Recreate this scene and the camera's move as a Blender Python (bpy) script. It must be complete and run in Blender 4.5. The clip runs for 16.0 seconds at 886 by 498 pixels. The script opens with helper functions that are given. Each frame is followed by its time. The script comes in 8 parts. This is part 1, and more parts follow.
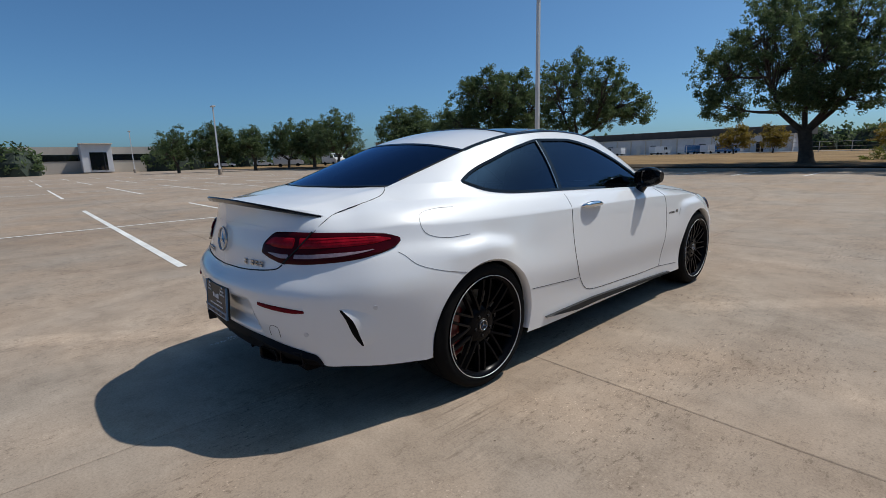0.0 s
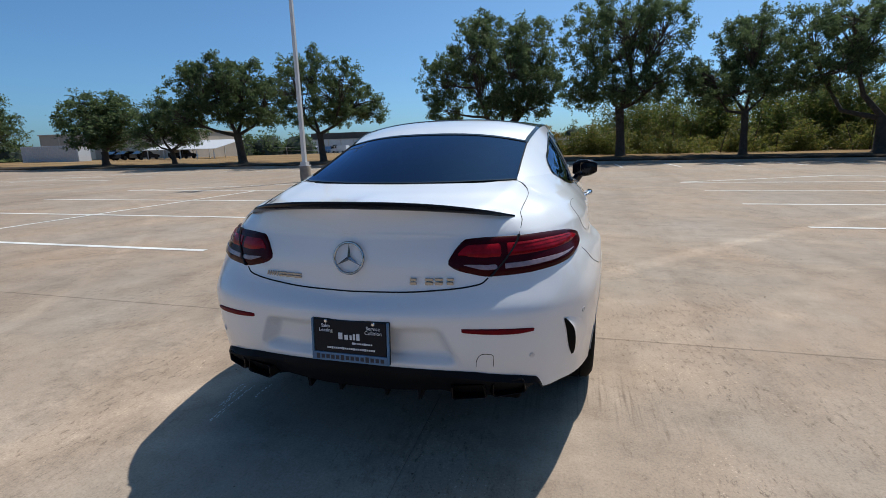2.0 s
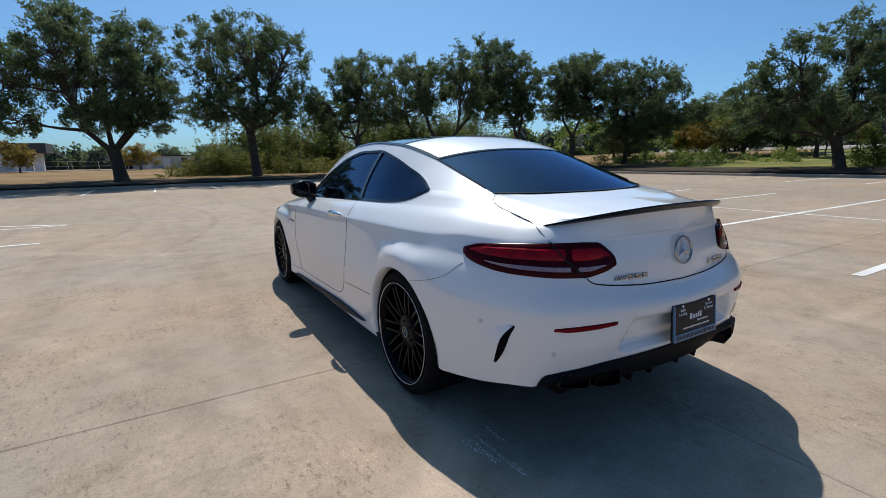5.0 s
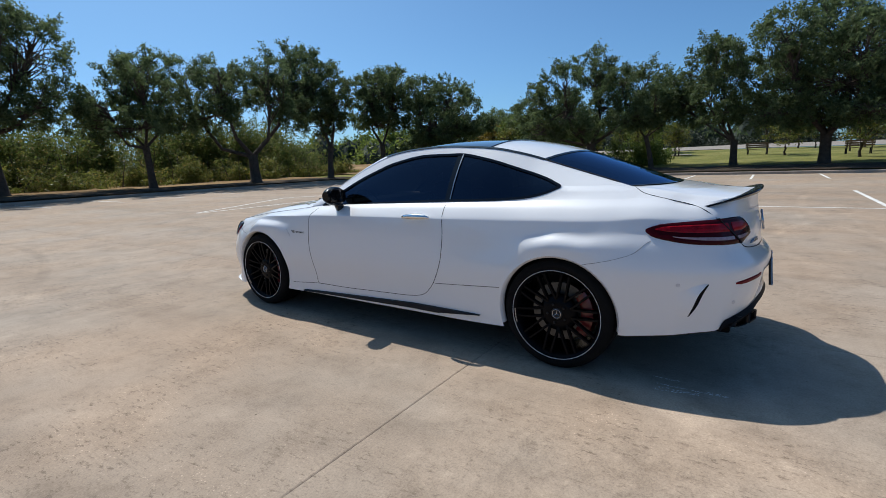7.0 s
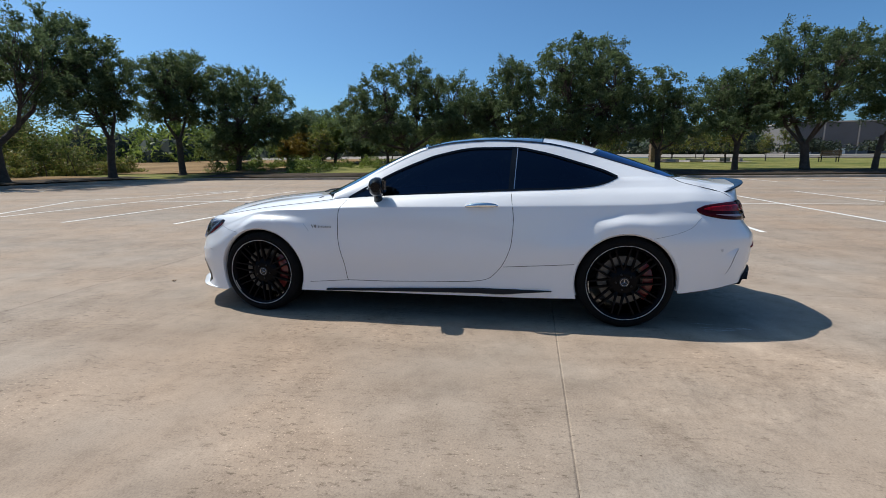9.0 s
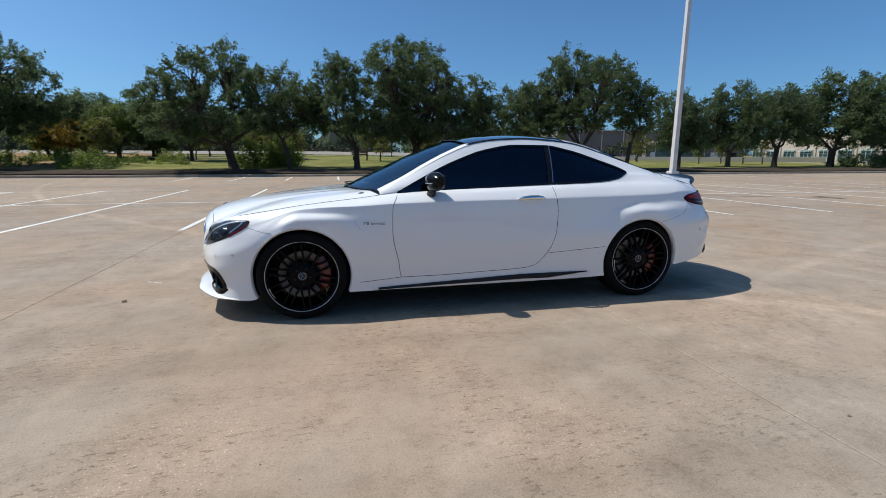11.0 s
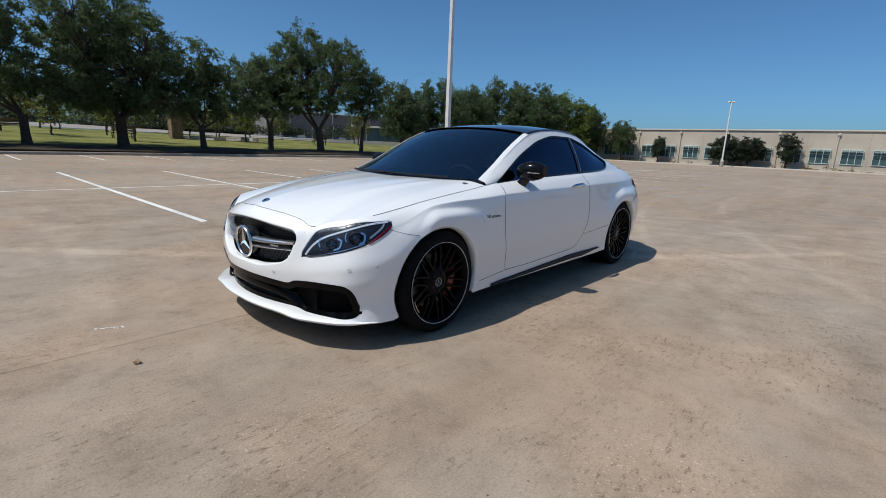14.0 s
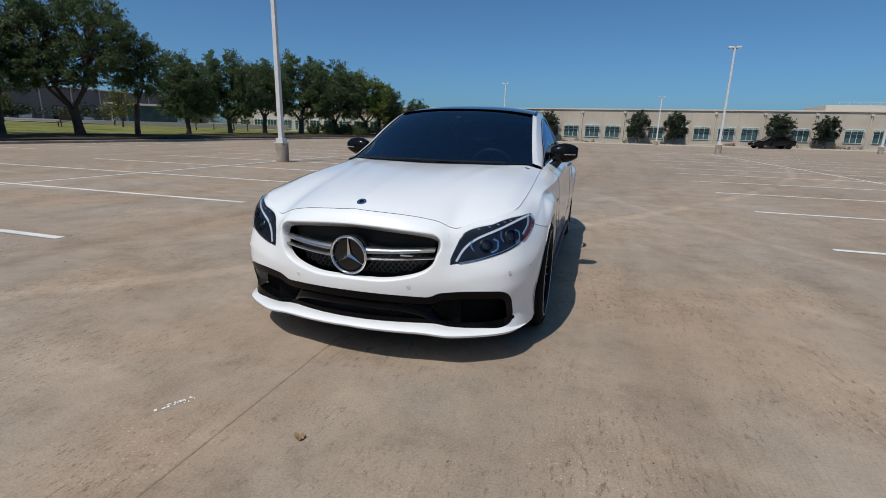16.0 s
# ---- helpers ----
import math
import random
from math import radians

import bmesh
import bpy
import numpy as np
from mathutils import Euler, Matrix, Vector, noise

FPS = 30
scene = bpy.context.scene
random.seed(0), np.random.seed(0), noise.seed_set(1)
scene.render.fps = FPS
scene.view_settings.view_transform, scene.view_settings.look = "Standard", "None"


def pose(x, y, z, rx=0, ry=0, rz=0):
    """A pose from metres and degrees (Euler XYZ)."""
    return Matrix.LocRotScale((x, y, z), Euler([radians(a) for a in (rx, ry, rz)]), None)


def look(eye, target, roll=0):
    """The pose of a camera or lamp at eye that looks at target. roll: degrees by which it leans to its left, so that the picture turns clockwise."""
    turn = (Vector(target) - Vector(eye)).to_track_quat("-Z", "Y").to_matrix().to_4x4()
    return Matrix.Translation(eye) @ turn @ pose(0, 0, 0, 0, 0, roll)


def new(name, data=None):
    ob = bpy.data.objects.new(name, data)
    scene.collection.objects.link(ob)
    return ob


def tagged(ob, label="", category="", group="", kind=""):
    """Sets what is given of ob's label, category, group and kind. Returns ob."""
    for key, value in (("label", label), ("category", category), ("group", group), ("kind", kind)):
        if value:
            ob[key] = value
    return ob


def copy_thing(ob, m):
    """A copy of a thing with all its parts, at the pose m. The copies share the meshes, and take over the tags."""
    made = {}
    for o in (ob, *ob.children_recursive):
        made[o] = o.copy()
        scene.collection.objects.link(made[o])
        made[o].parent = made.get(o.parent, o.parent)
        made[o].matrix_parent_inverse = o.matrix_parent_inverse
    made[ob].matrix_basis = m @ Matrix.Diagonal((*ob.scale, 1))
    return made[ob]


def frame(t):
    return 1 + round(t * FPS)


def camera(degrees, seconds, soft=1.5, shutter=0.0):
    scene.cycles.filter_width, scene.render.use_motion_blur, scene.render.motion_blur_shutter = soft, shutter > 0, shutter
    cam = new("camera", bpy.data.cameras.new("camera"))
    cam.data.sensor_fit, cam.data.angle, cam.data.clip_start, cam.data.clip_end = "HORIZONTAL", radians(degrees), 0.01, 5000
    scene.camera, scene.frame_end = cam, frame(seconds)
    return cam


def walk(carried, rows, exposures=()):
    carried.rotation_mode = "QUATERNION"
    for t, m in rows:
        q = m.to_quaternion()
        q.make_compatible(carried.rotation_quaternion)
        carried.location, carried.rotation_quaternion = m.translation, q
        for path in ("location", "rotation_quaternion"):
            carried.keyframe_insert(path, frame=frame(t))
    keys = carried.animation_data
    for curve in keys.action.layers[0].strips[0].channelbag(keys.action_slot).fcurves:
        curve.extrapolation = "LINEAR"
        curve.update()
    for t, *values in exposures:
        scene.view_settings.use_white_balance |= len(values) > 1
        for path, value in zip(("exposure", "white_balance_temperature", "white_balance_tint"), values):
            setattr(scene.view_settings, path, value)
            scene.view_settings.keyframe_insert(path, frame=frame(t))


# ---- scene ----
cam = camera(86.8, 16.0, soft=0.45)
PATH = [
    (0, (2.493, -3.14, 1.208), (1.035, -1.826, 0.825), -1.6),
    (0.5, (2.09, -3.412, 1.219), (0.831, -1.912, 0.811), -1.4),
    (1, (1.669, -3.651, 1.229), (0.669, -1.969, 0.818), -1.7),
    (1.5, (1.212, -3.809, 1.223), (0.444, -2.011, 0.803), -1.9),
    (2, (0.78, -3.927, 1.225), (0.264, -2.041, 0.801), -1.4),
    (2.5, (0.336, -4.001, 1.222), (0.074, -2.064, 0.8), -1.4),
    (3, (-0.122, -3.975, 1.226), (-0.119, -2.021, 0.795), -1.1),
    (3.5, (-0.581, -3.923, 1.213), (-0.286, -1.99, 0.795), -0.9),
    (4, (-1.027, -3.859, 1.214), (-0.484, -1.963, 0.806), -1.1),
    (4.5, (-1.464, -3.75, 1.224), (-0.677, -1.94, 0.838), -1.1),
    (5, (-1.929, -3.578, 1.241), (-0.922, -1.892, 0.866), -1.1),
    (5.2, (-2.104, -3.485, 1.224), (-1.017, -1.848, 0.847), -1.2),
    (6.25, (-2.962, -2.906, 1.238), (-1.523, -1.55, 0.872), -1.7),
    (7.3, (-3.651, -2.19, 1.253), (-1.97, -1.168, 0.896), -2.2),
    (7.5, (-3.765, -2.046, 1.239), (-2.043, -1.092, 0.889), -2.1),
    (8, (-3.992, -1.63, 1.253), (-2.183, -0.853, 0.9), -1.9),
    (8.5, (-4.208, -1.199, 1.239), (-2.326, -0.625, 0.878), -1.5),
    (9, (-4.337, -0.736, 1.212), (-2.405, -0.377, 0.842), -0.7),
    (10.15, (-4.49, 0.35, 1.208), (-2.555, 0.235, 0.833), -0.15),
    (11.3, (-4.362, 1.423, 1.203), (-2.473, 0.887, 0.824), 0.4),
    (11.5, (-4.294, 1.601, 1.21), (-2.424, 1.0, 0.835), 0.6),
    (12, (-4.116, 2.067, 1.203), (-2.328, 1.26, 0.818), 0.9),
    (12.5, (-3.864, 2.5, 1.18), (-2.187, 1.491, 0.765), 1.1),
    (13, (-3.58, 2.906, 1.186), (-2.023, 1.724, 0.762), 1.9),
    (13.5, (-3.241, 3.269, 1.172), (-1.808, 1.943, 0.741), 1.9),
    (14, (-2.841, 3.558, 1.189), (-1.535, 2.105, 0.757), 2.3),
    (14.5, (-2.418, 3.833, 1.194), (-1.27, 2.251, 0.77), 2.2),
    (15, (-1.972, 4.008, 1.178), (-0.990, 2.321, 0.743), 1.6),
    (15.5, (-1.549, 4.174, 1.179), (-0.741, 2.399, 0.732), 1.6),
    (16, (-1.118, 4.277, 1.17), (-0.544, 2.425, 0.68), 1.4),
]
walk(cam, [(t, look(eye, target, roll)) for t, eye, target, roll in PATH],
     [(0, -0.52), (0.8, -0.42), (1.6, -0.28), (2.6, -0.20), (3.6, -0.22), (5.0, -0.22), (7.5, -0.17), (9.0, -0.14), (11.5, -0.15), (12.5, -0.24), (14.0, -0.34), (14.5, -0.40), (15.0, -0.47), (16.0, -0.54)])

# ---- light ----
SUN = Vector((0.228, 0.595, 1.0)).normalized()
world = bpy.data.worlds.new("sky")
scene.world = world
world.use_nodes = True
wn = world.node_tree
wn.nodes.clear()
sky = wn.nodes.new("ShaderNodeTexSky")
sky.sky_type = "NISHITA"
sky.sun_disc = False
sky.sun_elevation = math.asin(SUN.z)
sky.sun_rotation = math.atan2(SUN.x, SUN.y)
sky.air_density = 0.70
sky.dust_density = 1.5
sky.ozone_density = 2.5
bg = wn.nodes.new("ShaderNodeBackground")
bg.inputs["Strength"].default_value = 0.130
wo = wn.nodes.new("ShaderNodeOutputWorld")
tint = wn.nodes.new("ShaderNodeMix")
tint.data_type, tint.blend_type = "RGBA", "MULTIPLY"
tint.inputs["Factor"].default_value = 1.0
tint.inputs["B"].default_value = (0.58, 0.935, 1.14, 1)
wn.links.new(sky.outputs[0], tint.inputs["A"])
wn.links.new(tint.outputs["Result"], bg.inputs["Color"])
wn.links.new(bg.outputs[0], wo.inputs["Surface"])
sun = new("sun", bpy.data.lights.new("sun", "SUN"))
sun.data.energy = 5.0
sun.data.angle = radians(0.53)
sun.data.color = (1.0, 0.955, 0.885)
sun.rotation_euler = (-SUN).to_track_quat("-Z", "Y").to_euler()

# ---- materials ----


def nodes_of(name):
    m = bpy.data.materials.new(name)
    m.use_nodes = True
    nt = m.node_tree
    return m, nt, nt.nodes["Principled BSDF"]


def tex_noise(nt, scale, detail=4.0, rough=0.6, coord="Object", stretch=None):
    tc = nt.nodes.new("ShaderNodeTexCoord")
    n = nt.nodes.new("ShaderNodeTexNoise")
    n.inputs["Scale"].default_value = scale
    n.inputs["Detail"].default_value = detail
    n.inputs["Roughness"].default_value = rough
    src = tc.outputs[coord]
    if stretch:
        mp = nt.nodes.new("ShaderNodeMapping")
        mp.inputs["Scale"].default_value = stretch
        nt.links.new(src, mp.inputs["Vector"])
        src = mp.outputs["Vector"]
    nt.links.new(src, n.inputs["Vector"])
    return n


def ramp(nt, src, stops):
    r = nt.nodes.new("ShaderNodeValToRGB")
    els = r.color_ramp.elements
    while len(els) < len(stops):
        els.new(0.5)
    for e, (p, c) in zip(els, stops):
        e.position = p
        e.color = (*c, 1) if len(c) == 3 else c
    nt.links.new(src, r.inputs["Fac"])
    return r


def mixc(nt, kind, fac, a, b):
    m = nt.nodes.new("ShaderNodeMix")
    m.data_type = "RGBA"
    m.blend_type = kind
    for sock, v in ((m.inputs["Factor"], fac), (m.inputs["A"], a), (m.inputs["B"], b)):
        if isinstance(v, (int, float)):
            sock.default_value = v
        elif isinstance(v, tuple):
            sock.default_value = (*v, 1)
        else:
            nt.links.new(v, sock)
    return m.outputs["Result"]


def bump(nt, bsdf, src, strength=0.3, dist=0.01):
    b = nt.nodes.new("ShaderNodeBump")
    b.inputs["Strength"].default_value = strength
    b.inputs["Distance"].default_value = dist
    nt.links.new(src, b.inputs["Height"])
    nt.links.new(b.outputs["Normal"], bsdf.inputs["Normal"])


def mat(name, color, rough=0.5, metal=0.0, vary=0.12, scale=8.0, fine=60.0, relief=0.0, coat=0.0, coat_rough=0.03, spec=0.5, coord="Object"):
    """A surface whose colour wanders at two scales, with optional relief."""
    m, nt, b = nodes_of(name)
    n1, n2 = tex_noise(nt, scale, coord=coord), tex_noise(nt, fine, 3.0, coord=coord)
    lo = tuple(c * (1 - vary) for c in color)
    hi = tuple(min(1.0, c * (1 + vary)) for c in color)
    r = ramp(nt, n1.outputs["Fac"], [(0.3, lo), (0.7, hi)])
    g = ramp(nt, n2.outputs["Fac"], [(0.3, (1 - vary * 0.6,) * 3), (0.7, (1.0,) * 3)])
    nt.links.new(mixc(nt, "MULTIPLY", 1.0, r.outputs["Color"], g.outputs["Color"]), b.inputs["Base Color"])
    b.inputs["Roughness"].default_value = rough
    b.inputs["Metallic"].default_value = metal
    b.inputs["Coat Weight"].default_value = coat
    b.inputs["Coat Roughness"].default_value = coat_rough
    b.inputs["Specular IOR Level"].default_value = spec
    if relief:
        bump(nt, b, n2.outputs["Fac"], 0.5, relief)
    return m


def make_concrete():
    m, nt, b = nodes_of("lot_concrete")
    big = tex_noise(nt, 0.16, 6.0, 0.65, "Generated")
    tc = nt.nodes.new("ShaderNodeTexCoord")
    geo = nt.nodes.new("ShaderNodeNewGeometry")
    for n in (big,):
        nt.links.new(geo.outputs["Position"], n.inputs["Vector"])

    def world_noise(scale, detail, rough, stretch=None, turn=0.0):
        n = nt.nodes.new("ShaderNodeTexNoise")
        n.inputs["Scale"].default_value, n.inputs["Detail"].default_value, n.inputs["Roughness"].default_value = scale, detail, rough
        mp = nt.nodes.new("ShaderNodeMapping")
        mp.inputs["Scale"].default_value = stretch or (1, 1, 1)
        mp.inputs["Rotation"].default_value = (0, 0, turn)
        nt.links.new(geo.outputs["Position"], mp.inputs["Vector"])
        nt.links.new(mp.outputs["Vector"], n.inputs["Vector"])
        return n

    base = ramp(nt, big.outputs["Fac"], [(0.30, (0.282, 0.218, 0.160)), (0.5, (0.328, 0.256, 0.190)), (0.72, (0.376, 0.297, 0.224))])
    hue = world_noise(0.45, 3.0, 0.6)
    huer = ramp(nt, hue.outputs["Fac"], [(0.35, (0.95, 1.0, 1.06)), (0.65, (1.05, 0.99, 0.94))])
    col = mixc(nt, "MULTIPLY", 1.0, base.outputs["Color"], huer.outputs["Color"])
    mid = world_noise(2.6, 10.0, 0.78)
    midr = ramp(nt, mid.outputs["Fac"], [(0.30, (0.70, 0.685, 0.67)), (0.47, (0.97, 0.97, 0.97)), (0.68, (1.16, 1.16, 1.16))])
    col = mixc(nt, "MULTIPLY", 1.0, col, midr.outputs["Color"])
    # faint tyre and water streaks
    st = world_noise(0.9, 5.0, 0.65, (1.0, 0.12, 1.0), 0.5)
    strr = ramp(nt, st.outputs["Fac"], [(0.36, (0.84, 0.82, 0.80)), (0.5, (1, 1, 1))])
    col = mixc(nt, "MULTIPLY", 0.8, col, strr.outputs["Color"])
    st2 = world_noise(2.2, 4.0, 0.65, (0.08, 1.0, 1.0), -0.25)
    st2r = ramp(nt, st2.outputs["Fac"], [(0.58, (1, 1, 1)), (0.72, (1.18, 1.17, 1.15))])
    col = mixc(nt, "MULTIPLY", 0.6, col, st2r.outputs["Color"])
    # worn patches where the broomed grain shows as short dark flecks
    worn = world_noise(0.85, 6.0, 0.72)
    wornr = ramp(nt, worn.outputs["Fac"], [(0.43, (0.05, 0.05, 0.05)), (0.58, (1, 1, 1))])
    fleck = world_noise(34.0, 4.0, 0.8, (1.0, 0.45, 1.0), 1.35)
    fleckr = ramp(nt, fleck.outputs["Fac"], [(0.35, (0.50, 0.48, 0.46)), (0.46, (1, 1, 1)), (0.60, (1, 1, 1)), (0.70, (1.22, 1.22, 1.21))])
    col = mixc(nt, "MULTIPLY", wornr.outputs["Color"], col, fleckr.outputs["Color"])
    worn2 = world_noise(0.55, 5.0, 0.7, (1, 1, 1), 2.1)
    worn2r = ramp(nt, worn2.outputs["Fac"], [(0.50, (0, 0, 0)), (0.64, (1, 1, 1))])
    spot = world_noise(13.0, 8.0, 0.82)
    spotr = ramp(nt, spot.outputs["Fac"], [(0.34, (0.70, 0.68, 0.66)), (0.46, (0.98, 0.98, 0.98)), (0.62, (1.18, 1.18, 1.17))])
    col = mixc(nt, "MULTIPLY", worn2r.outputs["Color"], col, spotr.outputs["Color"])
    fine = world_noise(95.0, 4.0, 0.7)
    fr = ramp(nt, fine.outputs["Fac"], [(0.30, (0.78, 0.77, 0.76)), (0.5, (1, 1, 1)), (0.70, (1.15, 1.15, 1.15))])
    col = mixc(nt, "MULTIPLY", 1.0, col, fr.outputs["Color"])
    # scattered pits and pale chips
    vo = nt.nodes.new("ShaderNodeTexVoronoi")
    vo.inputs["Scale"].default_value = 11.0
    nt.links.new(geo.outputs["Position"], vo.inputs["Vector"])
    pit = ramp(nt, vo.outputs["Distance"], [(0.035, (0.35, 0.31, 0.27)), (0.075, (1, 1, 1))])
    gate = world_noise(3.1, 2.0, 0.5)
    gater = ramp(nt, gate.outputs["Fac"], [(0.52, (0, 0, 0)), (0.58, (1, 1, 1))])
    col = mixc(nt, "MULTIPLY", gater.outputs["Color"], col, pit.outputs["Color"])
    vo2 = nt.nodes.new("ShaderNodeTexVoronoi")
    vo2.inputs["Scale"].default_value = 48.0
    nt.links.new(geo.outputs["Position"], vo2.inputs["Vector"])
    chip = ramp(nt, vo2.outputs["Distance"], [(0.12, (1.5, 1.52, 1.55)), (0.20, (1, 1, 1))])
    gate2 = world_noise(0.9, 3.0, 0.6)
    gate2r = ramp(nt, gate2.outputs["Fac"], [(0.50, (0, 0, 0)), (0.60, (1, 1, 1))])
    col = mixc(nt, "MULTIPLY", gate2r.outputs["Color"], col, chip.outputs["Color"])
    # old tyre tracks: thin pale and dark arcs, broken by wear
    for cx, cy_, r, w, tone, gate_s in ((35.8, -29.4, 45.86, 0.14, 1.20, 0.35), (35.8, -29.4, 44.5, 0.20, 1.10, 0.5), (3.5, 13.4, 10.8, 0.16, 1.12, 0.6), (-24.0, -14.0, 24.2, 0.10, 1.13, 0.5), (-24.0, -14.0, 25.75, 0.10, 1.13, 0.6), (10.0, -22.0, 18.9, 0.12, 1.12, 0.45), (10.0, -22.0, 20.4, 0.12, 1.12, 0.5), (-12.0, 9.0, 9.6, 0.09, 0.86, 0.4), (-12.0, 9.0, 11.1, 0.09, 0.86, 0.4), (2.0, -16.0, 12.3, 0.10, 1.12, 0.4), (2.0, -16.0, 13.8, 0.10, 1.12, 0.4)):
        dist = nt.nodes.new("ShaderNodeVectorMath")
        dist.operation = "DISTANCE"
        dist.inputs[1].default_value = (cx, cy_, 0)
        nt.links.new(geo.outputs["Position"], dist.inputs[0])
        off = nt.nodes.new("ShaderNodeMath")
        off.operation = "SUBTRACT"
        off.inputs[1].default_value = r
        nt.links.new(dist.outputs["Value"], off.inputs[0])
        ab = nt.nodes.new("ShaderNodeMath")
        ab.operation = "ABSOLUTE"
        nt.links.new(off.outputs[0], ab.inputs[0])
        line = ramp(nt, ab.outputs[0], [(0.0, (tone, tone, tone)), (w * 0.5, (tone, tone, tone)), (w, (1, 1, 1))])
        gt = world_noise(gate_s, 5.0, 0.7, (1, 1, 1), r)
        gtr = ramp(nt, gt.outputs["Fac"], [(0.36, (0, 0, 0)), (0.56, (1, 1, 1))])
        col = mixc(nt, "MULTIPLY", gtr.outputs["Color"], col, line.outputs["Color"])
    # broomed streaks that show where the surface is worn
    broom = world_noise(46.0, 3.0, 0.65, (1.0, 0.035, 1.0), 0.35)
    broomr = ramp(nt, broom.outputs["Fac"], [(0.34, (0.66, 0.64, 0.62)), (0.48, (1, 1, 1)), (0.66, (1.08, 1.08, 1.08))])
    gate3 = world_noise(0.75, 5.0, 0.7, (1, 1, 1), 0.9)
    gate3r = ramp(nt, gate3.outputs["Fac"], [(0.56, (0, 0, 0)), (0.68, (1, 1, 1))])
    col = mixc(nt, "MULTIPLY", gate3r.outputs["Color"], col, broomr.outputs["Color"])
    info = nt.nodes.new("ShaderNodeObjectInfo")
    slab = ramp(nt, info.outputs["Random"], [(0.0, (0.94, 0.94, 0.94)), (1.0, (1.03, 1.03, 1.03))])
    col = mixc(nt, "MULTIPLY", 1.0, col, slab.outputs["Color"])
    nt.links.new(col, b.inputs["Base Color"])
    b.inputs["Roughness"].default_value = 0.82
    b.inputs["Specular IOR Level"].default_value = 0.35
    bump(nt, b, spot.outputs["Fac"], 0.12, 0.006)
    return m


def make_ground(name, stops, scale, fine):
    m, nt, b = nodes_of(name)
    geo = nt.nodes.new("ShaderNodeNewGeometry")
    cols = []
    for s in (scale, fine):
        n = nt.nodes.new("ShaderNodeTexNoise")
        n.inputs["Scale"].default_value, n.inputs["Detail"].default_value, n.inputs["Roughness"].default_value = s, 6.0, 0.7
        nt.links.new(geo.outputs["Position"], n.inputs["Vector"])
        cols.append(n)
    r = ramp(nt, cols[0].outputs["Fac"], stops)
    g = ramp(nt, cols[1].outputs["Fac"], [(0.3, (0.6, 0.6, 0.6)), (0.6, (1.05, 1.05, 1.05))])
    nt.links.new(mixc(nt, "MULTIPLY", 1.0, r.outputs["Color"], g.outputs["Color"]), b.inputs["Base Color"])
    b.inputs["Roughness"].default_value = 0.95
    b.inputs["Specular IOR Level"].default_value = 0.1
    bump(nt, b, cols[1].outputs["Fac"], 0.8, 0.05)
    return m


def make_leaf(name, dark, light, dry=None, thin=0.38):
    """Leaves that differ one by one, with some light passing through."""
    m, nt, b = nodes_of(name)
    geo = nt.nodes.new("ShaderNodeNewGeometry")
    stops = [(0.0, dark), (0.75, light)] + ([(1.0, dry)] if dry else [])
    r = ramp(nt, geo.outputs["Random Per Island"], stops)
    n = nt.nodes.new("ShaderNodeTexNoise")
    n.inputs["Scale"].default_value = 0.5
    nt.links.new(geo.outputs["Position"], n.inputs["Vector"])
    g = ramp(nt, n.outputs["Fac"], [(0.3, (0.75, 0.78, 0.75)), (0.7, (1.15, 1.1, 1.0))])
    col = mixc(nt, "MULTIPLY", 1.0, r.outputs["Color"], g.outputs["Color"])
    nt.links.new(col, b.inputs["Base Color"])
    b.inputs["Roughness"].default_value = 0.55
    b.inputs["Specular IOR Level"].default_value = 0.35
    tr = nt.nodes.new("ShaderNodeBsdfTranslucent")
    nt.links.new(col, tr.inputs["Color"])
    mx = nt.nodes.new("ShaderNodeMixShader")
    mx.inputs["Fac"].default_value = thin
    out = nt.nodes["Material Output"]
    nt.links.new(b.outputs[0], mx.inputs[1])
    nt.links.new(tr.outputs[0], mx.inputs[2])
    nt.links.new(mx.outputs[0], out.inputs["Surface"])
    return m


def make_glass(name, tint, ior=1.5, rough=0.0, gloss=(1, 1, 1)):
    m, nt, b = nodes_of(name)
    nt.nodes.remove(b)
    t = nt.nodes.new("ShaderNodeBsdfTransparent")
    t.inputs["Color"].default_value = (*tint, 1)
    g = nt.nodes.new("ShaderNodeBsdfGlossy")
    g.inputs["Roughness"].default_value = rough
    g.inputs["Color"].default_value = (*gloss, 1)
    f = nt.nodes.new("ShaderNodeFresnel")
    f.inputs["IOR"].default_value = ior
    mx = nt.nodes.new("ShaderNodeMixShader")
    nt.links.new(f.outputs[0], mx.inputs["Fac"])
    nt.links.new(t.outputs[0], mx.inputs[1])
    nt.links.new(g.outputs[0], mx.inputs[2])
    nt.links.new(mx.outputs[0], nt.nodes["Material Output"].inputs["Surface"])
    return m


M_CONC = make_concrete()
M_JOINT = mat("joint_filler", (0.285, 0.228, 0.176), 0.9, vary=0.6, scale=2.5, fine=25)
M_LINE = mat("road_paint", (0.72, 0.71, 0.67), 0.7, vary=0.18, scale=1.5, fine=24)
M_KERB = mat("kerb_concrete", (0.36, 0.31, 0.25), 0.9, vary=0.25, scale=1.2, fine=20, relief=0.004)
M_GRASS = make_ground("park_grass", [(0.3, (0.085, 0.112, 0.028)), (0.5, (0.185, 0.185, 0.055)), (0.7, (0.28, 0.25, 0.090))], 0.35, 9.0)
M_DRY = make_ground("dry_grass", [(0.3, (0.16, 0.10, 0.05)), (0.5, (0.27, 0.175, 0.085)), (0.7, (0.36, 0.25, 0.13))], 0.12, 6.0)
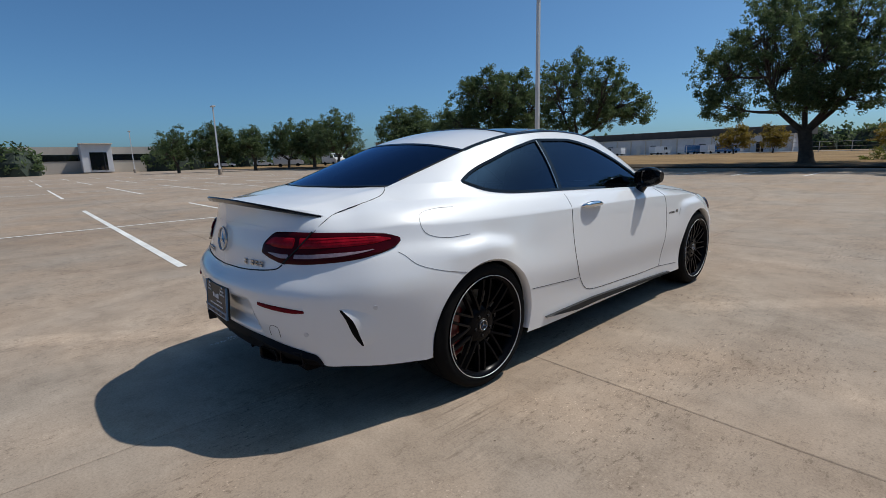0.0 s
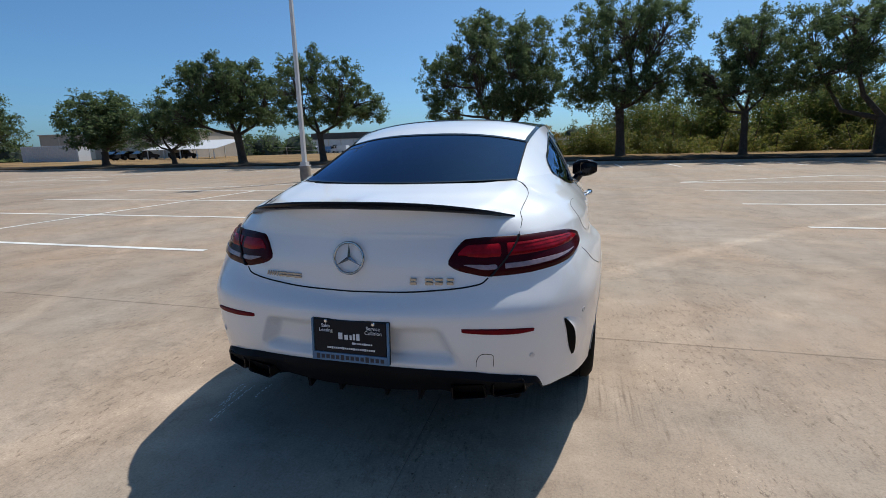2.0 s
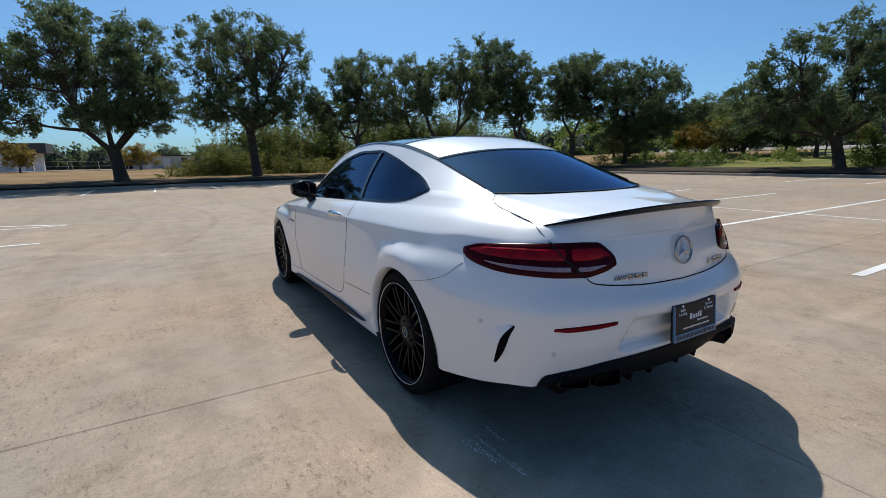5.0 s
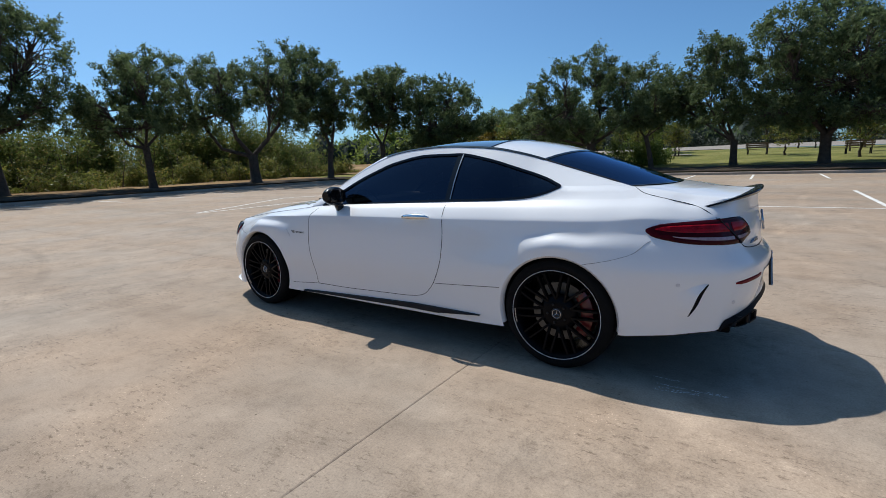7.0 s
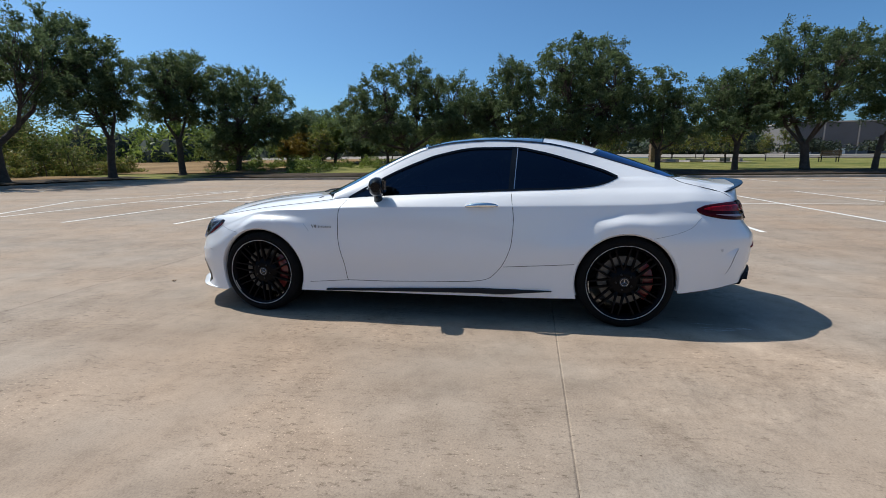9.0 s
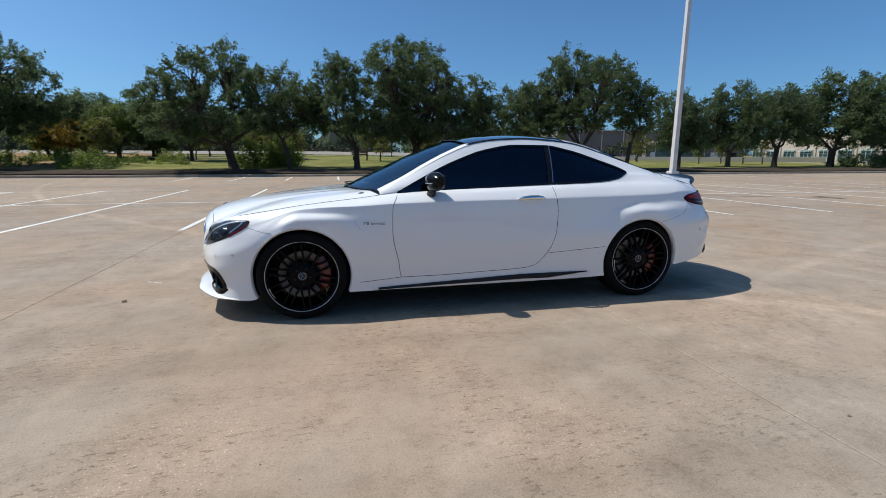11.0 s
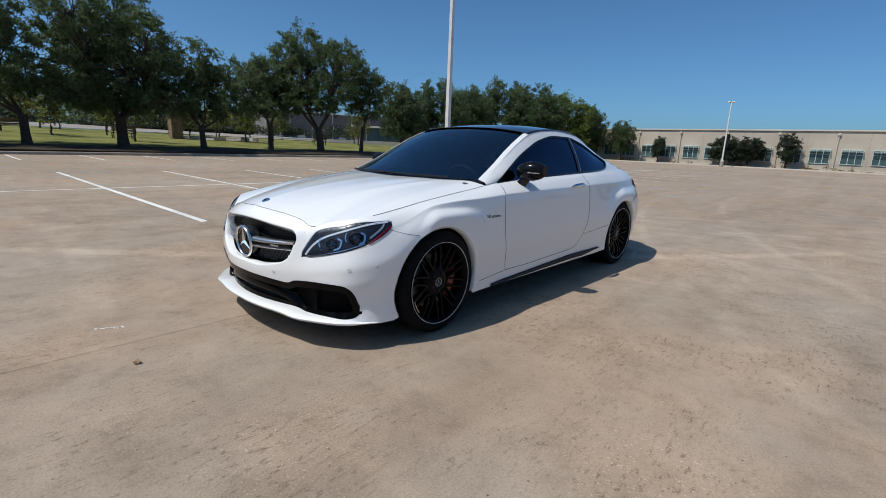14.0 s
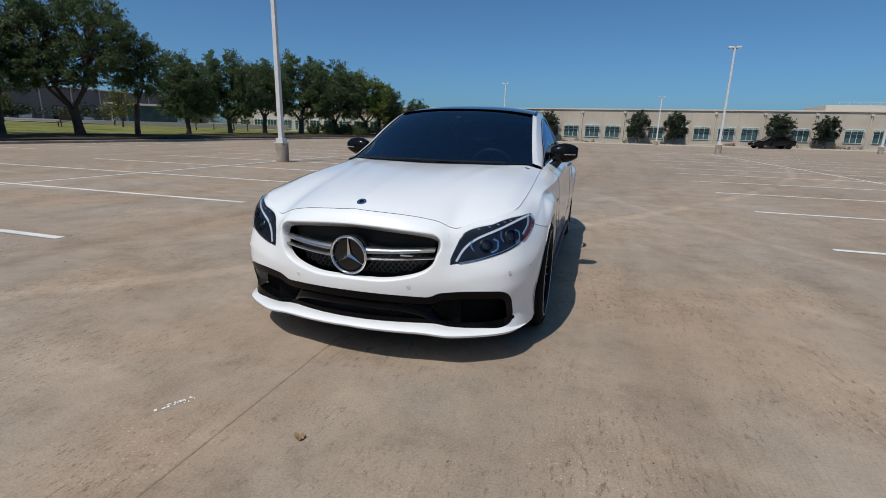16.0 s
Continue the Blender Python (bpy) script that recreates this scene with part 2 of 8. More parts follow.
# mulch and litter brown, darkened further to hold the trees' shade
M_SHADED_MULCH = make_ground("shaded_mulch", [(0.3, (0.034, 0.027, 0.021)), (0.62, (0.085, 0.066, 0.048))], 0.8, 12.0)
M_ROAD = make_ground("far_road", [(0.3, (0.26, 0.23, 0.20)), (0.7, (0.36, 0.33, 0.29))], 0.2, 5.0)
M_BARK = mat("oak_bark", (0.075, 0.058, 0.045), 0.95, vary=0.35, scale=5, fine=30, relief=0.02)
M_LEAF = make_leaf("oak_leaves", (0.062, 0.096, 0.044), (0.145, 0.198, 0.092), None, 0.62)
M_LEAF2 = make_leaf("elm_leaves", (0.065, 0.105, 0.022), (0.22, 0.28, 0.065), None, 0.5)
M_LEAF3 = make_leaf("thicket_leaves", (0.068, 0.092, 0.021), (0.215, 0.235, 0.055), (0.30, 0.21, 0.075), 0.52)
M_LEAF6 = make_leaf("scrub_leaves", (0.068, 0.10, 0.026), (0.19, 0.235, 0.065), (0.28, 0.22, 0.08), 0.54)
M_LEAF7 = make_leaf("holly_leaves", (0.016, 0.026, 0.014), (0.045, 0.062, 0.034), None, 0.15)
M_LEAF4 = make_leaf("autumn_leaves", (0.12, 0.07, 0.015), (0.30, 0.18, 0.04))
M_LEAF5 = make_leaf("golden_leaves", (0.16, 0.12, 0.02), (0.36, 0.26, 0.05))
M_PAINT = mat("white_car_paint", (0.80, 0.805, 0.81), 0.40, vary=0.01, scale=2, fine=300, coat=1.0, coat_rough=0.015)
M_BLACK = mat("gloss_black", (0.006, 0.006, 0.007), 0.05, vary=0.2, coat=0.0)
M_MATTE = mat("black_plastic", (0.010, 0.010, 0.011), 0.55, vary=0.25, scale=6, fine=120, spec=0.3)
M_CARBON = mat("dark_carbon", (0.006, 0.006, 0.007), 0.15, vary=0.5, scale=60, fine=260, spec=0.18)
M_GAP = mat("shut_line", (0.022, 0.022, 0.024), 0.8, vary=0.2, spec=0.1)
M_SEAM = mat("fine_panel_line", (0.13, 0.13, 0.135), 0.7, vary=0.1, spec=0.1)
M_DIFF = mat("diffuser_black", (0.007, 0.007, 0.008), 0.6, vary=0.25, scale=6, fine=120, spec=0.12)
M_DEEP = mat("deep_black", (0.0035, 0.0035, 0.004), 0.7, vary=0.2, spec=0.08)
M_MESH = mat("grey_black_mesh", (0.035, 0.035, 0.037), 0.4, vary=0.2)
M_PIANO = mat("piano_black_trim", (0.003, 0.003, 0.0035), 0.07, vary=0.2, spec=0.13)
M_RING = mat("pale_rim_line", (0.66, 0.66, 0.67), 0.35, 0.1, vary=0.05)
M_DRL = mat("light_guide", (0.56, 0.61, 0.70), 0.25, vary=0.05, coat=0.5)
M_GUIDE = mat("unlit_light_guide", (0.22, 0.30, 0.40), 0.2, vary=0.1)
M_LAMPIN = mat("lamp_interior", (0.012, 0.014, 0.021), 0.3, vary=0.5, scale=30, fine=200, spec=0.35)
M_BOOTBADGE = mat("boot_badge_chrome", (0.36, 0.36, 0.37), 0.18, 1.0, vary=0.05)
M_BADGE = mat("badge_chrome", (0.42, 0.43, 0.45), 0.15, 1.0, vary=0.05)
M_DKCHROME = mat("dark_chrome", (0.10, 0.10, 0.105), 0.22, 1.0, vary=0.08)
M_CHROME = mat("chrome", (0.75, 0.76, 0.78), 0.12, 1.0, vary=0.03)
M_SATIN = mat("satin_aluminium", (0.55, 0.56, 0.58), 0.3, 1.0, vary=0.05)
M_TYRE = mat("tyre_rubber", (0.008, 0.008, 0.008), 0.8, vary=0.25, scale=12, fine=90, spec=0.10)
M_RIM = mat("black_rim", (0.004, 0.004, 0.005), 0.25, vary=0.2, spec=0.07)
M_DISC = mat("brake_disc", (0.17, 0.165, 0.157), 0.48, 1.0, vary=0.15, scale=20)
M_CALIPER = mat("red_caliper", (0.17, 0.006, 0.007), 0.35, vary=0.1, coat=0.4)
M_GLASS = make_glass("tinted_glass", (0.035, 0.045, 0.055), 1.62, gloss=(0.48, 0.68, 1.0))
M_GLASSR = make_glass("rear_glass", (0.02, 0.028, 0.036), 1.5, gloss=(0.42, 0.64, 1.0))
M_WIND = make_glass("windscreen_glass", (0.30, 0.37, 0.41), 2.1, gloss=(0.70, 0.88, 1.0))
M_ROOFGL = mat("roof_glass", (0.006, 0.008, 0.012), 0.03, vary=0.1, coat=1.0, coat_rough=0.0)
M_LENS = make_glass("clear_lens", (0.92, 0.94, 0.97), 1.42, gloss=(0.6, 0.7, 0.85))
M_RED = mat("tail_lamp_red", (0.30, 0.004, 0.012), 0.22, vary=0.35, scale=22, fine=120, coat=0.15, spec=0.1)
M_REDD = mat("tail_lamp_dark_red", (0.040, 0.0015, 0.004), 0.2, vary=0.2, coat=0.04, spec=0.08)
M_RED2 = mat("tail_lamp_upper_red", (0.13, 0.003, 0.009), 0.2, vary=0.2, scale=30, fine=120, coat=0.3, spec=0.3)
M_CLEAR = mat("tail_lamp_clear", (0.30, 0.22, 0.25), 0.2, vary=0.2, scale=40, fine=200, coat=0.4, spec=0.4)
M_REFL = mat("red_reflector", (0.17, 0.006, 0.011), 0.35, vary=0.2, scale=40, fine=260, coat=0.0, spec=0.05)
M_SEAT = mat("dark_leather", (0.055, 0.052, 0.052), 0.5, vary=0.2, fine=80)
M_SILVER = mat("silver_plastic", (0.5, 0.51, 0.53), 0.35, 0.6)
M_PLATE = mat("plate_dark_blue", (0.006, 0.009, 0.016), 0.4, vary=0.15, spec=0.2)
M_PLATEB = mat("plate_frame_blue", (0.085, 0.20, 0.34), 0.30, vary=0.15)
M_PLATET = mat("plate_dark_print", (0.010, 0.018, 0.035), 0.4, vary=0.08)
M_WHITE = mat("print_white", (0.75, 0.76, 0.78), 0.5, vary=0.05)
M_GALV = mat("painted_pole", (0.62, 0.61, 0.60), 0.45, 0.1, vary=0.08, scale=3)
M_CEMENT = mat("pole_footing", (0.30, 0.25, 0.20), 0.9, vary=0.3, scale=3, fine=30, relief=0.004)
M_GREY = mat("grey_panel_wall", (0.17, 0.165, 0.16), 0.85, vary=0.1, scale=0.3, fine=5)
M_WALL = mat("beige_panel_wall", (0.46, 0.395, 0.32), 0.85, vary=0.1, scale=0.4, fine=6)
M_WALL3 = mat("white_panel_wall", (0.62, 0.62, 0.63), 0.8, vary=0.1, scale=0.4, fine=6)
M_DKWALL = mat("dark_brown_cladding", (0.060, 0.055, 0.052), 0.85, vary=0.2, scale=0.5, fine=5)
M_WALL2 = mat("pale_panel_wall", (0.48, 0.43, 0.37), 0.85, vary=0.1, scale=0.4, fine=6)
M_TRIM = mat("pale_trim", (0.55, 0.49, 0.41), 0.7, vary=0.08)
M_TEAL = mat("teal_window_glass", (0.07, 0.12, 0.125), 0.06, vary=0.3, scale=0.6, fine=4, coat=1.0)
M_FRAME = mat("window_frame_pale_green", (0.50, 0.57, 0.54), 0.5, vary=0.08)
M_VAN = mat("van_white", (0.72, 0.72, 0.72), 0.4, vary=0.05, coat=0.5)
M_VBLUE = mat("van_blue", (0.03, 0.14, 0.32), 0.4, vary=0.05, coat=0.5)
M_WOOD = mat("bench_wood", (0.16, 0.10, 0.06), 0.8, vary=0.3, fine=40)
M_STONE = mat("limestone_block", (0.42, 0.36, 0.28), 0.9, vary=0.2, scale=2, fine=20, relief=0.01)
M_PILLAR = mat("tan_brick", (0.24, 0.165, 0.10), 0.9, vary=0.3, scale=4, fine=30)
M_METALR = mat("pale_metal_roof", (0.60, 0.60, 0.60), 0.5, vary=0.08)
# dark green of the filler domes, holding the inner shade of far woods
M_WOODS_SHADE = mat("far_woods", (0.040, 0.055, 0.040), 0.95, vary=0.3, scale=0.05, fine=0.6)

# ---- building blocks ----


def empty(name, loc=(0, 0, 0), rz=0.0):
    e = new(name)
    e.matrix_basis = pose(*loc, 0, 0, rz)
    return e


def part(name, bm, material, parent=None, label="", smooth=None):
    """One mesh object from a bmesh, under a thing or part."""
    me = bpy.data.meshes.new(name)
    bm.to_mesh(me)
    bm.free()
    return mesh_part(name, me, material, parent, label, smooth)


def mesh_part(name, me, material, parent=None, label="", smooth=None):
    me.materials.append(material)
    if smooth is not None:
        me.shade_smooth()
        if smooth < 180:
            me.set_sharp_from_angle(angle=radians(smooth))
    ob = new(name, me)
    if parent is not None:
        ob.parent = parent
    if label:
        tagged(ob, label)
    return ob


def box(bm, c, s, bevel=0.0, rz=0.0, m=None):
    mm = Matrix.LocRotScale(c, Euler((0, 0, rz)), s)
    if m is not None:
        mm = m @ mm
    r = bmesh.ops.create_cube(bm, size=1.0, matrix=mm)
    if bevel:
        vs = set(r["verts"])
        es = [e for e in bm.edges if e.verts[0] in vs and e.verts[1] in vs]
        bmesh.ops.bevel(bm, geom=es, offset=bevel, segments=2, affect="EDGES", profile=0.6)
    return bm


def boxed(c, s, bevel=0.0, rz=0.0):
    return box(bmesh.new(), c, s, bevel, rz)


def tube(bm, pts, radii, seg=8, cap=True):
    """A tapered tube along points."""
    pts = [Vector(p) for p in pts]
    if not hasattr(radii, "__len__"):
        radii = [radii] * len(pts)
    rings, up = [], Vector((0.13, 0.97, 0.21))
    for i, p in enumerate(pts):
        d = (pts[min(i + 1, len(pts) - 1)] - pts[max(i - 1, 0)]).normalized()
        a = d.cross(up)
        if a.length < 0.05:
            a = d.cross(Vector((1, 0, 0)))
        a.normalize()
        b = d.cross(a)
        rings.append([bm.verts.new(p + radii[i] * (math.cos(2 * math.pi * k / seg) * a + math.sin(2 * math.pi * k / seg) * b)) for k in range(seg)])
    for r0, r1 in zip(rings, rings[1:]):
        for k in range(seg):
            bm.faces.new((r0[k], r0[(k + 1) % seg], r1[(k + 1) % seg], r1[k]))
    if cap:
        bm.faces.new(list(reversed(rings[0])))
        bm.faces.new(rings[-1])
    return bm


def lathe(bm, profile, axis="x", seg=48, closed=False):
    """Turn a profile of (along, radius) about an axis through the origin."""
    rings = []
    for a, r in profile:
        ring = []
        for k in range(seg):
            t = 2 * math.pi * k / seg
            c, s = r * math.cos(t), r * math.sin(t)
            ring.append(bm.verts.new((a, c, s) if axis == "x" else (c, s, a)))
        rings.append(ring)
    pairs = list(zip(rings, rings[1:])) + ([(rings[-1], rings[0])] if closed else [])
    for r0, r1 in pairs:
        for k in range(seg):
            bm.faces.new((r0[k], r0[(k + 1) % seg], r1[(k + 1) % seg], r1[k]))
    return bm


def prism(bm, poly, z0, z1):
    """A flat polygon (x, y) raised from z0 to z1."""
    a = [bm.verts.new((x, y, z0)) for x, y in poly]
    b = [bm.verts.new((x, y, z1)) for x, y in poly]
    n = len(poly)
    for k in range(n):
        bm.faces.new((a[k], a[(k + 1) % n], b[(k + 1) % n], b[k]))
    bm.faces.new(b)
    bm.faces.new(list(reversed(a)))
    return bm

# ---- ground and lot ----
def sheet(name, material, xs, ys, zf, label="", category="", kind="structure"):
    vs = [(x, y, zf(x, y)) for y in ys for x in xs]
    n = len(xs)
    fs = [(j * n + i, j * n + i + 1, (j + 1) * n + i + 1, (j + 1) * n + i) for j in range(len(ys) - 1) for i in range(n - 1)]
    me = bpy.data.meshes.new(name)
    me.from_pydata(vs, [], fs)
    ob = mesh_part(name, me, material, smooth=180)
    return tagged(ob, label, category, kind=kind)


def steps(a, b, n):
    return [a + (b - a) * k / n for k in range(n + 1)]


EAST, NORTH, SOUTH = 26.8, 27.2, -66.0
sheet("ground", M_DRY, [-2400, -600, -200, -90, 0, 60, 200, 600, 2400], [-2400, -600, -200, -66, 0, 60, 200, 600, 2400], lambda x, y: -0.06,
      "dry tan grass and bare earth reaching the horizon", "ground")

SLAB, JX, JY = 4.572, 0.18, -0.94
lot = sheet("pavement", M_JOINT, [-120, -40, 0, 27.4], [-66, -20, 0, 27.8], lambda x, y: -0.0045, "beige concrete parking lot with sawn joints and oil-darkened patches", "parking lot")


def slab_mesh(w):
    bm = bmesh.new()
    h = w / 2 - 0.0012
    top = [bm.verts.new((sx * (h - 0.007), sy * (h - 0.007), 0)) for sx, sy in ((-1, -1), (1, -1), (1, 1), (-1, 1))]
    low = [bm.verts.new((sx * h, sy * h, -0.003)) for sx, sy in ((-1, -1), (1, -1), (1, 1), (-1, 1))]
    bm.faces.new(top)
    for k in range(4):
        bm.faces.new((low[k], low[(k + 1) % 4], top[(k + 1) % 4], top[k]))
    me = bpy.data.meshes.new("slab")
    bm.to_mesh(me)
    bm.free()
    me.materials.append(M_CONC)
    return me


# far slabs, joined
bm = bmesh.new()
for i in range(-27, 6):
    for j in range(-15, 6):
        if -8 <= i and -8 <= j:
            continue
        x, y, h = JX + (i + 0.5) * SLAB, JY + (j + 0.5) * SLAB, SLAB / 2 - 0.002
        if y - h < SOUTH:
            continue
        bm.faces.new([bm.verts.new((x + sx * h, y + sy * h, 0)) for sx, sy in ((-1, -1), (1, -1), (1, 1), (-1, 1))])
part("far_slabs", bm, M_CONC, lot)["kind"] = "stuff"


def painted(name, pts, w=0.10, z=0.004):
    """A painted stripe along points, a few millimetres thick."""
    bm = bmesh.new()
    pts = [Vector((*p, 0)) for p in pts]
    for a, b in zip(pts, pts[1:]):
        d = (b - a).normalized()
        s = Vector((-d.y, d.x, 0)) * w / 2
        n = max(1, int((b - a).length / 0.8))
        up, lo = [], []
        for k in range(n + 1):
            p = a.lerp(b, k / n)
            jig = 1 + 0.06 * noise.noise(p * 3)
            up.append((bm.verts.new(p + s * jig + Vector((0, 0, z))), bm.verts.new(p - s * jig + Vector((0, 0, z)))))
        for (a0, b0), (a1, b1) in zip(up, up[1:]):
            bm.faces.new((a0, b0, b1, a1))
    ob = part(name, bm, M_LINE, lot)
    return ob


PITCH, Y0 = 2.735, -1.775
for x0, x1, k0, k1 in ((4.05, 14.56, -12, 5), (-14.25, -3.73, -12, 4), (-32.0, -21.5, -14, 8), (-49.6, -39.1, -14, 8), (-67.3, -56.8, -10, 8)):
    for k in range(k0, k1 + 1):
        y = Y0 + k * PITCH
        painted("stall_line", [(x0, y), (x1, y)])
    painted("stall_line", [((x0 + x1) / 2, Y0 + k0 * PITCH), ((x0 + x1) / 2, Y0 + k1 * PITCH)], 0.09, 0.005)
yn = Y0 + 5 * PITCH
painted("nose_line", [(4.05, yn + 0.1), (9.3, yn + 2.8), (14.56, yn + 0.1)])
yn = Y0 + 4 * PITCH
painted("nose_line", [(-3.73, yn + 0.1), (-9.0, yn + 2.8), (-14.25, yn + 0.1)])
# stalls against the east and north kerbs
for k in range(-12, 5):
    painted("stall_line", [(21.6, Y0 + k * PITCH), (26.4, Y0 + k * PITCH)])
for k in range(-12, 8):
    painted("stall_line", [(0.6 + k * PITCH, 22.0), (0.6 + k * PITCH, 26.8)])

# small things on the slab
def paint_scuff(x, y, l, rz, s, wide=0.012):
    """A thin broken streak of worn white paint."""
    bm = bmesh.new()
    rng = random.Random(s)
    p = pose(x, y, 0.0025, 0, 0, rz)
    a = -l / 2
    while a < l / 2:
        d = rng.uniform(0.004, 0.020)
        v, w = rng.gauss(0, wide * 0.35), wide * rng.uniform(0.3, 1.0)
        q = [(a, v - w * 0.3), (a + d * 0.4, v - w * 0.5), (a + d, v - w * 0.2), (a + d * 0.9, v + w * 0.4), (a + d * 0.3, v + w * 0.5)]
        bm.faces.new([bm.verts.new(p @ Vector((u, t, 0))) for u, t in q])
        a += d * rng.uniform(0.8, 1.9)
    part("paint_scuff", bm, M_LINE, lot)


paint_scuff(0.495, 2.905, 0.15, 62, 1, 0.024)
paint_scuff(0.490, 2.880, 0.10, 60, 2, 0.018)
for k, (x, y, l, rz) in enumerate(((-0.885, -2.045, 0.13, 94), (-0.855, -2.09, 0.20, 93), (-0.82, -2.145, 0.33, 90), (-0.74, -2.01, 0.14, 90), (-0.868, -2.13, 0.12, 92), (-0.80, -2.27, 0.10, 88))):
    paint_scuff(x, y, l, rz, 10 + k)


def dry_leaf(x, y, s, seed):
    rng = random.Random(seed)
    bm = bmesh.new()
    n = 11
    c = bm.verts.new((0, 0, 0.006))
    ring = []
    for k in range(n):
        a = 2 * math.pi * k / n
        r = s * (0.55 + 0.45 * abs(math.cos(1.5 * a))) * rng.uniform(0.8, 1.1)
        ring.append(bm.verts.new((r * math.cos(a), 0.7 * r * math.sin(a), 0.004 + rng.uniform(0, 0.5) * s)))
    for k in range(n):
        bm.faces.new((c, ring[k], ring[(k + 1) % n]))
    ob = part("fallen_leaf", bm, M_FALLEN, None, smooth=60)
    ob.matrix_basis = pose(x, y, 0, 0, 0, rng.uniform(0, 360))
    tagged(ob, "curled tan fallen leaf lying on the concrete", "leaf", group="fallen leaves")


M_FALLEN = mat("fallen_leaf_tan", (0.27, 0.17, 0.085), 0.8, vary=0.3, scale=40)
dry_leaf(-0.135, 2.93, 0.030, 1)
rngl = random.Random(5)
for k in range(26):
    a, r = rngl.uniform(0, 6.28), rngl.uniform(2.6, 7)
    dry_leaf(-0.5 + r * math.cos(a), r * math.sin(a), rngl.uniform(0.008, 0.018), 10 + k)

# kerbs and verges
bm = bmesh.new()
outer = [(-120, NORTH), (-60, NORTH), (0, NORTH), (20.5, NORTH)]
for k in range(7):
    a = radians(90 - 15 * k)
    outer.append((21.5 + 5.3 * math.cos(a), NORTH - 5.3 + 5.3 * math.sin(a)))
outer += [(EAST, 0), (EAST, -30), (EAST, -66)]
prof = [(0.0, -0.01), (0.01, 0.12), (0.04, 0.15), (0.16, 0.15), (0.16, -0.05)]


def sweep(bm, path, prof):
    rows = []
    for i, p in enumerate(path):
        d = Vector((path[min(i + 1, len(path) - 1)][0] - path[max(i - 1, 0)][0], path[min(i + 1, len(path) - 1)][1] - path[max(i - 1, 0)][1], 0)).normalized()
        n = Vector((-d.y, d.x, 0))
        rows.append([bm.verts.new(Vector((*p, 0)) + n * a + Vector((0, 0, z))) for a, z in prof])
    for r0, r1 in zip(rows, rows[1:]):
        for k in range(len(prof) - 1):
            bm.faces.new((r0[k], r1[k], r1[k + 1], r0[k + 1]))
    return bm


sweep(bm, outer, prof)
tagged(part("kerb", bm, M_KERB, smooth=40), "weathered concrete kerb round the lot, grey and stained", "kerb", kind="structure")


def verge_z(d):
    return 0.13 + 0.24 * min(1.0, max(0.0, d / 5.0))


def lawn_z(x, y):
    """The park lawn climbs gently to the east, more so in the north."""
    rise = 0.30 + 0.85 * min(1.0, max(0.0, (y + 60) / 60))
    return verge_z(x - EAST) + rise * min(1.0, max(0.0, (x - 32) / 30))


sheet("verge_north", M_DRY, steps(-140, 26, 40), [NORTH + 0.1, NORTH + 1, NORTH + 2.5, NORTH + 5, 45, 70, 110, 200], lambda x, y: verge_z(y - NORTH) + 0.05 * noise.noise(Vector((x * 0.3, y * 0.3, 0))) * (y > NORTH + 0.5),
      "dry tan verge beyond the kerb with bare patches", "verge")
# litter strip whose dark colour also carries the shade under the oaks
sheet("verge_mulch", M_SHADED_MULCH, steps(-80, 27, 60), [NORTH + 0.14, NORTH + 1, NORTH + 2.5, NORTH + 6.5], lambda x, y: verge_z(y - NORTH) + 0.085 - (0.16 if y > NORTH + 6 else 0) + 0.04 * noise.noise(Vector((x * 0.5, y * 0.5, 2))) * (y > NORTH + 0.5),
      "leaf litter under the row of trees, coloured darker for their shade", "leaf litter")
sheet("park_lawn", M_GRASS, [EAST + 0.12, EAST + 1, EAST + 2.5, EAST + 5, 36, 40, 45, 50, 56, 62], steps(-66, 70, 40), lambda x, y: lawn_z(x, y) + 0.05 * noise.noise(Vector((x * 0.3, y * 0.3, 5))) * (x > EAST + 0.5),
      "patchy green park lawn under the trees", "lawn")
# the same for the lawn's front: litter plus tree shade in one colour
sheet("lawn_litter", M_SHADED_MULCH, [EAST + 0.14, EAST + 1, EAST + 2.5, EAST + 3.6, EAST + 4.6], steps(-64, 24, 80), lambda x, y: verge_z(x - EAST) + 0.09 - (0.16 if x > EAST + 4 else 0) + 0.05 * noise.noise(Vector((x * 0.3, y * 0.3, 5))) * (x > EAST + 0.5),
      "leaf litter along the lawn's edge, coloured darker for the tree shade", "leaf litter")
sheet("dry_field", M_DRY, [EAST + 4.5, 36, 40, 50, 62], steps(19, 70, 20), lambda x, y: lawn_z(x, y) + (0.09 if y > 20 else -0.1) + 0.05 * noise.noise(Vector((x * 0.3, y * 0.3, 7))), "dry tan field beyond the corner of the lot", "field")
sheet("road_east", M_ROAD, [61.5, 66, 72, 80, 92], steps(-130, 160, 30), lambda x, y: lawn_z(62, y) + 0.06 + 0.75 * (x - 61.5) / 30, "pale concrete road and car park beyond the park lawn", "road")
sheet("hillside", M_DRY, [91.5, 110, 150, 260], steps(-200, 220, 12), lambda x, y: lawn_z(62, y) + 0.75 + 0.01 * (x - 91.5), "dry rising ground behind the far car park", "hillside")
sheet("footpath", M_ROAD, [49, 50.6], steps(4, 60, 20), lambda x, y: lawn_z(x, y) + 0.06, "narrow pale concrete footpath across the lawn", "footpath")
sheet("road_north", M_ROAD, steps(-130, 40, 10), [112, 128], lambda x, y: 0.45, "pale concrete yard before the long building", "yard")


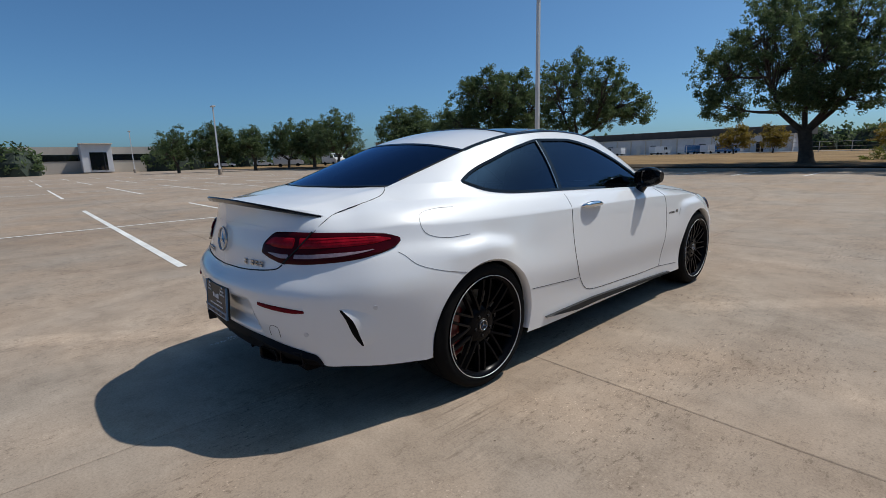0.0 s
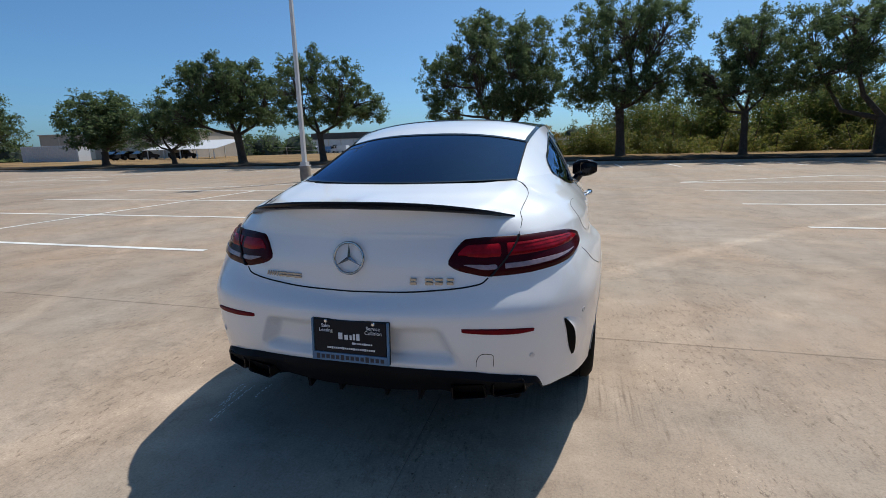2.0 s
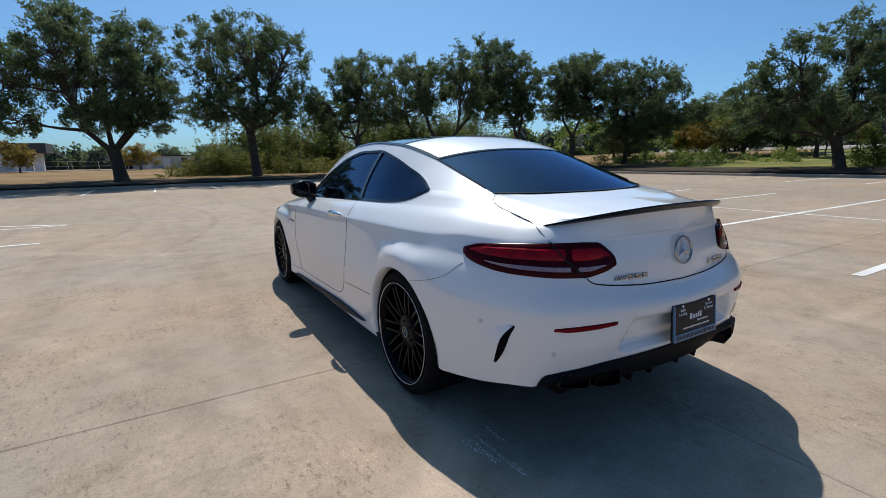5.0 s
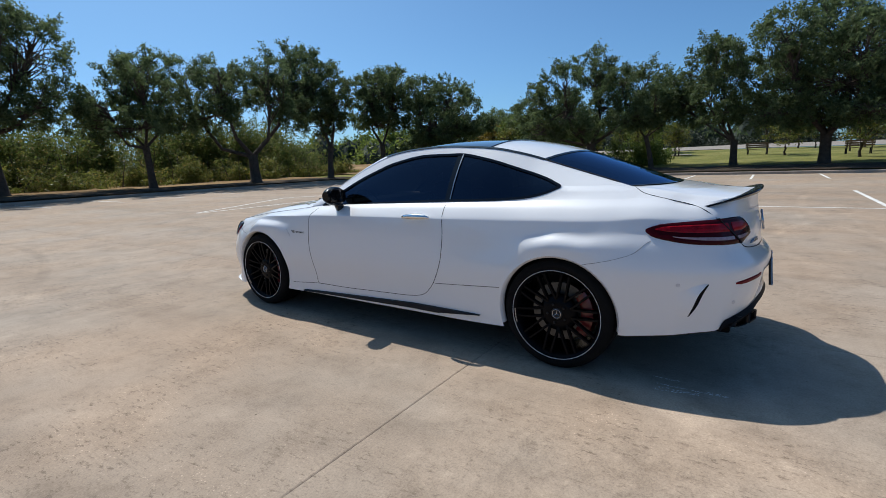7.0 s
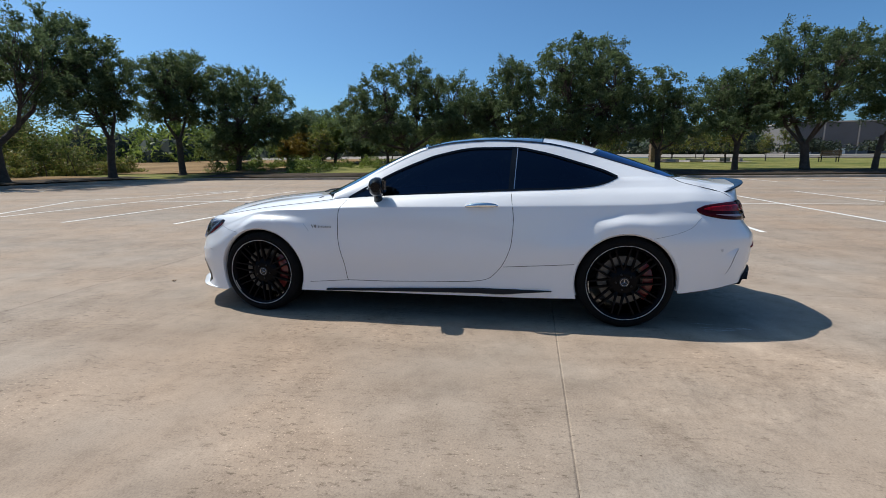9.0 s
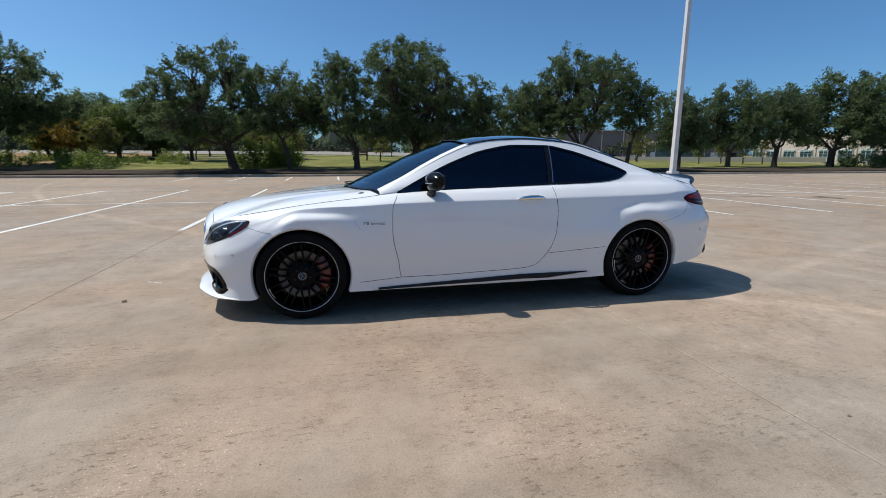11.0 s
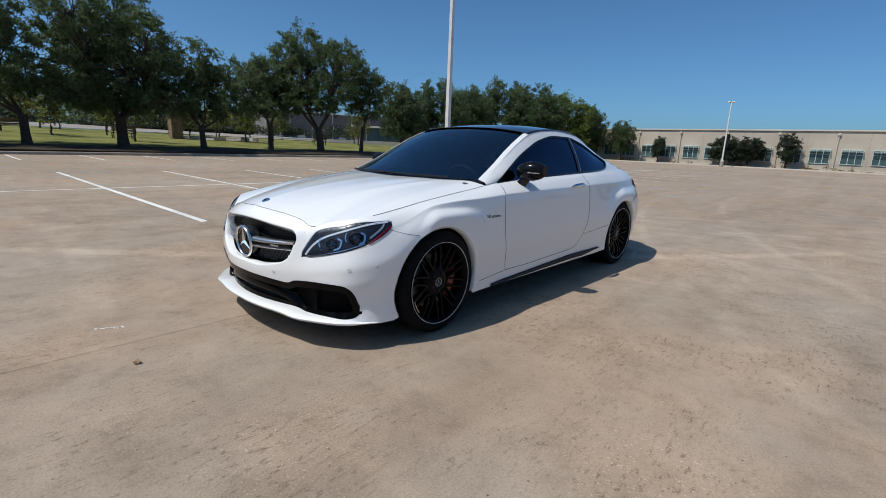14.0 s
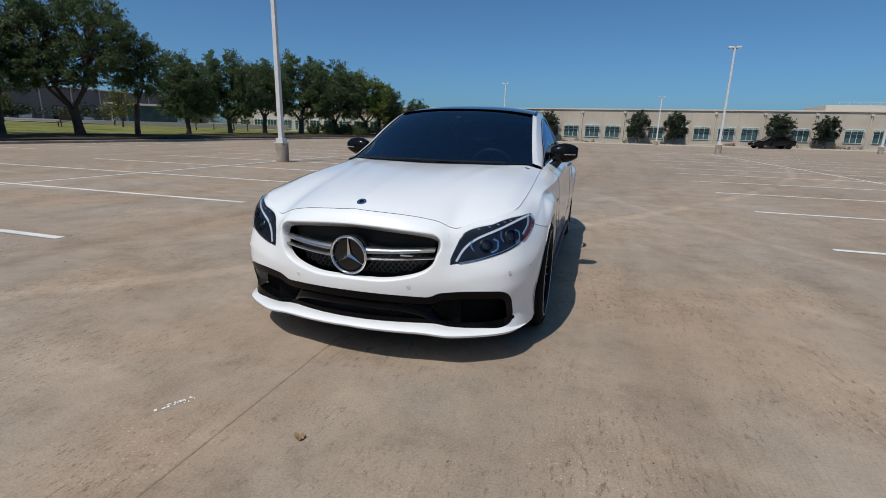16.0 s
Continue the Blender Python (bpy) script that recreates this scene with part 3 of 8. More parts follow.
# ---- trees ----
def blades(name, c, u, v, material, parent, label=""):
    """Leaves as small three-cornered blades: centres c, half axes u and v."""
    n = len(c)
    co = np.empty((n, 3, 3), np.float32)
    co[:, 0], co[:, 1], co[:, 2] = c - u - v, c - u + v, c + u
    me = bpy.data.meshes.new(name)
    me.vertices.add(3 * n)
    me.vertices.foreach_set("co", co.ravel())
    me.loops.add(3 * n)
    me.loops.foreach_set("vertex_index", np.arange(3 * n, dtype=np.int32))
    me.polygons.add(n)
    me.polygons.foreach_set("loop_start", np.arange(0, 3 * n, 3, dtype=np.int32))
    me.polygons.foreach_set("loop_total", np.full(n, 3, np.int32))
    me.update(calc_edges=True)
    return mesh_part(name, me, material, parent, label)


def leaf_axes(rng, n, size, droop=0.0):
    u = rng.normal(size=(n, 3))
    u[:, 2] -= droop
    u /= np.linalg.norm(u, axis=1)[:, None]
    w = rng.normal(size=(n, 3))
    v = np.cross(u, w)
    v /= np.linalg.norm(v, axis=1)[:, None]
    s = size * rng.uniform(0.6, 1.35, (n, 1))
    return u * s, v * s * 0.55


def grow_tree(name, seed, fork, lobes, leaves, material, label, size=0.07, girth=0.3, clump=0.5, fill=1.0, depth=0.5):
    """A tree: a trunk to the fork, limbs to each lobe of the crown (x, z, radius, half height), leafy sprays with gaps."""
    rng = np.random.default_rng(seed)
    tree = empty(name)
    tagged(tree, label, "tree")
    wide = max(abs(x) + r for x, z, r, h in lobes)
    low = min(z for x, z, r, h in lobes)
    fk = np.array([fork[0], 0.0, fork[1]])
    bm = bmesh.new()
    tube(bm, [(0, 0, -0.12), (0.02, 0, 0.10), (0.25 * fk[0], 0.03, 0.4 * fk[2]), (0.65 * fk[0], -0.03, 0.75 * fk[2]), tuple(fk)],
         [girth * 1.75, girth * 1.15, girth * 0.95, girth * 0.92, girth * 0.98], 12)
    cen, home, spots3 = [], [], []
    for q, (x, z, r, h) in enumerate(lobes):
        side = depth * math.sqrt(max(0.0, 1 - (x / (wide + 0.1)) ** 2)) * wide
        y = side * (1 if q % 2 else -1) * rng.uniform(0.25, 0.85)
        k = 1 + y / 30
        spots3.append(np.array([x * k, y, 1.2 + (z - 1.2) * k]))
    order = sorted(range(len(lobes)), key=lambda q: -lobes[q][2] * (spots3[q][2] - fk[2]))
    leaders, paths = [], {}
    for q in order:
        w = (spots3[q] - fk) / np.linalg.norm(spots3[q] - fk)
        if len(leaders) < 4 and all(w @ v < 0.90 for _, v in leaders):
            leaders.append((q, w))
    ahead = [q for q, _ in leaders]
    for q in ahead + [q for q in order if q not in ahead]:
        x, z, r, h = lobes[q]
        c = spots3[q]
        start, g = fk - np.array([0, 0, 0.12]), girth * min(0.62, 0.24 + 0.15 * r)
        if q not in ahead:
            near = [(np.linalg.norm(p - c), k, a) for a in ahead for k, p in enumerate(paths[a][1:3])]
            _, k, a = min(near)
            start, g = paths[a][k + 1], girth * (0.30 - 0.06 * k)
        span = np.linalg.norm(c - start)
        bend = np.array([0.10 * span * np.sign(x - start[0]), 0.0, -0.06 * span]) + rng.normal(size=3) * 0.06 * span
        pts = [start, start + 0.30 * (c - start) + bend * 0.8, start + 0.64 * (c - start) + bend * 0.6, c]
        paths[q] = pts
        tube(bm, [tuple(p) for p in pts], [g, g * 0.74, g * 0.45, g * 0.15], 7)
        for s in (1, -1):
            if s < 0 and h < 0.9 and r < 1.3:
                break
            cc = c * np.array([1, s if s > 0 else -0.7, 1]) if s < 0 else c
            n = int(fill * 1.5 * r * (r + h) / clump**2 * (1.0 if s > 0 else 0.55)) + 4
            d = rng.normal(size=(n, 3))
            d /= np.linalg.norm(d, axis=1)[:, None]
            p = cc + d * np.array([r, r * 0.95, h]) * rng.uniform(0.40, 1.02, (n, 1)) ** 0.55
            keep = p[:, 2] > low - 0.9 * clump
            for b in p[keep]:
                t = rng.uniform(0.45, 1.0)
                a = pts[2] + (t - 0.64) / 0.36 * (c - pts[2]) if t > 0.64 else pts[1] + (t - 0.30) / 0.34 * (pts[2] - pts[1])
                mid = (a + b) / 2 + rng.normal(size=3) * 0.08 * np.linalg.norm(b - a) + np.array([0, 0, 0.06])
                tube(bm, [tuple(a), tuple(mid), tuple(b)], [min(0.045, g * 0.35), 0.018, 0.007], 4, cap=False)
                cen.append(b)
                home.append(cc)
    part("trunk", bm, M_BARK, tree, smooth=60)
    cen, home = np.array(cen), np.array(home)
    out = cen - home
    out /= np.linalg.norm(out, axis=1)[:, None] + 1e-6
    per = leaves / len(cen)
    cs = []
    for p, o in zip(cen, out):
        n = int(per * rng.uniform(0.45, 1.55))
        k = 7
        ways = rng.normal(size=(k, 3)) * 0.85 + o * 0.6 + np.array([0, 0, 0.12])
        ways /= np.linalg.norm(ways, axis=1)[:, None]
        reach = clump * rng.uniform(0.55, 1.45, k)
        pick = rng.integers(0, k, n)
        along_ = rng.uniform(0.05, 1.0, (n, 1)) ** 0.7
        cs.append(p + ways[pick] * reach[pick][:, None] * along_ + rng.normal(size=(n, 3)) * clump * 0.17 * np.array([1, 1, 0.75]))
    c = np.concatenate(cs)
    u, v = leaf_axes(rng, len(c), size, 0.2)
    blades("crown", c, u, v, material, tree)
    return tree


def round_lobes(seed, height, width, bole, n, point=0.0):
    """Lobes of an even crown for a tree without a shape of its own."""
    rng = random.Random(seed)
    out = []
    for k in range(n):
        f = (k + 0.5) / n
        z = bole + (height - bole) * (0.14 + 0.76 * f)
        half = 0.5 * width * math.sin(math.pi * min(1.0, 0.26 + 0.66 * f)) * (1 - point * f)
        r = max(0.5, half * rng.uniform(0.42, 0.56))
        out.append(((half - r) * (1 if k % 2 else -1) * rng.uniform(0.55, 1.0), z, r, min(0.16 * (height - bole) + 0.3, r)))
    return out


def standing(x, y):
    return lawn_z(x, y) - 0.04 if x > EAST and y < 27 else 0.33


NROW, EROW = "oaks along the north kerb", "trees along the east lawn"
OAK = "broad live oak with dark green leaves and a forked grey trunk"
SPREAD = "broad live oak with low wide-spread limbs and open grey-green crown"
OPEN = "tall live oak, open crown with sky showing between its limbs"
DENSE = "dense round live oak, dark green, low limbs over a short trunk"
NARROW = "narrow young oak with a pointed top beside the lawn"
DROOP = "wide low oak with drooping grey-green crown"
SMALL = "small crooked oak with a thin trunk and sparse tufted crown"


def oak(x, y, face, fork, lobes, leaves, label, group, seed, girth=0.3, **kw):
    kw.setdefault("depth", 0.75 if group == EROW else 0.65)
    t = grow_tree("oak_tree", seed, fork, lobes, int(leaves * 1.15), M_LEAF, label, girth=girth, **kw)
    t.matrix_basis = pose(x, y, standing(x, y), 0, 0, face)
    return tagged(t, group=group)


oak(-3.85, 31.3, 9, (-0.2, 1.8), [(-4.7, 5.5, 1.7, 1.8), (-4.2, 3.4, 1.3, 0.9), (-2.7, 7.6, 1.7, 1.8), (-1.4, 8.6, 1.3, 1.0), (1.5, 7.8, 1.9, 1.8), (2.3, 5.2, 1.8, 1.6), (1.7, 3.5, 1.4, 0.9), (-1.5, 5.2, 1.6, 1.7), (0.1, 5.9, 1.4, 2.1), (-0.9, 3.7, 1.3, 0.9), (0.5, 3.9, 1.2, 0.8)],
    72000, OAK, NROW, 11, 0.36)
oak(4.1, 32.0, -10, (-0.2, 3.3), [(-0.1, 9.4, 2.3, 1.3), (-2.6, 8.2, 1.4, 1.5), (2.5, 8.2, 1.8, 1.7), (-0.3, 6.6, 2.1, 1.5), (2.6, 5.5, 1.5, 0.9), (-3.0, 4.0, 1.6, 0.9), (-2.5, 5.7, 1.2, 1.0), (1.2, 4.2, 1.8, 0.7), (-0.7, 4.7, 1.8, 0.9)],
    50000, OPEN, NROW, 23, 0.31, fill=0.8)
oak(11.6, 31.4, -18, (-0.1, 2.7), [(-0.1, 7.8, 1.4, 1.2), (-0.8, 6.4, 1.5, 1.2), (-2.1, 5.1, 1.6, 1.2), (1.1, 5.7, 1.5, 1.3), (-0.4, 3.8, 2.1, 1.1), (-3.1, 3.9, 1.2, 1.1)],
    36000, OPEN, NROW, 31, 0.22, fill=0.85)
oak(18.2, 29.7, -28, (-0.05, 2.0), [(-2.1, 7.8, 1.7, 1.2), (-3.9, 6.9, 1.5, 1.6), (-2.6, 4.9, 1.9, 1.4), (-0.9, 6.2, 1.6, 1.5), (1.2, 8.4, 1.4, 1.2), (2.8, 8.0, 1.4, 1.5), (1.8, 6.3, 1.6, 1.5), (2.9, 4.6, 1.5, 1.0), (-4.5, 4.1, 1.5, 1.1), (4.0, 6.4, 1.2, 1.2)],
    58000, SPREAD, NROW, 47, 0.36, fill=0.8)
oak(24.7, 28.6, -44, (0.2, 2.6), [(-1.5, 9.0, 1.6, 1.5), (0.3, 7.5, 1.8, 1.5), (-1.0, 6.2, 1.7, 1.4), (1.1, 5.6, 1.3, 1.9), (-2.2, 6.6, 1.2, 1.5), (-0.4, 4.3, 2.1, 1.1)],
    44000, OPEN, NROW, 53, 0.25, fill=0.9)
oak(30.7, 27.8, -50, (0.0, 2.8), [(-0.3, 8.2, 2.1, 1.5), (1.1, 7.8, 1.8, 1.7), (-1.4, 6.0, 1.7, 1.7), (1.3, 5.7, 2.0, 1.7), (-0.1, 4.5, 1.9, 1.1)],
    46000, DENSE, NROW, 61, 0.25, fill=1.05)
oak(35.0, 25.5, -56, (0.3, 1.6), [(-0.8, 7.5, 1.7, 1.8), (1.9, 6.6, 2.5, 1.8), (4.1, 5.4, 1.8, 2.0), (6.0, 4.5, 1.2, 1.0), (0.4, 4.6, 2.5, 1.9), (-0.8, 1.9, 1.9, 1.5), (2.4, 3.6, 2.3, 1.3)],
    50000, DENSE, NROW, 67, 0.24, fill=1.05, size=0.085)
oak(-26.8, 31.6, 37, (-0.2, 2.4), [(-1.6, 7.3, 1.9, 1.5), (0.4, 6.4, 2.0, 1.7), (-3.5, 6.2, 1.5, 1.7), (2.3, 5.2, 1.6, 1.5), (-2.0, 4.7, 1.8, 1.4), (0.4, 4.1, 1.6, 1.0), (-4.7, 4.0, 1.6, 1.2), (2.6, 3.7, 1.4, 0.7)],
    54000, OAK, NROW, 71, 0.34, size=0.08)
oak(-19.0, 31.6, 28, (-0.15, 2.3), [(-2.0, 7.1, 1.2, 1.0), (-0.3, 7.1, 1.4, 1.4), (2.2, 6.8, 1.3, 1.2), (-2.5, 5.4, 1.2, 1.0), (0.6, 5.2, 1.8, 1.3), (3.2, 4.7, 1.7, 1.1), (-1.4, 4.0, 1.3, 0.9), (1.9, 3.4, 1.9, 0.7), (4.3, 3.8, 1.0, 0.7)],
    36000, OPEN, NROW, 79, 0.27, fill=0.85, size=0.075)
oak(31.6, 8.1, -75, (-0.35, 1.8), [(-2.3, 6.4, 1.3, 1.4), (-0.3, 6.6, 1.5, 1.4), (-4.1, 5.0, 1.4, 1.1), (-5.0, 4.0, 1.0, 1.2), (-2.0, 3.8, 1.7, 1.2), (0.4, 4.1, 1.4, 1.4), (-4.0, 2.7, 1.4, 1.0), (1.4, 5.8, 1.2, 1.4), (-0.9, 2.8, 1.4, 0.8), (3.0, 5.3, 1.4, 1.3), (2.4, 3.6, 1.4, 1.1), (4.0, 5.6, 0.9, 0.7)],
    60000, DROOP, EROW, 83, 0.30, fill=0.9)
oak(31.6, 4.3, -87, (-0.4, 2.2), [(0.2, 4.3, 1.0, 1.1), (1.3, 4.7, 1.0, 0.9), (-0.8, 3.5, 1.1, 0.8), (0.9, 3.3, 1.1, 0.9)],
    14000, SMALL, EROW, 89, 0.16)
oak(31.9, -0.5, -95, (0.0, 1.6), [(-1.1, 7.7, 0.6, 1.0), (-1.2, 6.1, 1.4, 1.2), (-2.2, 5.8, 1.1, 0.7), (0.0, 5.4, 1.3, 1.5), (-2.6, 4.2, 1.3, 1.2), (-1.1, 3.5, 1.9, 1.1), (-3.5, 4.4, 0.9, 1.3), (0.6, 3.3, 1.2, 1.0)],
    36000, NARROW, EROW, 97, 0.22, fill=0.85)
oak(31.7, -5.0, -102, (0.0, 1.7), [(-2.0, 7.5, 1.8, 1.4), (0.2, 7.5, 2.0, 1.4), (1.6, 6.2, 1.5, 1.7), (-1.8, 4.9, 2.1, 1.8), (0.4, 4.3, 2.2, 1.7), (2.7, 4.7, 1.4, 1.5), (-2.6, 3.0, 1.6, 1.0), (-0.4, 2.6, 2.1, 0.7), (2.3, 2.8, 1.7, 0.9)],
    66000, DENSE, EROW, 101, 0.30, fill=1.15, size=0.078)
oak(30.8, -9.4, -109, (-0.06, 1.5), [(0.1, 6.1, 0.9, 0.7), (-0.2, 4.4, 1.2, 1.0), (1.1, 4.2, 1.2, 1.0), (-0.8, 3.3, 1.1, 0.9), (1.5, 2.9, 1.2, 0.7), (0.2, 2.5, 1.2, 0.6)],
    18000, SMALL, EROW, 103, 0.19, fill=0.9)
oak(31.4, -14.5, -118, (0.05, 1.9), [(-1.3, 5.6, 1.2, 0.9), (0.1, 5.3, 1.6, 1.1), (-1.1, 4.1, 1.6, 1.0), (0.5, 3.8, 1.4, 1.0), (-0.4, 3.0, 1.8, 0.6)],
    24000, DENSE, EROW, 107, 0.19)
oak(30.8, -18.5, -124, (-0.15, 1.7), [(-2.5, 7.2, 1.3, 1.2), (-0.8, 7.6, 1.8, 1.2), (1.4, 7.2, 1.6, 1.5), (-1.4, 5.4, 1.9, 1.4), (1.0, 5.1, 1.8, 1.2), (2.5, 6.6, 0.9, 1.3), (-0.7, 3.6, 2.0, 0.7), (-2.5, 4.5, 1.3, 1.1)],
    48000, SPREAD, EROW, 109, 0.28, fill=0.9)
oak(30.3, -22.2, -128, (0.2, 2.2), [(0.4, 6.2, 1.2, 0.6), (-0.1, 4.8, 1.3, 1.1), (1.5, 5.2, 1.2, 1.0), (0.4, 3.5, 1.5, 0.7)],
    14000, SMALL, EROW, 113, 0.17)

# trees of one shape that stand more than once
FULL = {"b": (9.0, 7.5), "c": (9.0, 8.5), "e": (8.0, 8.8), "f": (8.5, 6.8), "g": (5.0, 5.0)}
kinds = {
    "b": grow_tree("oak_tree", 5, (0.1, 2.2), round_lobes(5, *FULL["b"], 2.2, 8), 20000, M_LEAF, OPEN, 0.10, 0.26, 0.6),
    "c": grow_tree("oak_tree", 6, (0.0, 1.6), round_lobes(6, *FULL["c"], 1.2, 9), 26000, M_LEAF, DENSE, 0.11, 0.28, 0.6, 1.1),
    "e": grow_tree("oak_tree", 7, (0.2, 1.7), round_lobes(9, *FULL["e"], 1.5, 8), 20000, M_LEAF, DROOP, 0.10, 0.25, 0.6),
    "f": grow_tree("elm_tree", 8, (0.1, 1.8), round_lobes(12, *FULL["f"], 1.5, 8), 18000, M_LEAF2, "lighter green elm with a rounded crown", 0.10, 0.22, 0.55),
    "g": grow_tree("autumn_tree", 9, (0.0, 0.9), round_lobes(14, *FULL["g"], 0.8, 6), 7000, M_LEAF5, "small golden autumn tree before the warehouse fence", 0.11, 0.12, 0.5),
}
used = set()


def plant(kind, x, y, h, w, rz=0.0, z=None, group="trees round the lot"):
    h0, w0 = FULL[kind]
    z = standing(x, y) if z is None else z
    m = Matrix.LocRotScale((x, y, z), Euler((0, 0, radians(rz))), (w / w0, w / w0, h / h0))
    if kind in used:
        ob = copy_thing(kinds[kind], m)
        ob.matrix_basis = m
    else:
        used.add(kind)
        ob = kinds[kind]
        ob.matrix_basis = m
    tagged(ob, group=group)
    return ob


for x, h, w, kd, rz in ((-65, 7.2, 7.5, "c", 0), (-57.8, 7.7, 8.0, "e", 80), (-42, 7.0, 9.4, "c", 150), (-34, 6.0, 7.0, "e", 220)):
    plant(kd, x, 31.6, h, w, rz, group=NROW)
plant("c", 32.0, -28.5, 6.7, 5.6, 90, group=EROW)
plant("c", 33.6, -35.2, 7.9, 6.8, 200, group=EROW)
plant("b", 34.0, -41.0, 7.9, 6.8, 250, group=EROW)
plant("c", 34.0, -48.0, 9.6, 9.6, 20, group=EROW)
plant("c", 33.0, -54.5, 9.6, 8.6, 170, group=EROW)
plant("f", 31.0, -60.0, 9.2, 8.6, 30, group=EROW)
plant("c", 28.6, -62.6, 7.6, 5.6, 60, group=EROW, z=0.1)
plant("c", 24.6, -64.0, 5.6, 4.6, 130, group=EROW, z=0.1)
for x, y, h, w, rz in ((-27.0, 97, 5.4, 6.4, 0), (-21.0, 98, 5.2, 6.0, 100), (-4.5, 101, 4.8, 7.5, 210)):
    plant("g", x, y, h, w, rz, 0.25, group="golden trees before the warehouse")
for az, h, w, kd, rz in ((65.2, 7.6, 7.4, "e", 40), (68.8, 7.0, 7.0, "b", 120), (72.4, 7.5, 7.6, "c", 260), (76.4, 6.4, 7.2, "e", 300)):
    plant(kd, 1.8 - 80 * math.sin(radians(az)), -3.5 + 80 * math.cos(radians(az)), h, w, rz, 0.0, group="oaks along the west kerb")
# lighter trees at the back of the north-east corner
for x, y, h, w, kd, rz in ((47, 27, 5.6, 6, "f", 0), (54, 20, 6.5, 7, "f", 90), (44, 14, 6.0, 6, "e", 40), (58, 10, 6.5, 7, "f", 200), (44, 34, 5.0, 6, "f", 10), (52, 38, 6.0, 7, "c", 10), (62, 30, 6.5, 8, "c", 100)):
    plant(kd, x, y, h, w, rz, group="trees beyond the lot's corner")


def make_thicket(name, seed, spots, leaves, material, label, size=0.12, category="bushes"):
    """Low brush in heaps: many leafy shoots that rise and lean outwards."""
    rng = np.random.default_rng(seed)
    cs = []
    for x, y, z, r, h in spots:
        n = int(leaves * r * r * h)
        k = max(5, int(9 * r))
        a = rng.uniform(0, 2 * np.pi, k)
        rr = r * np.sqrt(rng.uniform(0, 1, k))
        top = h * np.sqrt(np.maximum(0.05, 1 - (rr / r) ** 2)) * rng.uniform(0.7, 1.15, k)
        pick = rng.integers(0, k, n)
        f = rng.uniform(0.06, 1.0, n) ** 0.75
        lean = 0.55 + 0.45 * f
        wid = r * 0.17 * (1.15 - 0.55 * f)
        cs.append(np.stack([x + rr[pick] * np.cos(a[pick]) * lean + rng.normal(size=n) * wid, y + rr[pick] * np.sin(a[pick]) * lean + rng.normal(size=n) * wid, z + top[pick] * f], 1))
    c = np.concatenate(cs)
    u, v = leaf_axes(rng, len(c), size)
    ob = blades(name, c, u, v, material, None)
    return tagged(ob, label, category, kind="stuff")


def make_stems(name, seed, spots, label):
    """Thin bare stems standing among the brush."""
    rng = random.Random(seed)
    bm = bmesh.new()
    for x, y, z, h in spots:
        lx, ly = rng.uniform(-0.9, 0.9), rng.uniform(-0.5, 0.5)
        tube(bm, [(x, y, z - 0.1), (x + 0.4 * lx, y + 0.4 * ly, z + 0.45 * h), (x + lx, y + ly, z + h)], [0.05, 0.035, 0.012], 4, cap=False)
    tagged(part(name, bm, M_BARK), label, "stems", kind="stuff")


rng = random.Random(8)
spots = [(x, rng.uniform(35.0, 38.5), 0.3, rng.uniform(1.0, 1.9), rng.uniform(1.0, 2.8) * (1.0 if x < 28 else 0.65)) for x in [rng.uniform(0, 35) for _ in range(56)]]
spots += [(rng.uniform(-2, 1), rng.uniform(35, 39), 0.3, rng.uniform(0.8, 1.3), rng.uniform(0.8, 1.7)) for _ in range(7)]
make_thicket("brush_thicket", 3, spots, 300, M_LEAF3, "yellow-green brush thicket behind the row of oaks", 0.075)
spots = [(rng.uniform(3, 33), rng.uniform(39.5, 44), 0.3, rng.uniform(1.5, 2.6), rng.uniform(4.0, 7.2)) for _ in range(52)]
make_thicket("brush_thicket", 4, spots, 120, M_LEAF6, "taller sunlit scrub behind the brush thicket", 0.10)
make_stems("brush_stems", 9, [(rng.uniform(3, 32), rng.uniform(35, 42), 0.3, rng.uniform(1.2, 2.8)) for _ in range(70)], "thin grey stems among the brush")
spots = [(33 + rng.uniform(-2, 13), 21 + rng.uniform(-8, 7), 0.3, rng.uniform(0.7, 1.5), rng.uniform(0.7, 1.9)) for _ in range(44)]
make_thicket("shrub_bed", 5, spots, 420, M_LEAF2, "low green shrubs at the lot's corner", 0.075)
spots = [(34.8 + rng.uniform(-1.2, 1.2), 5.8 + rng.uniform(-1.9, 1.9), 0.3, rng.uniform(1.0, 1.5), rng.uniform(1.7, 3.1)) for _ in range(8)]
make_thicket("lawn_shrub", 6, spots, 500, M_LEAF2, "bright green round shrub on the lawn", 0.07)
spots = [(rng.uniform(27.5, 35), rng.uniform(-63.5, -46), 0.35, rng.uniform(0.8, 1.5), rng.uniform(1.2, 2.6)) for _ in range(26)]
make_thicket("lawn_shrub", 7, spots, 240, M_LEAF, "dark undergrowth beneath the oaks by the office", 0.10)
for kd, x, y, h, w in (("c", 50, 24.6, 6.6, 7.4), ("f", 47, 21.2, 5.8, 6.2), ("g", 45.5, 25.0, 4.4, 4.8), ("c", 49, 18.2, 3.8, 5.6), ("f", 54, 29.5, 7.0, 8.2), ("f", 54, 20.5, 5.4, 6.0)):
    plant(kd, x, y, h, w, 37 * x, group="trees beyond the lot's corner")
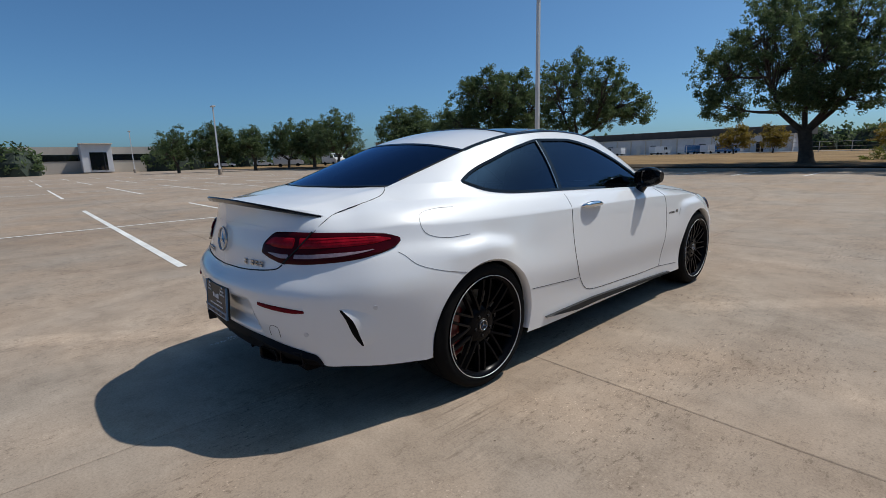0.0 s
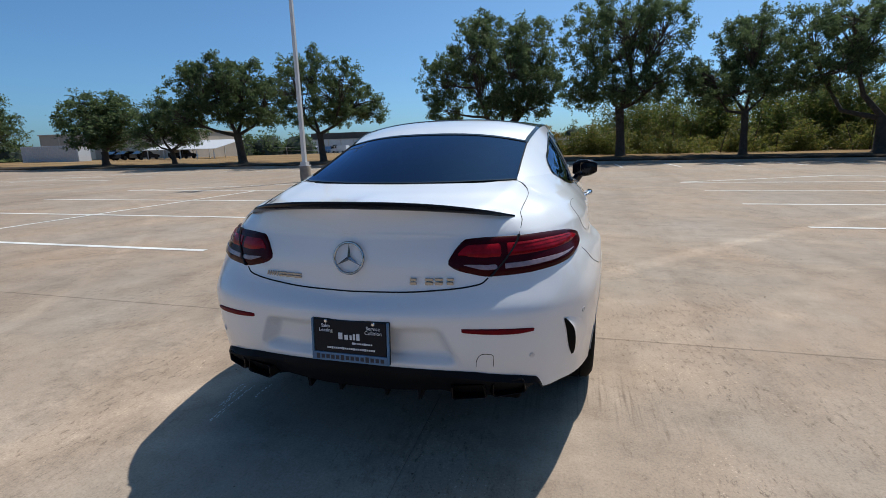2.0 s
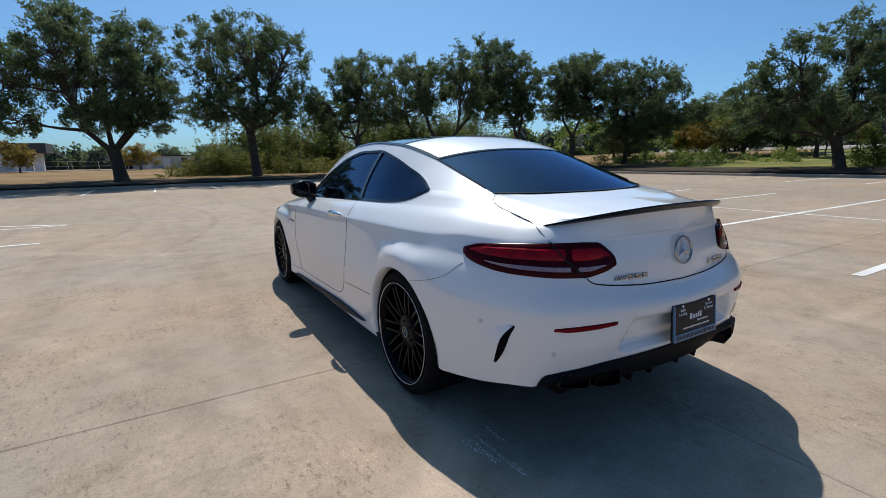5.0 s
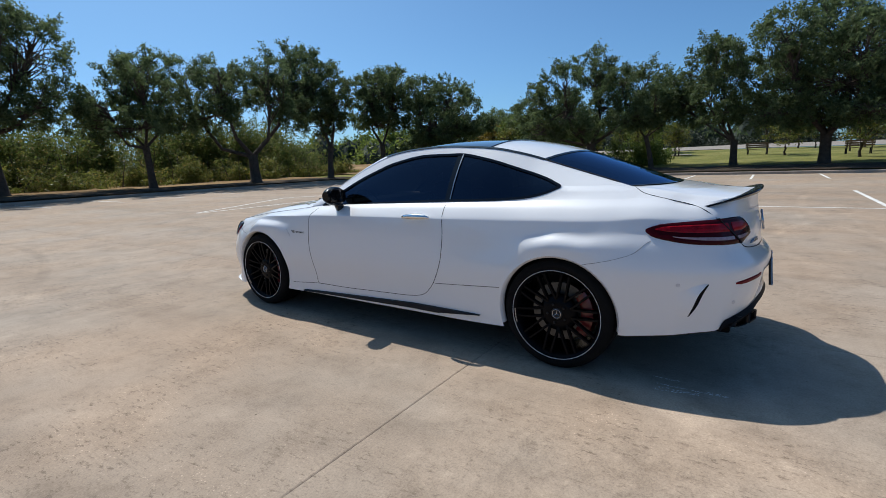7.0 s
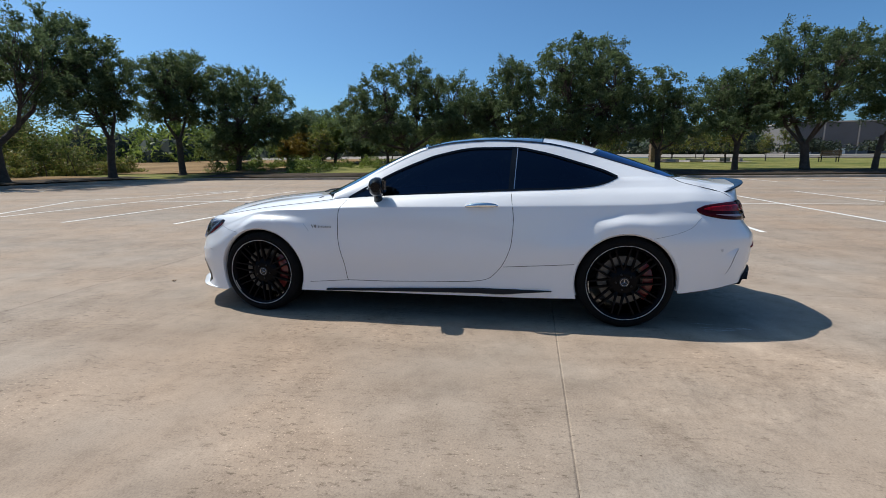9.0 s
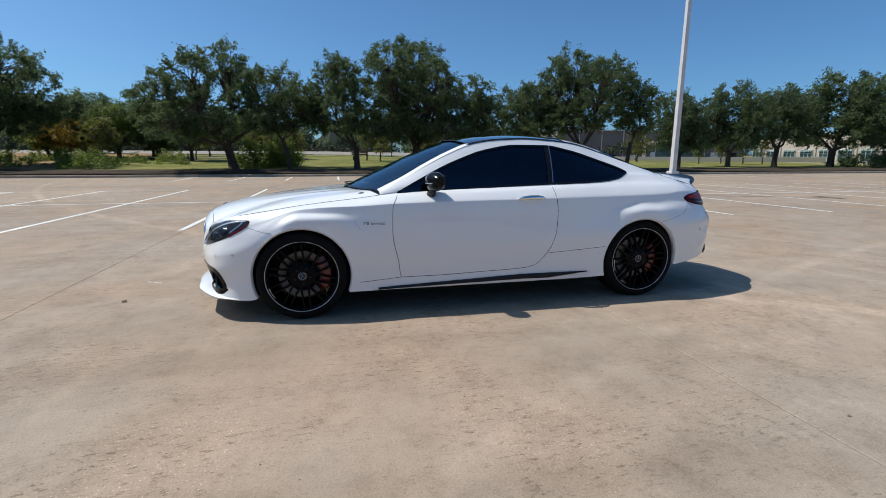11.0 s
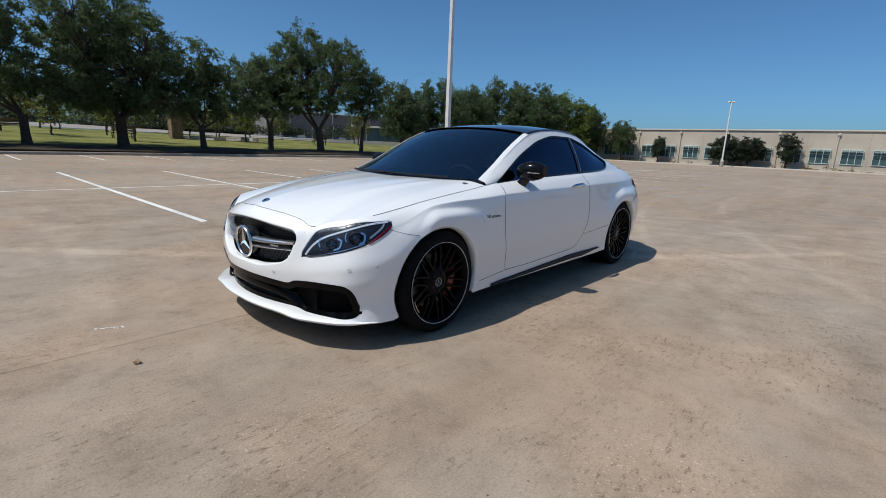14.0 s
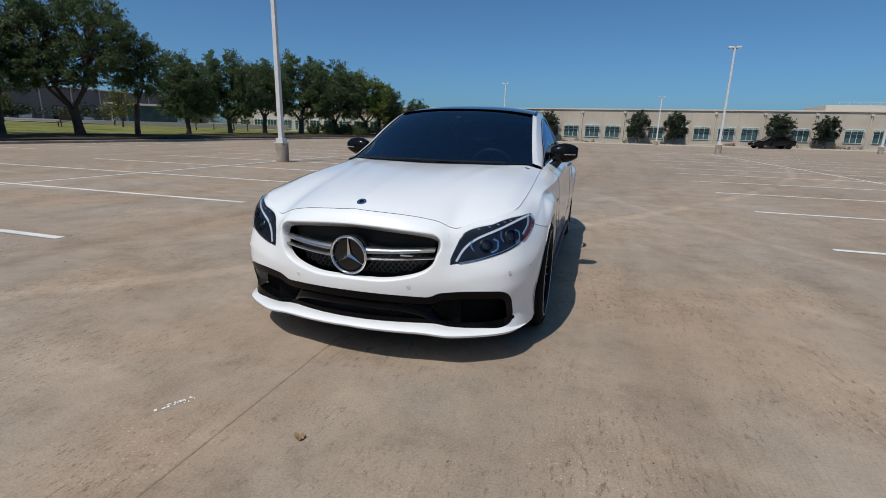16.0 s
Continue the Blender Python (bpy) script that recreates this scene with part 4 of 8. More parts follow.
# far woods all round: leafy lumps over added masses, coloured for inner shade
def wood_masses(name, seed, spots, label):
    """Uneven domes inside far woods, coloured dark for the shade between their leaves."""
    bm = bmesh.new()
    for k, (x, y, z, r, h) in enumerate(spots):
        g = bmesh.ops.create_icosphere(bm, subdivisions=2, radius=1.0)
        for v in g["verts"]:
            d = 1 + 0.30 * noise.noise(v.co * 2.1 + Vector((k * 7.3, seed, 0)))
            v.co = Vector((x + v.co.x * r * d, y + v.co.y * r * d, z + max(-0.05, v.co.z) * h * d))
    tagged(part(name, bm, M_WOODS_SHADE), label, "woods", kind="stuff")


FARW = "dark far line of trees at the edge of the district"
for k, (x0, x1, y0, y1, h0, h1, n, mt, zz, lv, sz) in enumerate(((-130, 60, 168, 190, 5, 9, 60, M_LEAF, 0, 7, 0.5), (93, 108, -46, 150, 5.0, 7.6, 72, M_LEAF, 2.0, 11, 0.36), (-120, -104, -60, 66, 5, 8.5, 50, M_LEAF, 0, 9, 0.42), (-128, -70, 99, 112, 5, 7, 14, M_LEAF, 0, 12, 0.36), (60, 74, 44, 90, 5, 8, 18, M_LEAF2, 1.0, 12, 0.36), (90, 96, -75, 120, 1.5, 3.2, 52, M_LEAF7, 2.0, 16, 0.26))):
    spots = [(rng.uniform(x0, x1), rng.uniform(y0, y1), zz, rng.uniform(3, 5.5), rng.uniform(h0, h1)) for _ in range(n)]
    if k == 2:
        spots = [p for p in spots if not -2 < p[1] < 22]
    make_thicket("far_woods", 20 + k, spots, lv, mt, FARW, sz, "woods")
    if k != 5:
        wood_masses("far_woods_shade_mass", k, [(x, y, z, r * 0.85, h * 0.82) for x, y, z, r, h in spots], FARW)

# ---- light poles ----
def make_pole():
    e = empty("light_pole")
    tagged(e, "pale square steel light pole on a round concrete footing", "light pole", group="parking-lot light poles")
    bm = lathe(bmesh.new(), [(-0.05, 0.0), (-0.05, 0.215), (0.60, 0.215), (0.625, 0.20), (0.625, 0.0)], "z", 28)
    part("footing", bm, M_CEMENT, e, "stained concrete footing", smooth=40)
    bm = bmesh.new()
    box(bm, (0, 0, 0.645), (0.36, 0.36, 0.04), 0.008)
    box(bm, (0, 0, 0.72), (0.27, 0.27, 0.15), 0.02)
    part("base_cover", bm, M_GALV, e)
    bm = bmesh.new()
    a = [bm.verts.new((0.075 * sx, 0.075 * sy, 0.70)) for sx, sy in ((1, 1), (-1, 1), (-1, -1), (1, -1))]
    b = [bm.verts.new((0.055 * sx, 0.055 * sy, 7.4)) for sx, sy in ((1, 1), (-1, 1), (-1, -1), (1, -1))]
    for k in range(4):
        bm.faces.new((a[k], a[(k + 1) % 4], b[(k + 1) % 4], b[k]))
    bm.faces.new(b)
    part("pole", bm, M_GALV, e)
    part("arm", boxed((0, 0, 7.34), (0.34, 0.07, 0.07), 0.01), M_GALV, e)
    for s in (-1, 1):
        head = part("lamp_head", boxed((s * 0.24, 0, 7.42), (0.34, 0.34, 0.13), 0.03), M_GALV, e)
        part("lens", boxed((s * 0.24, 0, 7.35), (0.28, 0.27, 0.02), 0.004), M_WHITE, head, "milky lamp lens")
    return e


pole = make_pole()
spots = [(-9.58, 13.15), (9.0, -9.6), (-10.0, -36.2), (10.9, -60.8), (-8.6, -62.6), (-26.8, -51.0), (-54.0, 14.3), (-100.0, 13.7), (-62.0, -30.0)]
pole.matrix_basis = pose(*spots[0], 0)
for x, y in spots[1:]:
    tall = 0.79 if (x, y) == (-8.6, -62.6) else 1.0
    m = pose(x, y, 0) @ Matrix.Diagonal((1, 1, tall, 1))
    copy_thing(pole, m).matrix_basis = m


# ---- buildings ----
def window_unit(x, y, z0, z1, w, parent, depth=0.16):
    """A framed window facing north with a slanting shade over it."""
    zc, h = (z0 + z1) / 2, z1 - z0
    win = part("window", boxed((x, y + 0.03, zc), (w, 0.02, h)), M_TEAL, parent, "teal tinted glass")
    bm = bmesh.new()
    for dx in (-w / 2, -w / 6, w / 6, w / 2):
        box(bm, (x + dx, y + 0.05, zc), (0.06, 0.07, h))
    box(bm, (x, y + 0.05, z0), (w + 0.06, 0.09, 0.06))
    box(bm, (x, y + 0.05, z1), (w + 0.06, 0.09, 0.06))
    box(bm, (x, y + 0.055, z0 + h * 0.66), (w, 0.06, 0.05))
    part("frame", bm, M_FRAME, win)
    bm = bmesh.new()
    for k in range(4):
        box(bm, (x, y + 0.12 + 0.1 * k, z1 - 0.05 - 0.06 * k), (w + 0.1, 0.07, 0.025))
    for s in (-1, 1):
        tube(bm, [(x + s * (w / 2 + 0.03), y + 0.05, z1 + 0.02), (x + s * (w / 2 + 0.03), y + 0.45, z1 - 0.25)], 0.02, 4)
    part("sun_shade", bm, M_FRAME, win)


south = empty("office_building", (0, SOUTH, 0))
tagged(south, "long low beige panel office building with teal windows and downpipes", "building")
x0, x1 = -62.0, 60.0
part("wall", boxed(((x0 + x1) / 2, -6.0, 2.25), (x1 - x0, 12.0, 4.5)), M_WALL, south)
bm = boxed(((x0 + x1) / 2, -6.0, 4.52), (x1 - x0 + 0.3, 12.3, 0.16), 0.02)
part("roof", bm, M_TRIM, south, "pale parapet cap")
bm = bmesh.new()
box(bm, (-36, -8, 5.0), (14, 7, 1.0), 0.03)
for k in range(12):
    box(bm, (-42.5 + k * 1.1, -4.6, 5.7), (0.04, 0.04, 0.4))
box(bm, (-36.5, -4.6, 5.9), (12.4, 0.05, 0.05))
part("roof_plant", bm, M_TRIM, south, "pale rooftop plant room with a rail")
BAY = 5.5
for k in range(-11, 11):
    xb = 0.86 + BAY * k
    bm = tube(bmesh.new(), [(xb, 0.10, 0.1), (xb, 0.10, 4.0)], 0.06, 6)
    box(bm, (xb, 0.12, 4.12), (0.32, 0.24, 0.26), 0.02)
    part("downpipe", bm, M_TRIM, south)
    part("wall_joint", boxed((xb + 2.75, 0.002, 2.25), (0.03, 0.02, 4.4)), M_KERB, south)
    for dx in (1.4, 4.05):
        window_unit(xb + dx, 0.0, 0.85, 2.45, 1.85, south)
part("plinth", boxed(((x0 + x1) / 2, 0.05, 0.12), (x1 - x0, 0.12, 0.24)), M_TRIM, south)

# planting before the office building
bm = bmesh.new()
sweep(bm, [(-62, SOUTH + 3.0), (30, SOUTH + 3.0)], [(0, -0.01), (0.01, 0.12), (0.15, 0.14), (0.15, 0)])
tagged(part("kerb", bm, M_TRIM), "pale kerb before the office building", "kerb", kind="structure")
sheet("planting_bed", M_SHADED_MULCH, [-62, -20, 0, 30], [SOUTH, SOUTH + 1.5, SOUTH + 2.9], lambda x, y: 0.1, "mulched planting bed along the office wall", "planting bed")
small = grow_tree("small_tree", 71, (0.0, 0.7), round_lobes(15, 2.9, 2.5, 0.5, 6), 9000, M_LEAF7, "small dark round tree in the bed by the office wall", 0.06, 0.08, 0.28)
FULL["s"], kinds["s"] = (2.9, 2.5), small
for x, h, w in ((9.0, 3.3, 4.2), (11.6, 3.5, 4.4), (5.1, 3.8, 3.0), (-6.4, 4.0, 3.2), (-10.9, 3.9, 3.2), (-22.5, 3.8, 3.8), (-27.4, 3.6, 3.2), (19.5, 3.2, 2.6), (-38, 3.4, 3.0), (-44, 3.4, 3.0)):
    plant("s", x, SOUTH + 1.6, h, w, x * 40, 0.1, "small trees by the office wall")
spots = [(rng.uniform(-40, 26), SOUTH + 1.9 + rng.uniform(-0.6, 0.6), 0.1, rng.uniform(0.4, 0.8), rng.uniform(0.25, 0.6)) for _ in range(46)]
make_thicket("low_planting", 40, spots, 420, M_LEAF4, "low brown and grey ornamental grasses in the bed", 0.06)


def make_vehicle(name, kind, body_m, label):
    """A parked van or car seen from far off: body, glazing, wheels, lamps."""
    e = empty(name)
    tagged(e, label, kind)
    if kind == "van":
        side = [(-2.6, 0.45), (2.5, 0.45), (2.6, 0.75), (2.45, 1.15), (1.75, 1.3), (1.25, 2.05), (-2.5, 2.1), (-2.6, 1.9)]
        glass = [(1.7, 1.3), (1.25, 1.95), (0.5, 1.97), (0.5, 1.3)]
        h = 0.98
    else:
        side = [(-2.2, 0.35), (2.2, 0.35), (2.25, 0.65), (1.9, 0.85), (1.0, 0.95), (0.4, 1.42), (-0.9, 1.45), (-1.6, 1.02), (-2.2, 0.98)]
        glass = [(0.9, 0.96), (0.38, 1.36), (-0.85, 1.38), (-1.4, 1.0)]
        h = 0.88
    bm = bmesh.new()
    a = [bm.verts.new((x, -h, z)) for x, z in side]
    b = [bm.verts.new((x, h, z)) for x, z in side]
    n = len(side)
    for k in range(n):
        bm.faces.new((a[k], a[(k + 1) % n], b[(k + 1) % n], b[k]))
    bm.faces.new(list(reversed(a)))
    bm.faces.new(b)
    bmesh.ops.recalc_face_normals(bm, faces=bm.faces)
    bmesh.ops.bevel(bm, geom=list(bm.edges), offset=0.06, segments=2, affect="EDGES")
    part("body", bm, body_m, e, smooth=40)
    for s in (-1, 1):
        bm = bmesh.new()
        f = bm.faces.new([bm.verts.new((x, s * (h + 0.008), z)) for x, z in glass])
        bmesh.ops.solidify(bm, geom=[f], thickness=0.01)
        part("side_window", bm, M_ROOFGL, e)
        for wx in (-1.5, 1.5):
            bm = lathe(bmesh.new(), [(-0.1, 0.0), (-0.1, 0.26), (-0.08, 0.33), (0.08, 0.33), (0.1, 0.26), (0.1, 0.0)], "x", 18)
            bmesh.ops.transform(bm, matrix=pose(wx, s * (h - 0.08), 0.33, 0, 0, 90), verts=bm.verts)
            part("wheel", bm, M_TYRE, e, smooth=40)
    gx = [(glass[0][0] + 0.1, glass[0][1]), (glass[1][0] + 0.1, glass[1][1])]
    bm = bmesh.new()
    f = bm.faces.new([bm.verts.new((gx[0][0], -h * 0.85, gx[0][1])), bm.verts.new((gx[0][0], h * 0.85, gx[0][1])), bm.verts.new((gx[1][0], h * 0.8, gx[1][1])), bm.verts.new((gx[1][0], -h * 0.8, gx[1][1]))])
    bmesh.ops.solidify(bm, geom=[f], thickness=0.01)
    part("windscreen", bm, M_ROOFGL, e)
    for s in (-1, 1):
        part("headlight", boxed((side[2][0] - 0.02, s * h * 0.7, side[2][1]), (0.06, 0.3, 0.14), 0.02), M_SILVER, e)
    return e


van = make_vehicle("van", "van", M_VAN, "white parked work van in the far yard")
van.matrix_basis = pose(-70.2, 118, 0.35, 0, 0, 8)
bvan = make_vehicle("van", "van", M_VBLUE, "blue and white parked work van in the far yard")
bvan.matrix_basis = pose(-41.1, 118, 0.35, 0, 0, 68)
ycar = make_vehicle("parked_car", "car", M_VAN, "white parked car in the far yard")
ycar.matrix_basis = pose(-74.8, 118, 0.35, 0, 0, 35)
for x, kd, rz in ((-72.0, ycar, 110), (-66.1, bvan, 75), (-62.0, van, 172), (-50.0, van, 70), (-44.2, van, 105), (-38.1, van, 75), (-34.6, bvan, 62), (-84, van, 20)):
    copy_thing(kd, pose(x, 118.6, 0.35, 0, 0, rz))
car0 = make_vehicle("parked_car", "car", M_BLACK, "dark parked car beside the office wall")
car0.matrix_basis = pose(-21.0, SOUTH + 4.6, 0.0, 0, 0, 8)
wvan = copy_thing(van, pose(-79.8, 34.2, 0.3, 0, 0, 65))
copy_thing(van, pose(-74, 40.0, 0.4, 0, 0, 0))
wcar = make_vehicle("parked_car", "car", M_VAN, "white parked car under the far trees")
wcar.matrix_basis = pose(-112.0, 33.5, 0.3, 0, 0, 66)
copy_thing(wcar, pose(-109.0, 41.0, 0.3, 0, 0, 70))


def long_building(name, c, s, label, wall_m, doors, rz=0.0, face=-1):
    e = empty(name, (c[0], c[1], 0), rz)
    tagged(e, label, "building")
    part("wall", boxed((0, 0, s[2] / 2), s), wall_m, e)
    part("roof", boxed((0, 0, s[2] + 0.12), (s[0] + 0.5, s[1] + 0.5, 0.24), 0.03), M_MATTE if wall_m is M_WALL2 else M_TRIM, e)
    for k in range(doors):
        x = -s[0] / 2 + (k + 0.5) * s[0] / doors
        part("dock_door", boxed((x, face * (s[1] / 2 + 0.02), 1.6), (s[0] / doors * 0.36, 0.06, 2.4)), M_SATIN if k % 3 else M_MATTE, e)
        part("pilaster", boxed((x + s[0] / doors / 2, face * (s[1] / 2 + 0.06), s[2] / 2), (0.25, 0.14, s[2])), M_TRIM, e)
    return e


e = long_building("warehouse", (-55, 138), (60, 14, 4.3), "long white low warehouse with a dark upper storey and doors", M_WALL3, 14)
part("upper_storey", boxed((3, 2.5, 5.5), (58, 9, 2.2)), M_DKWALL, e)
long_building("warehouse", (-98, 88), (42, 16, 6.0), "beige blank-walled warehouse beyond the trees", M_WALL, 7)
long_building("shed", (2, 128), (22, 8, 3.2), "low pale shed beyond the dry field", M_WALL2, 6)
long_building("warehouse", (40, 150), (30, 12, 5.5), "grey-beige block behind the brush", M_WALL2, 7)
e = empty("open_carport", (-59.4, 62, 0.4))
tagged(e, "open shed with a pale sloping metal roof on thin posts", "shed")
bm = bmesh.new()
for k in range(14):
    box(bm, (0, 0, 0), (0.97, 7.4, 0.06), m=pose(-6.5 + k, 0, 2.25, 12, 0, 0))
part("roof", bm, M_METALR, e)
for k in range(5):
    for y, h in ((-3.2, 1.55), (3.2, 2.90)):
        part("post", boxed((-6.4 + 3.2 * k, y, h / 2), (0.12, 0.12, h)), M_GALV, e)
for x, y, rz in ((-74.0, 60.5, 88), (-71.2, 60.0, 93), (-68.4, 60.6, 90), (-61.5, 61.5, 90)):
    tagged(copy_thing(car0, pose(x, y, 0.4, 0, 0, rz)), "dark parked car in the far yard", "car", group="cars in the far yard")
for x, y in ((-86.4, 57.4), (-79.6, 56.4)):
    b = empty("storage_container", (x, y, 0.38), 8)
    tagged(b, "pale ribbed storage container in the yard", "container")
    bm = boxed((0, 0, 1.3), (6, 2.4, 2.6), 0.03)
    for k in range(18):
        box(bm, (-2.8 + k * 0.33, -1.22, 1.3), (0.1, 0.06, 2.3))
    part("body", bm, M_METALR, b)
# west building with its dark portal
w = empty("entrance_building", (-122, 10.4, 0), 90)
tagged(w, "pale low building with a tall dark entrance portal", "building")
part("wall", boxed((2, 4, 2.7), (52, 10, 5.4)), M_WALL2, w)
part("glazing_band", boxed((2, -1.05, 3.2), (50, 0.06, 1.3)), M_ROOFGL, w)
part("portal", boxed((0, -2.5, 3.1), (5.2, 4, 5.8), 0.05), M_WALL3, w)
part("opening", boxed((0.2, -4.53, 2.4), (2.9, 0.1, 3.6)), M_ROOFGL, w)
part("canopy", boxed((0, -4.0, 5.9), (5.6, 2.2, 0.22), 0.03), M_TRIM, w)

# fence of the far yard
fence = empty("chain_fence", (0, 0, 0))
tagged(fence, "grey chain-link fence along the far yard", "fence")
for k in range(31):
    part("post", boxed((-110 + 4.5 * k, 104, 1.2), (0.09, 0.09, 2.0)), M_GALV, fence)
for z in (0.5, 1.3, 2.15):
    part("rail", boxed((-42.5, 104, z), (135, 0.05, 0.05)), M_GALV, fence)

# park furniture on the lawn
def make_bench():
    b = empty("park_bench")
    tagged(b, "brown slatted park bench on the lawn", "bench", group="park benches")
    for k in range(3):
        part("seat_slat", boxed((0, -0.16 + 0.16 * k, 0.45), (1.7, 0.13, 0.04), 0.008), M_WOOD, b)
        part("back_slat", boxed((0, 0.26 + 0.02 * k, 0.62 + 0.16 * k), (1.7, 0.035, 0.13), 0.008), M_WOOD, b)
    for x in (-0.7, 0.7):
        bm = boxed((x, -0.15, 0.22), (0.06, 0.06, 0.44))
        box(bm, (x, 0.22, 0.5), (0.06, 0.06, 1.0))
        box(bm, (x, 0.03, 0.42), (0.06, 0.4, 0.05))
        part("leg_frame", bm, M_MATTE, b)
    return b


bench = make_bench()
bench.matrix_basis = pose(42.5, -7.7, lawn_z(42.5, -7.7), 0, 0, 95)
for x, y, rz in ((44.5, -27.3, 90), (46, -1.5, 80)):
    copy_thing(bench, pose(x, y, lawn_z(x, y), 0, 0, rz))
p = empty("brick_pillar", (46, -12.85, lawn_z(46, -12.85)))
tagged(p, "tan brick pillar with a dark cap standing on the lawn", "pillar")
bm = bmesh.new()
for k in range(12):
    for q in range(3):
        for f in (-1, 1):
            off = 0.15 * (k % 2)
            box(bm, (-0.3 + 0.3 * q + off - 0.075, f * 0.43, 0.085 + 0.17 * k), (0.285, 0.10, 0.155), 0)
            box(bm, (f * 0.43, -0.3 + 0.3 * q + off - 0.075, 0.085 + 0.17 * k), (0.10, 0.285, 0.155), 0)
box(bm, (0, 0, 1.02), (0.86, 0.86, 2.04))
part("shaft", bm, M_PILLAR, p)
part("cap", boxed((0, 0, 2.12), (1.30, 1.30, 0.16), 0.02), M_DKWALL, p, "dark flat cap")
sheet("picnic_slab", M_ROAD, [44.5, 47, 50], [-21, -17, -13.4], lambda x, y: lawn_z(x, y) + 0.07, "pale concrete slab of the picnic place on the lawn", "slab")
for k in range(9):
    a = radians(40 * k)
    b = part("stone_block", boxed((0, 0, 0.14), (1.1, 0.5, 0.30), 0.04), M_STONE, None)
    b.matrix_basis = pose(47.0 + 2.6 * math.cos(a), -17.4 + 3.4 * math.sin(a), lawn_z(47.0, -17.4) + 0.03, 0, 0, 40 * k + 90)
    tagged(b, "rough pale limestone seating block on the lawn", "stone block", group="stone seating ring")
sap = grow_tree("sapling", 81, (0.0, 0.7), round_lobes(16, 2.6, 1.8, 0.8, 5), 1500, M_LEAF3, "young yellow-green sapling on the lawn", 0.06, 0.05, 0.28)
FULL["y"], kinds["y"] = (2.6, 1.8), sap
for k in range(34):
    plant("y", rng.uniform(37, 60), rng.uniform(-52, 22), rng.uniform(2.4, 4.2), rng.uniform(1.6, 3.0), rng.uniform(0, 360), None, "saplings on the lawn")

# buildings beyond the lawn in the south-east
long_building("grey_hall", (128, -84), (58, 36, 8.2), "large grey windowless hall behind the far car park", M_GREY, 9, 90, 1)
e = empty("entrance_pavilion", (74, -62, 0.6), -38)
tagged(e, "dark glazed entrance pavilion with a pale canopy", "building")
part("glass_wall", boxed((0, 0, 1.7), (11, 7, 3.4)), M_TEAL, e)
part("canopy", boxed((0, 1.0, 3.5), (13, 11, 0.3), 0.03), M_TRIM, e)
for k in range(6):
    part("post", boxed((-5.5 + 2.2 * k, 5.6, 1.7), (0.16, 0.16, 3.4)), M_TRIM, e)
    part("mullion", boxed((-5.5 + 2.2 * k, 3.53, 1.7), (0.10, 0.08, 3.4)), M_FRAME, e)
bed = part("low_wall", boxed((0, 0, 0.3), (70, 0.3, 0.7), 0.02), M_TRIM)
bed.matrix_basis = pose(58, -50, 0.75, 0, 0, 60)
tagged(bed, "low pale wall along the far road", "wall", kind="structure")

# ---- the white coupe ----
def spline(ts, vs):
    """Shape-preserving cubic through vs (rows) at ts."""
    ts, vs = np.array(ts, float), np.array(vs, float)
    if vs.ndim == 1:
        vs = vs[:, None]
    h = np.diff(ts)[:, None]
    d = np.diff(vs, axis=0) / h
    m = np.zeros_like(vs)
    m[0], m[-1] = d[0], d[-1]
    for i in range(1, len(ts) - 1):
        a, b = d[i - 1], d[i]
        w1, w2 = 2 * h[i] + h[i - 1], h[i] + 2 * h[i - 1]
        ok = a * b > 0
        with np.errstate(divide="ignore", invalid="ignore"):
            m[i] = np.where(ok, (w1 + w2) / (w1 / np.where(ok, a, 1) + w2 / np.where(ok, b, 1)), 0.0)

    def f(t):
        t = np.clip(np.atleast_1d(np.asarray(t, float)), ts[0], ts[-1])
        k = np.clip(np.searchsorted(ts, t) - 1, 0, len(ts) - 2)
        hh = (ts[k + 1] - ts[k])[:, None]
        s = ((t - ts[k]) / (ts[k + 1] - ts[k]))[:, None]
        return ((2 * s**3 - 3 * s**2 + 1) * vs[k] + (s**3 - 2 * s**2 + s) * hh * m[k] + (-2 * s**3 + 3 * s**2) * vs[k + 1] + (s**3 - s**2) * hh * m[k + 1])

    return f


# half plan of the body at its widest level, from the nose round the right side to the tail
PLAN_X = [0.0, 0.22, 0.42, 0.60, 0.768, 0.862, 0.912, 0.93, 0.922, 0.915, 0.915, 0.918, 0.925, 0.938, 0.945, 0.925, 0.87, 0.795, 0.69, 0.545, 0.40, 0.20, 0.0]
PLAN_Y = [2.285, 2.262, 2.205, 2.14, 2.043, 1.895, 1.70, 1.42, 1.05, 0.70, 0.30, -0.20, -0.65, -1.05, -1.42, -1.75, -2.0, -2.16, -2.295, -2.375, -2.415, -2.445, -2.455]


def smooth_curve(v, n=12):
    """Catmull-Rom samples through control values, n to a step."""
    v = np.array(v, float)
    p = np.vstack([2 * v[:1] - v[1:2], v, 2 * v[-1:] - v[-2:-1]])
    p[0] = [-v[1][0], v[1][1]]
    p[-1] = [-v[-2][0], v[-2][1]]
    out = []
    for i in range(len(v) - 1):
        for k in range(n):
            t = k / n
            a, b, c, d = p[i], p[i + 1], p[i + 2], p[i + 3]
            out.append(0.5 * (2 * b + (c - a) * t + (2 * a - 5 * b + 4 * c - d) * t * t + (3 * b - a - 3 * c + d) * t**3))
    out.append(v[-1])
    return np.array(out)


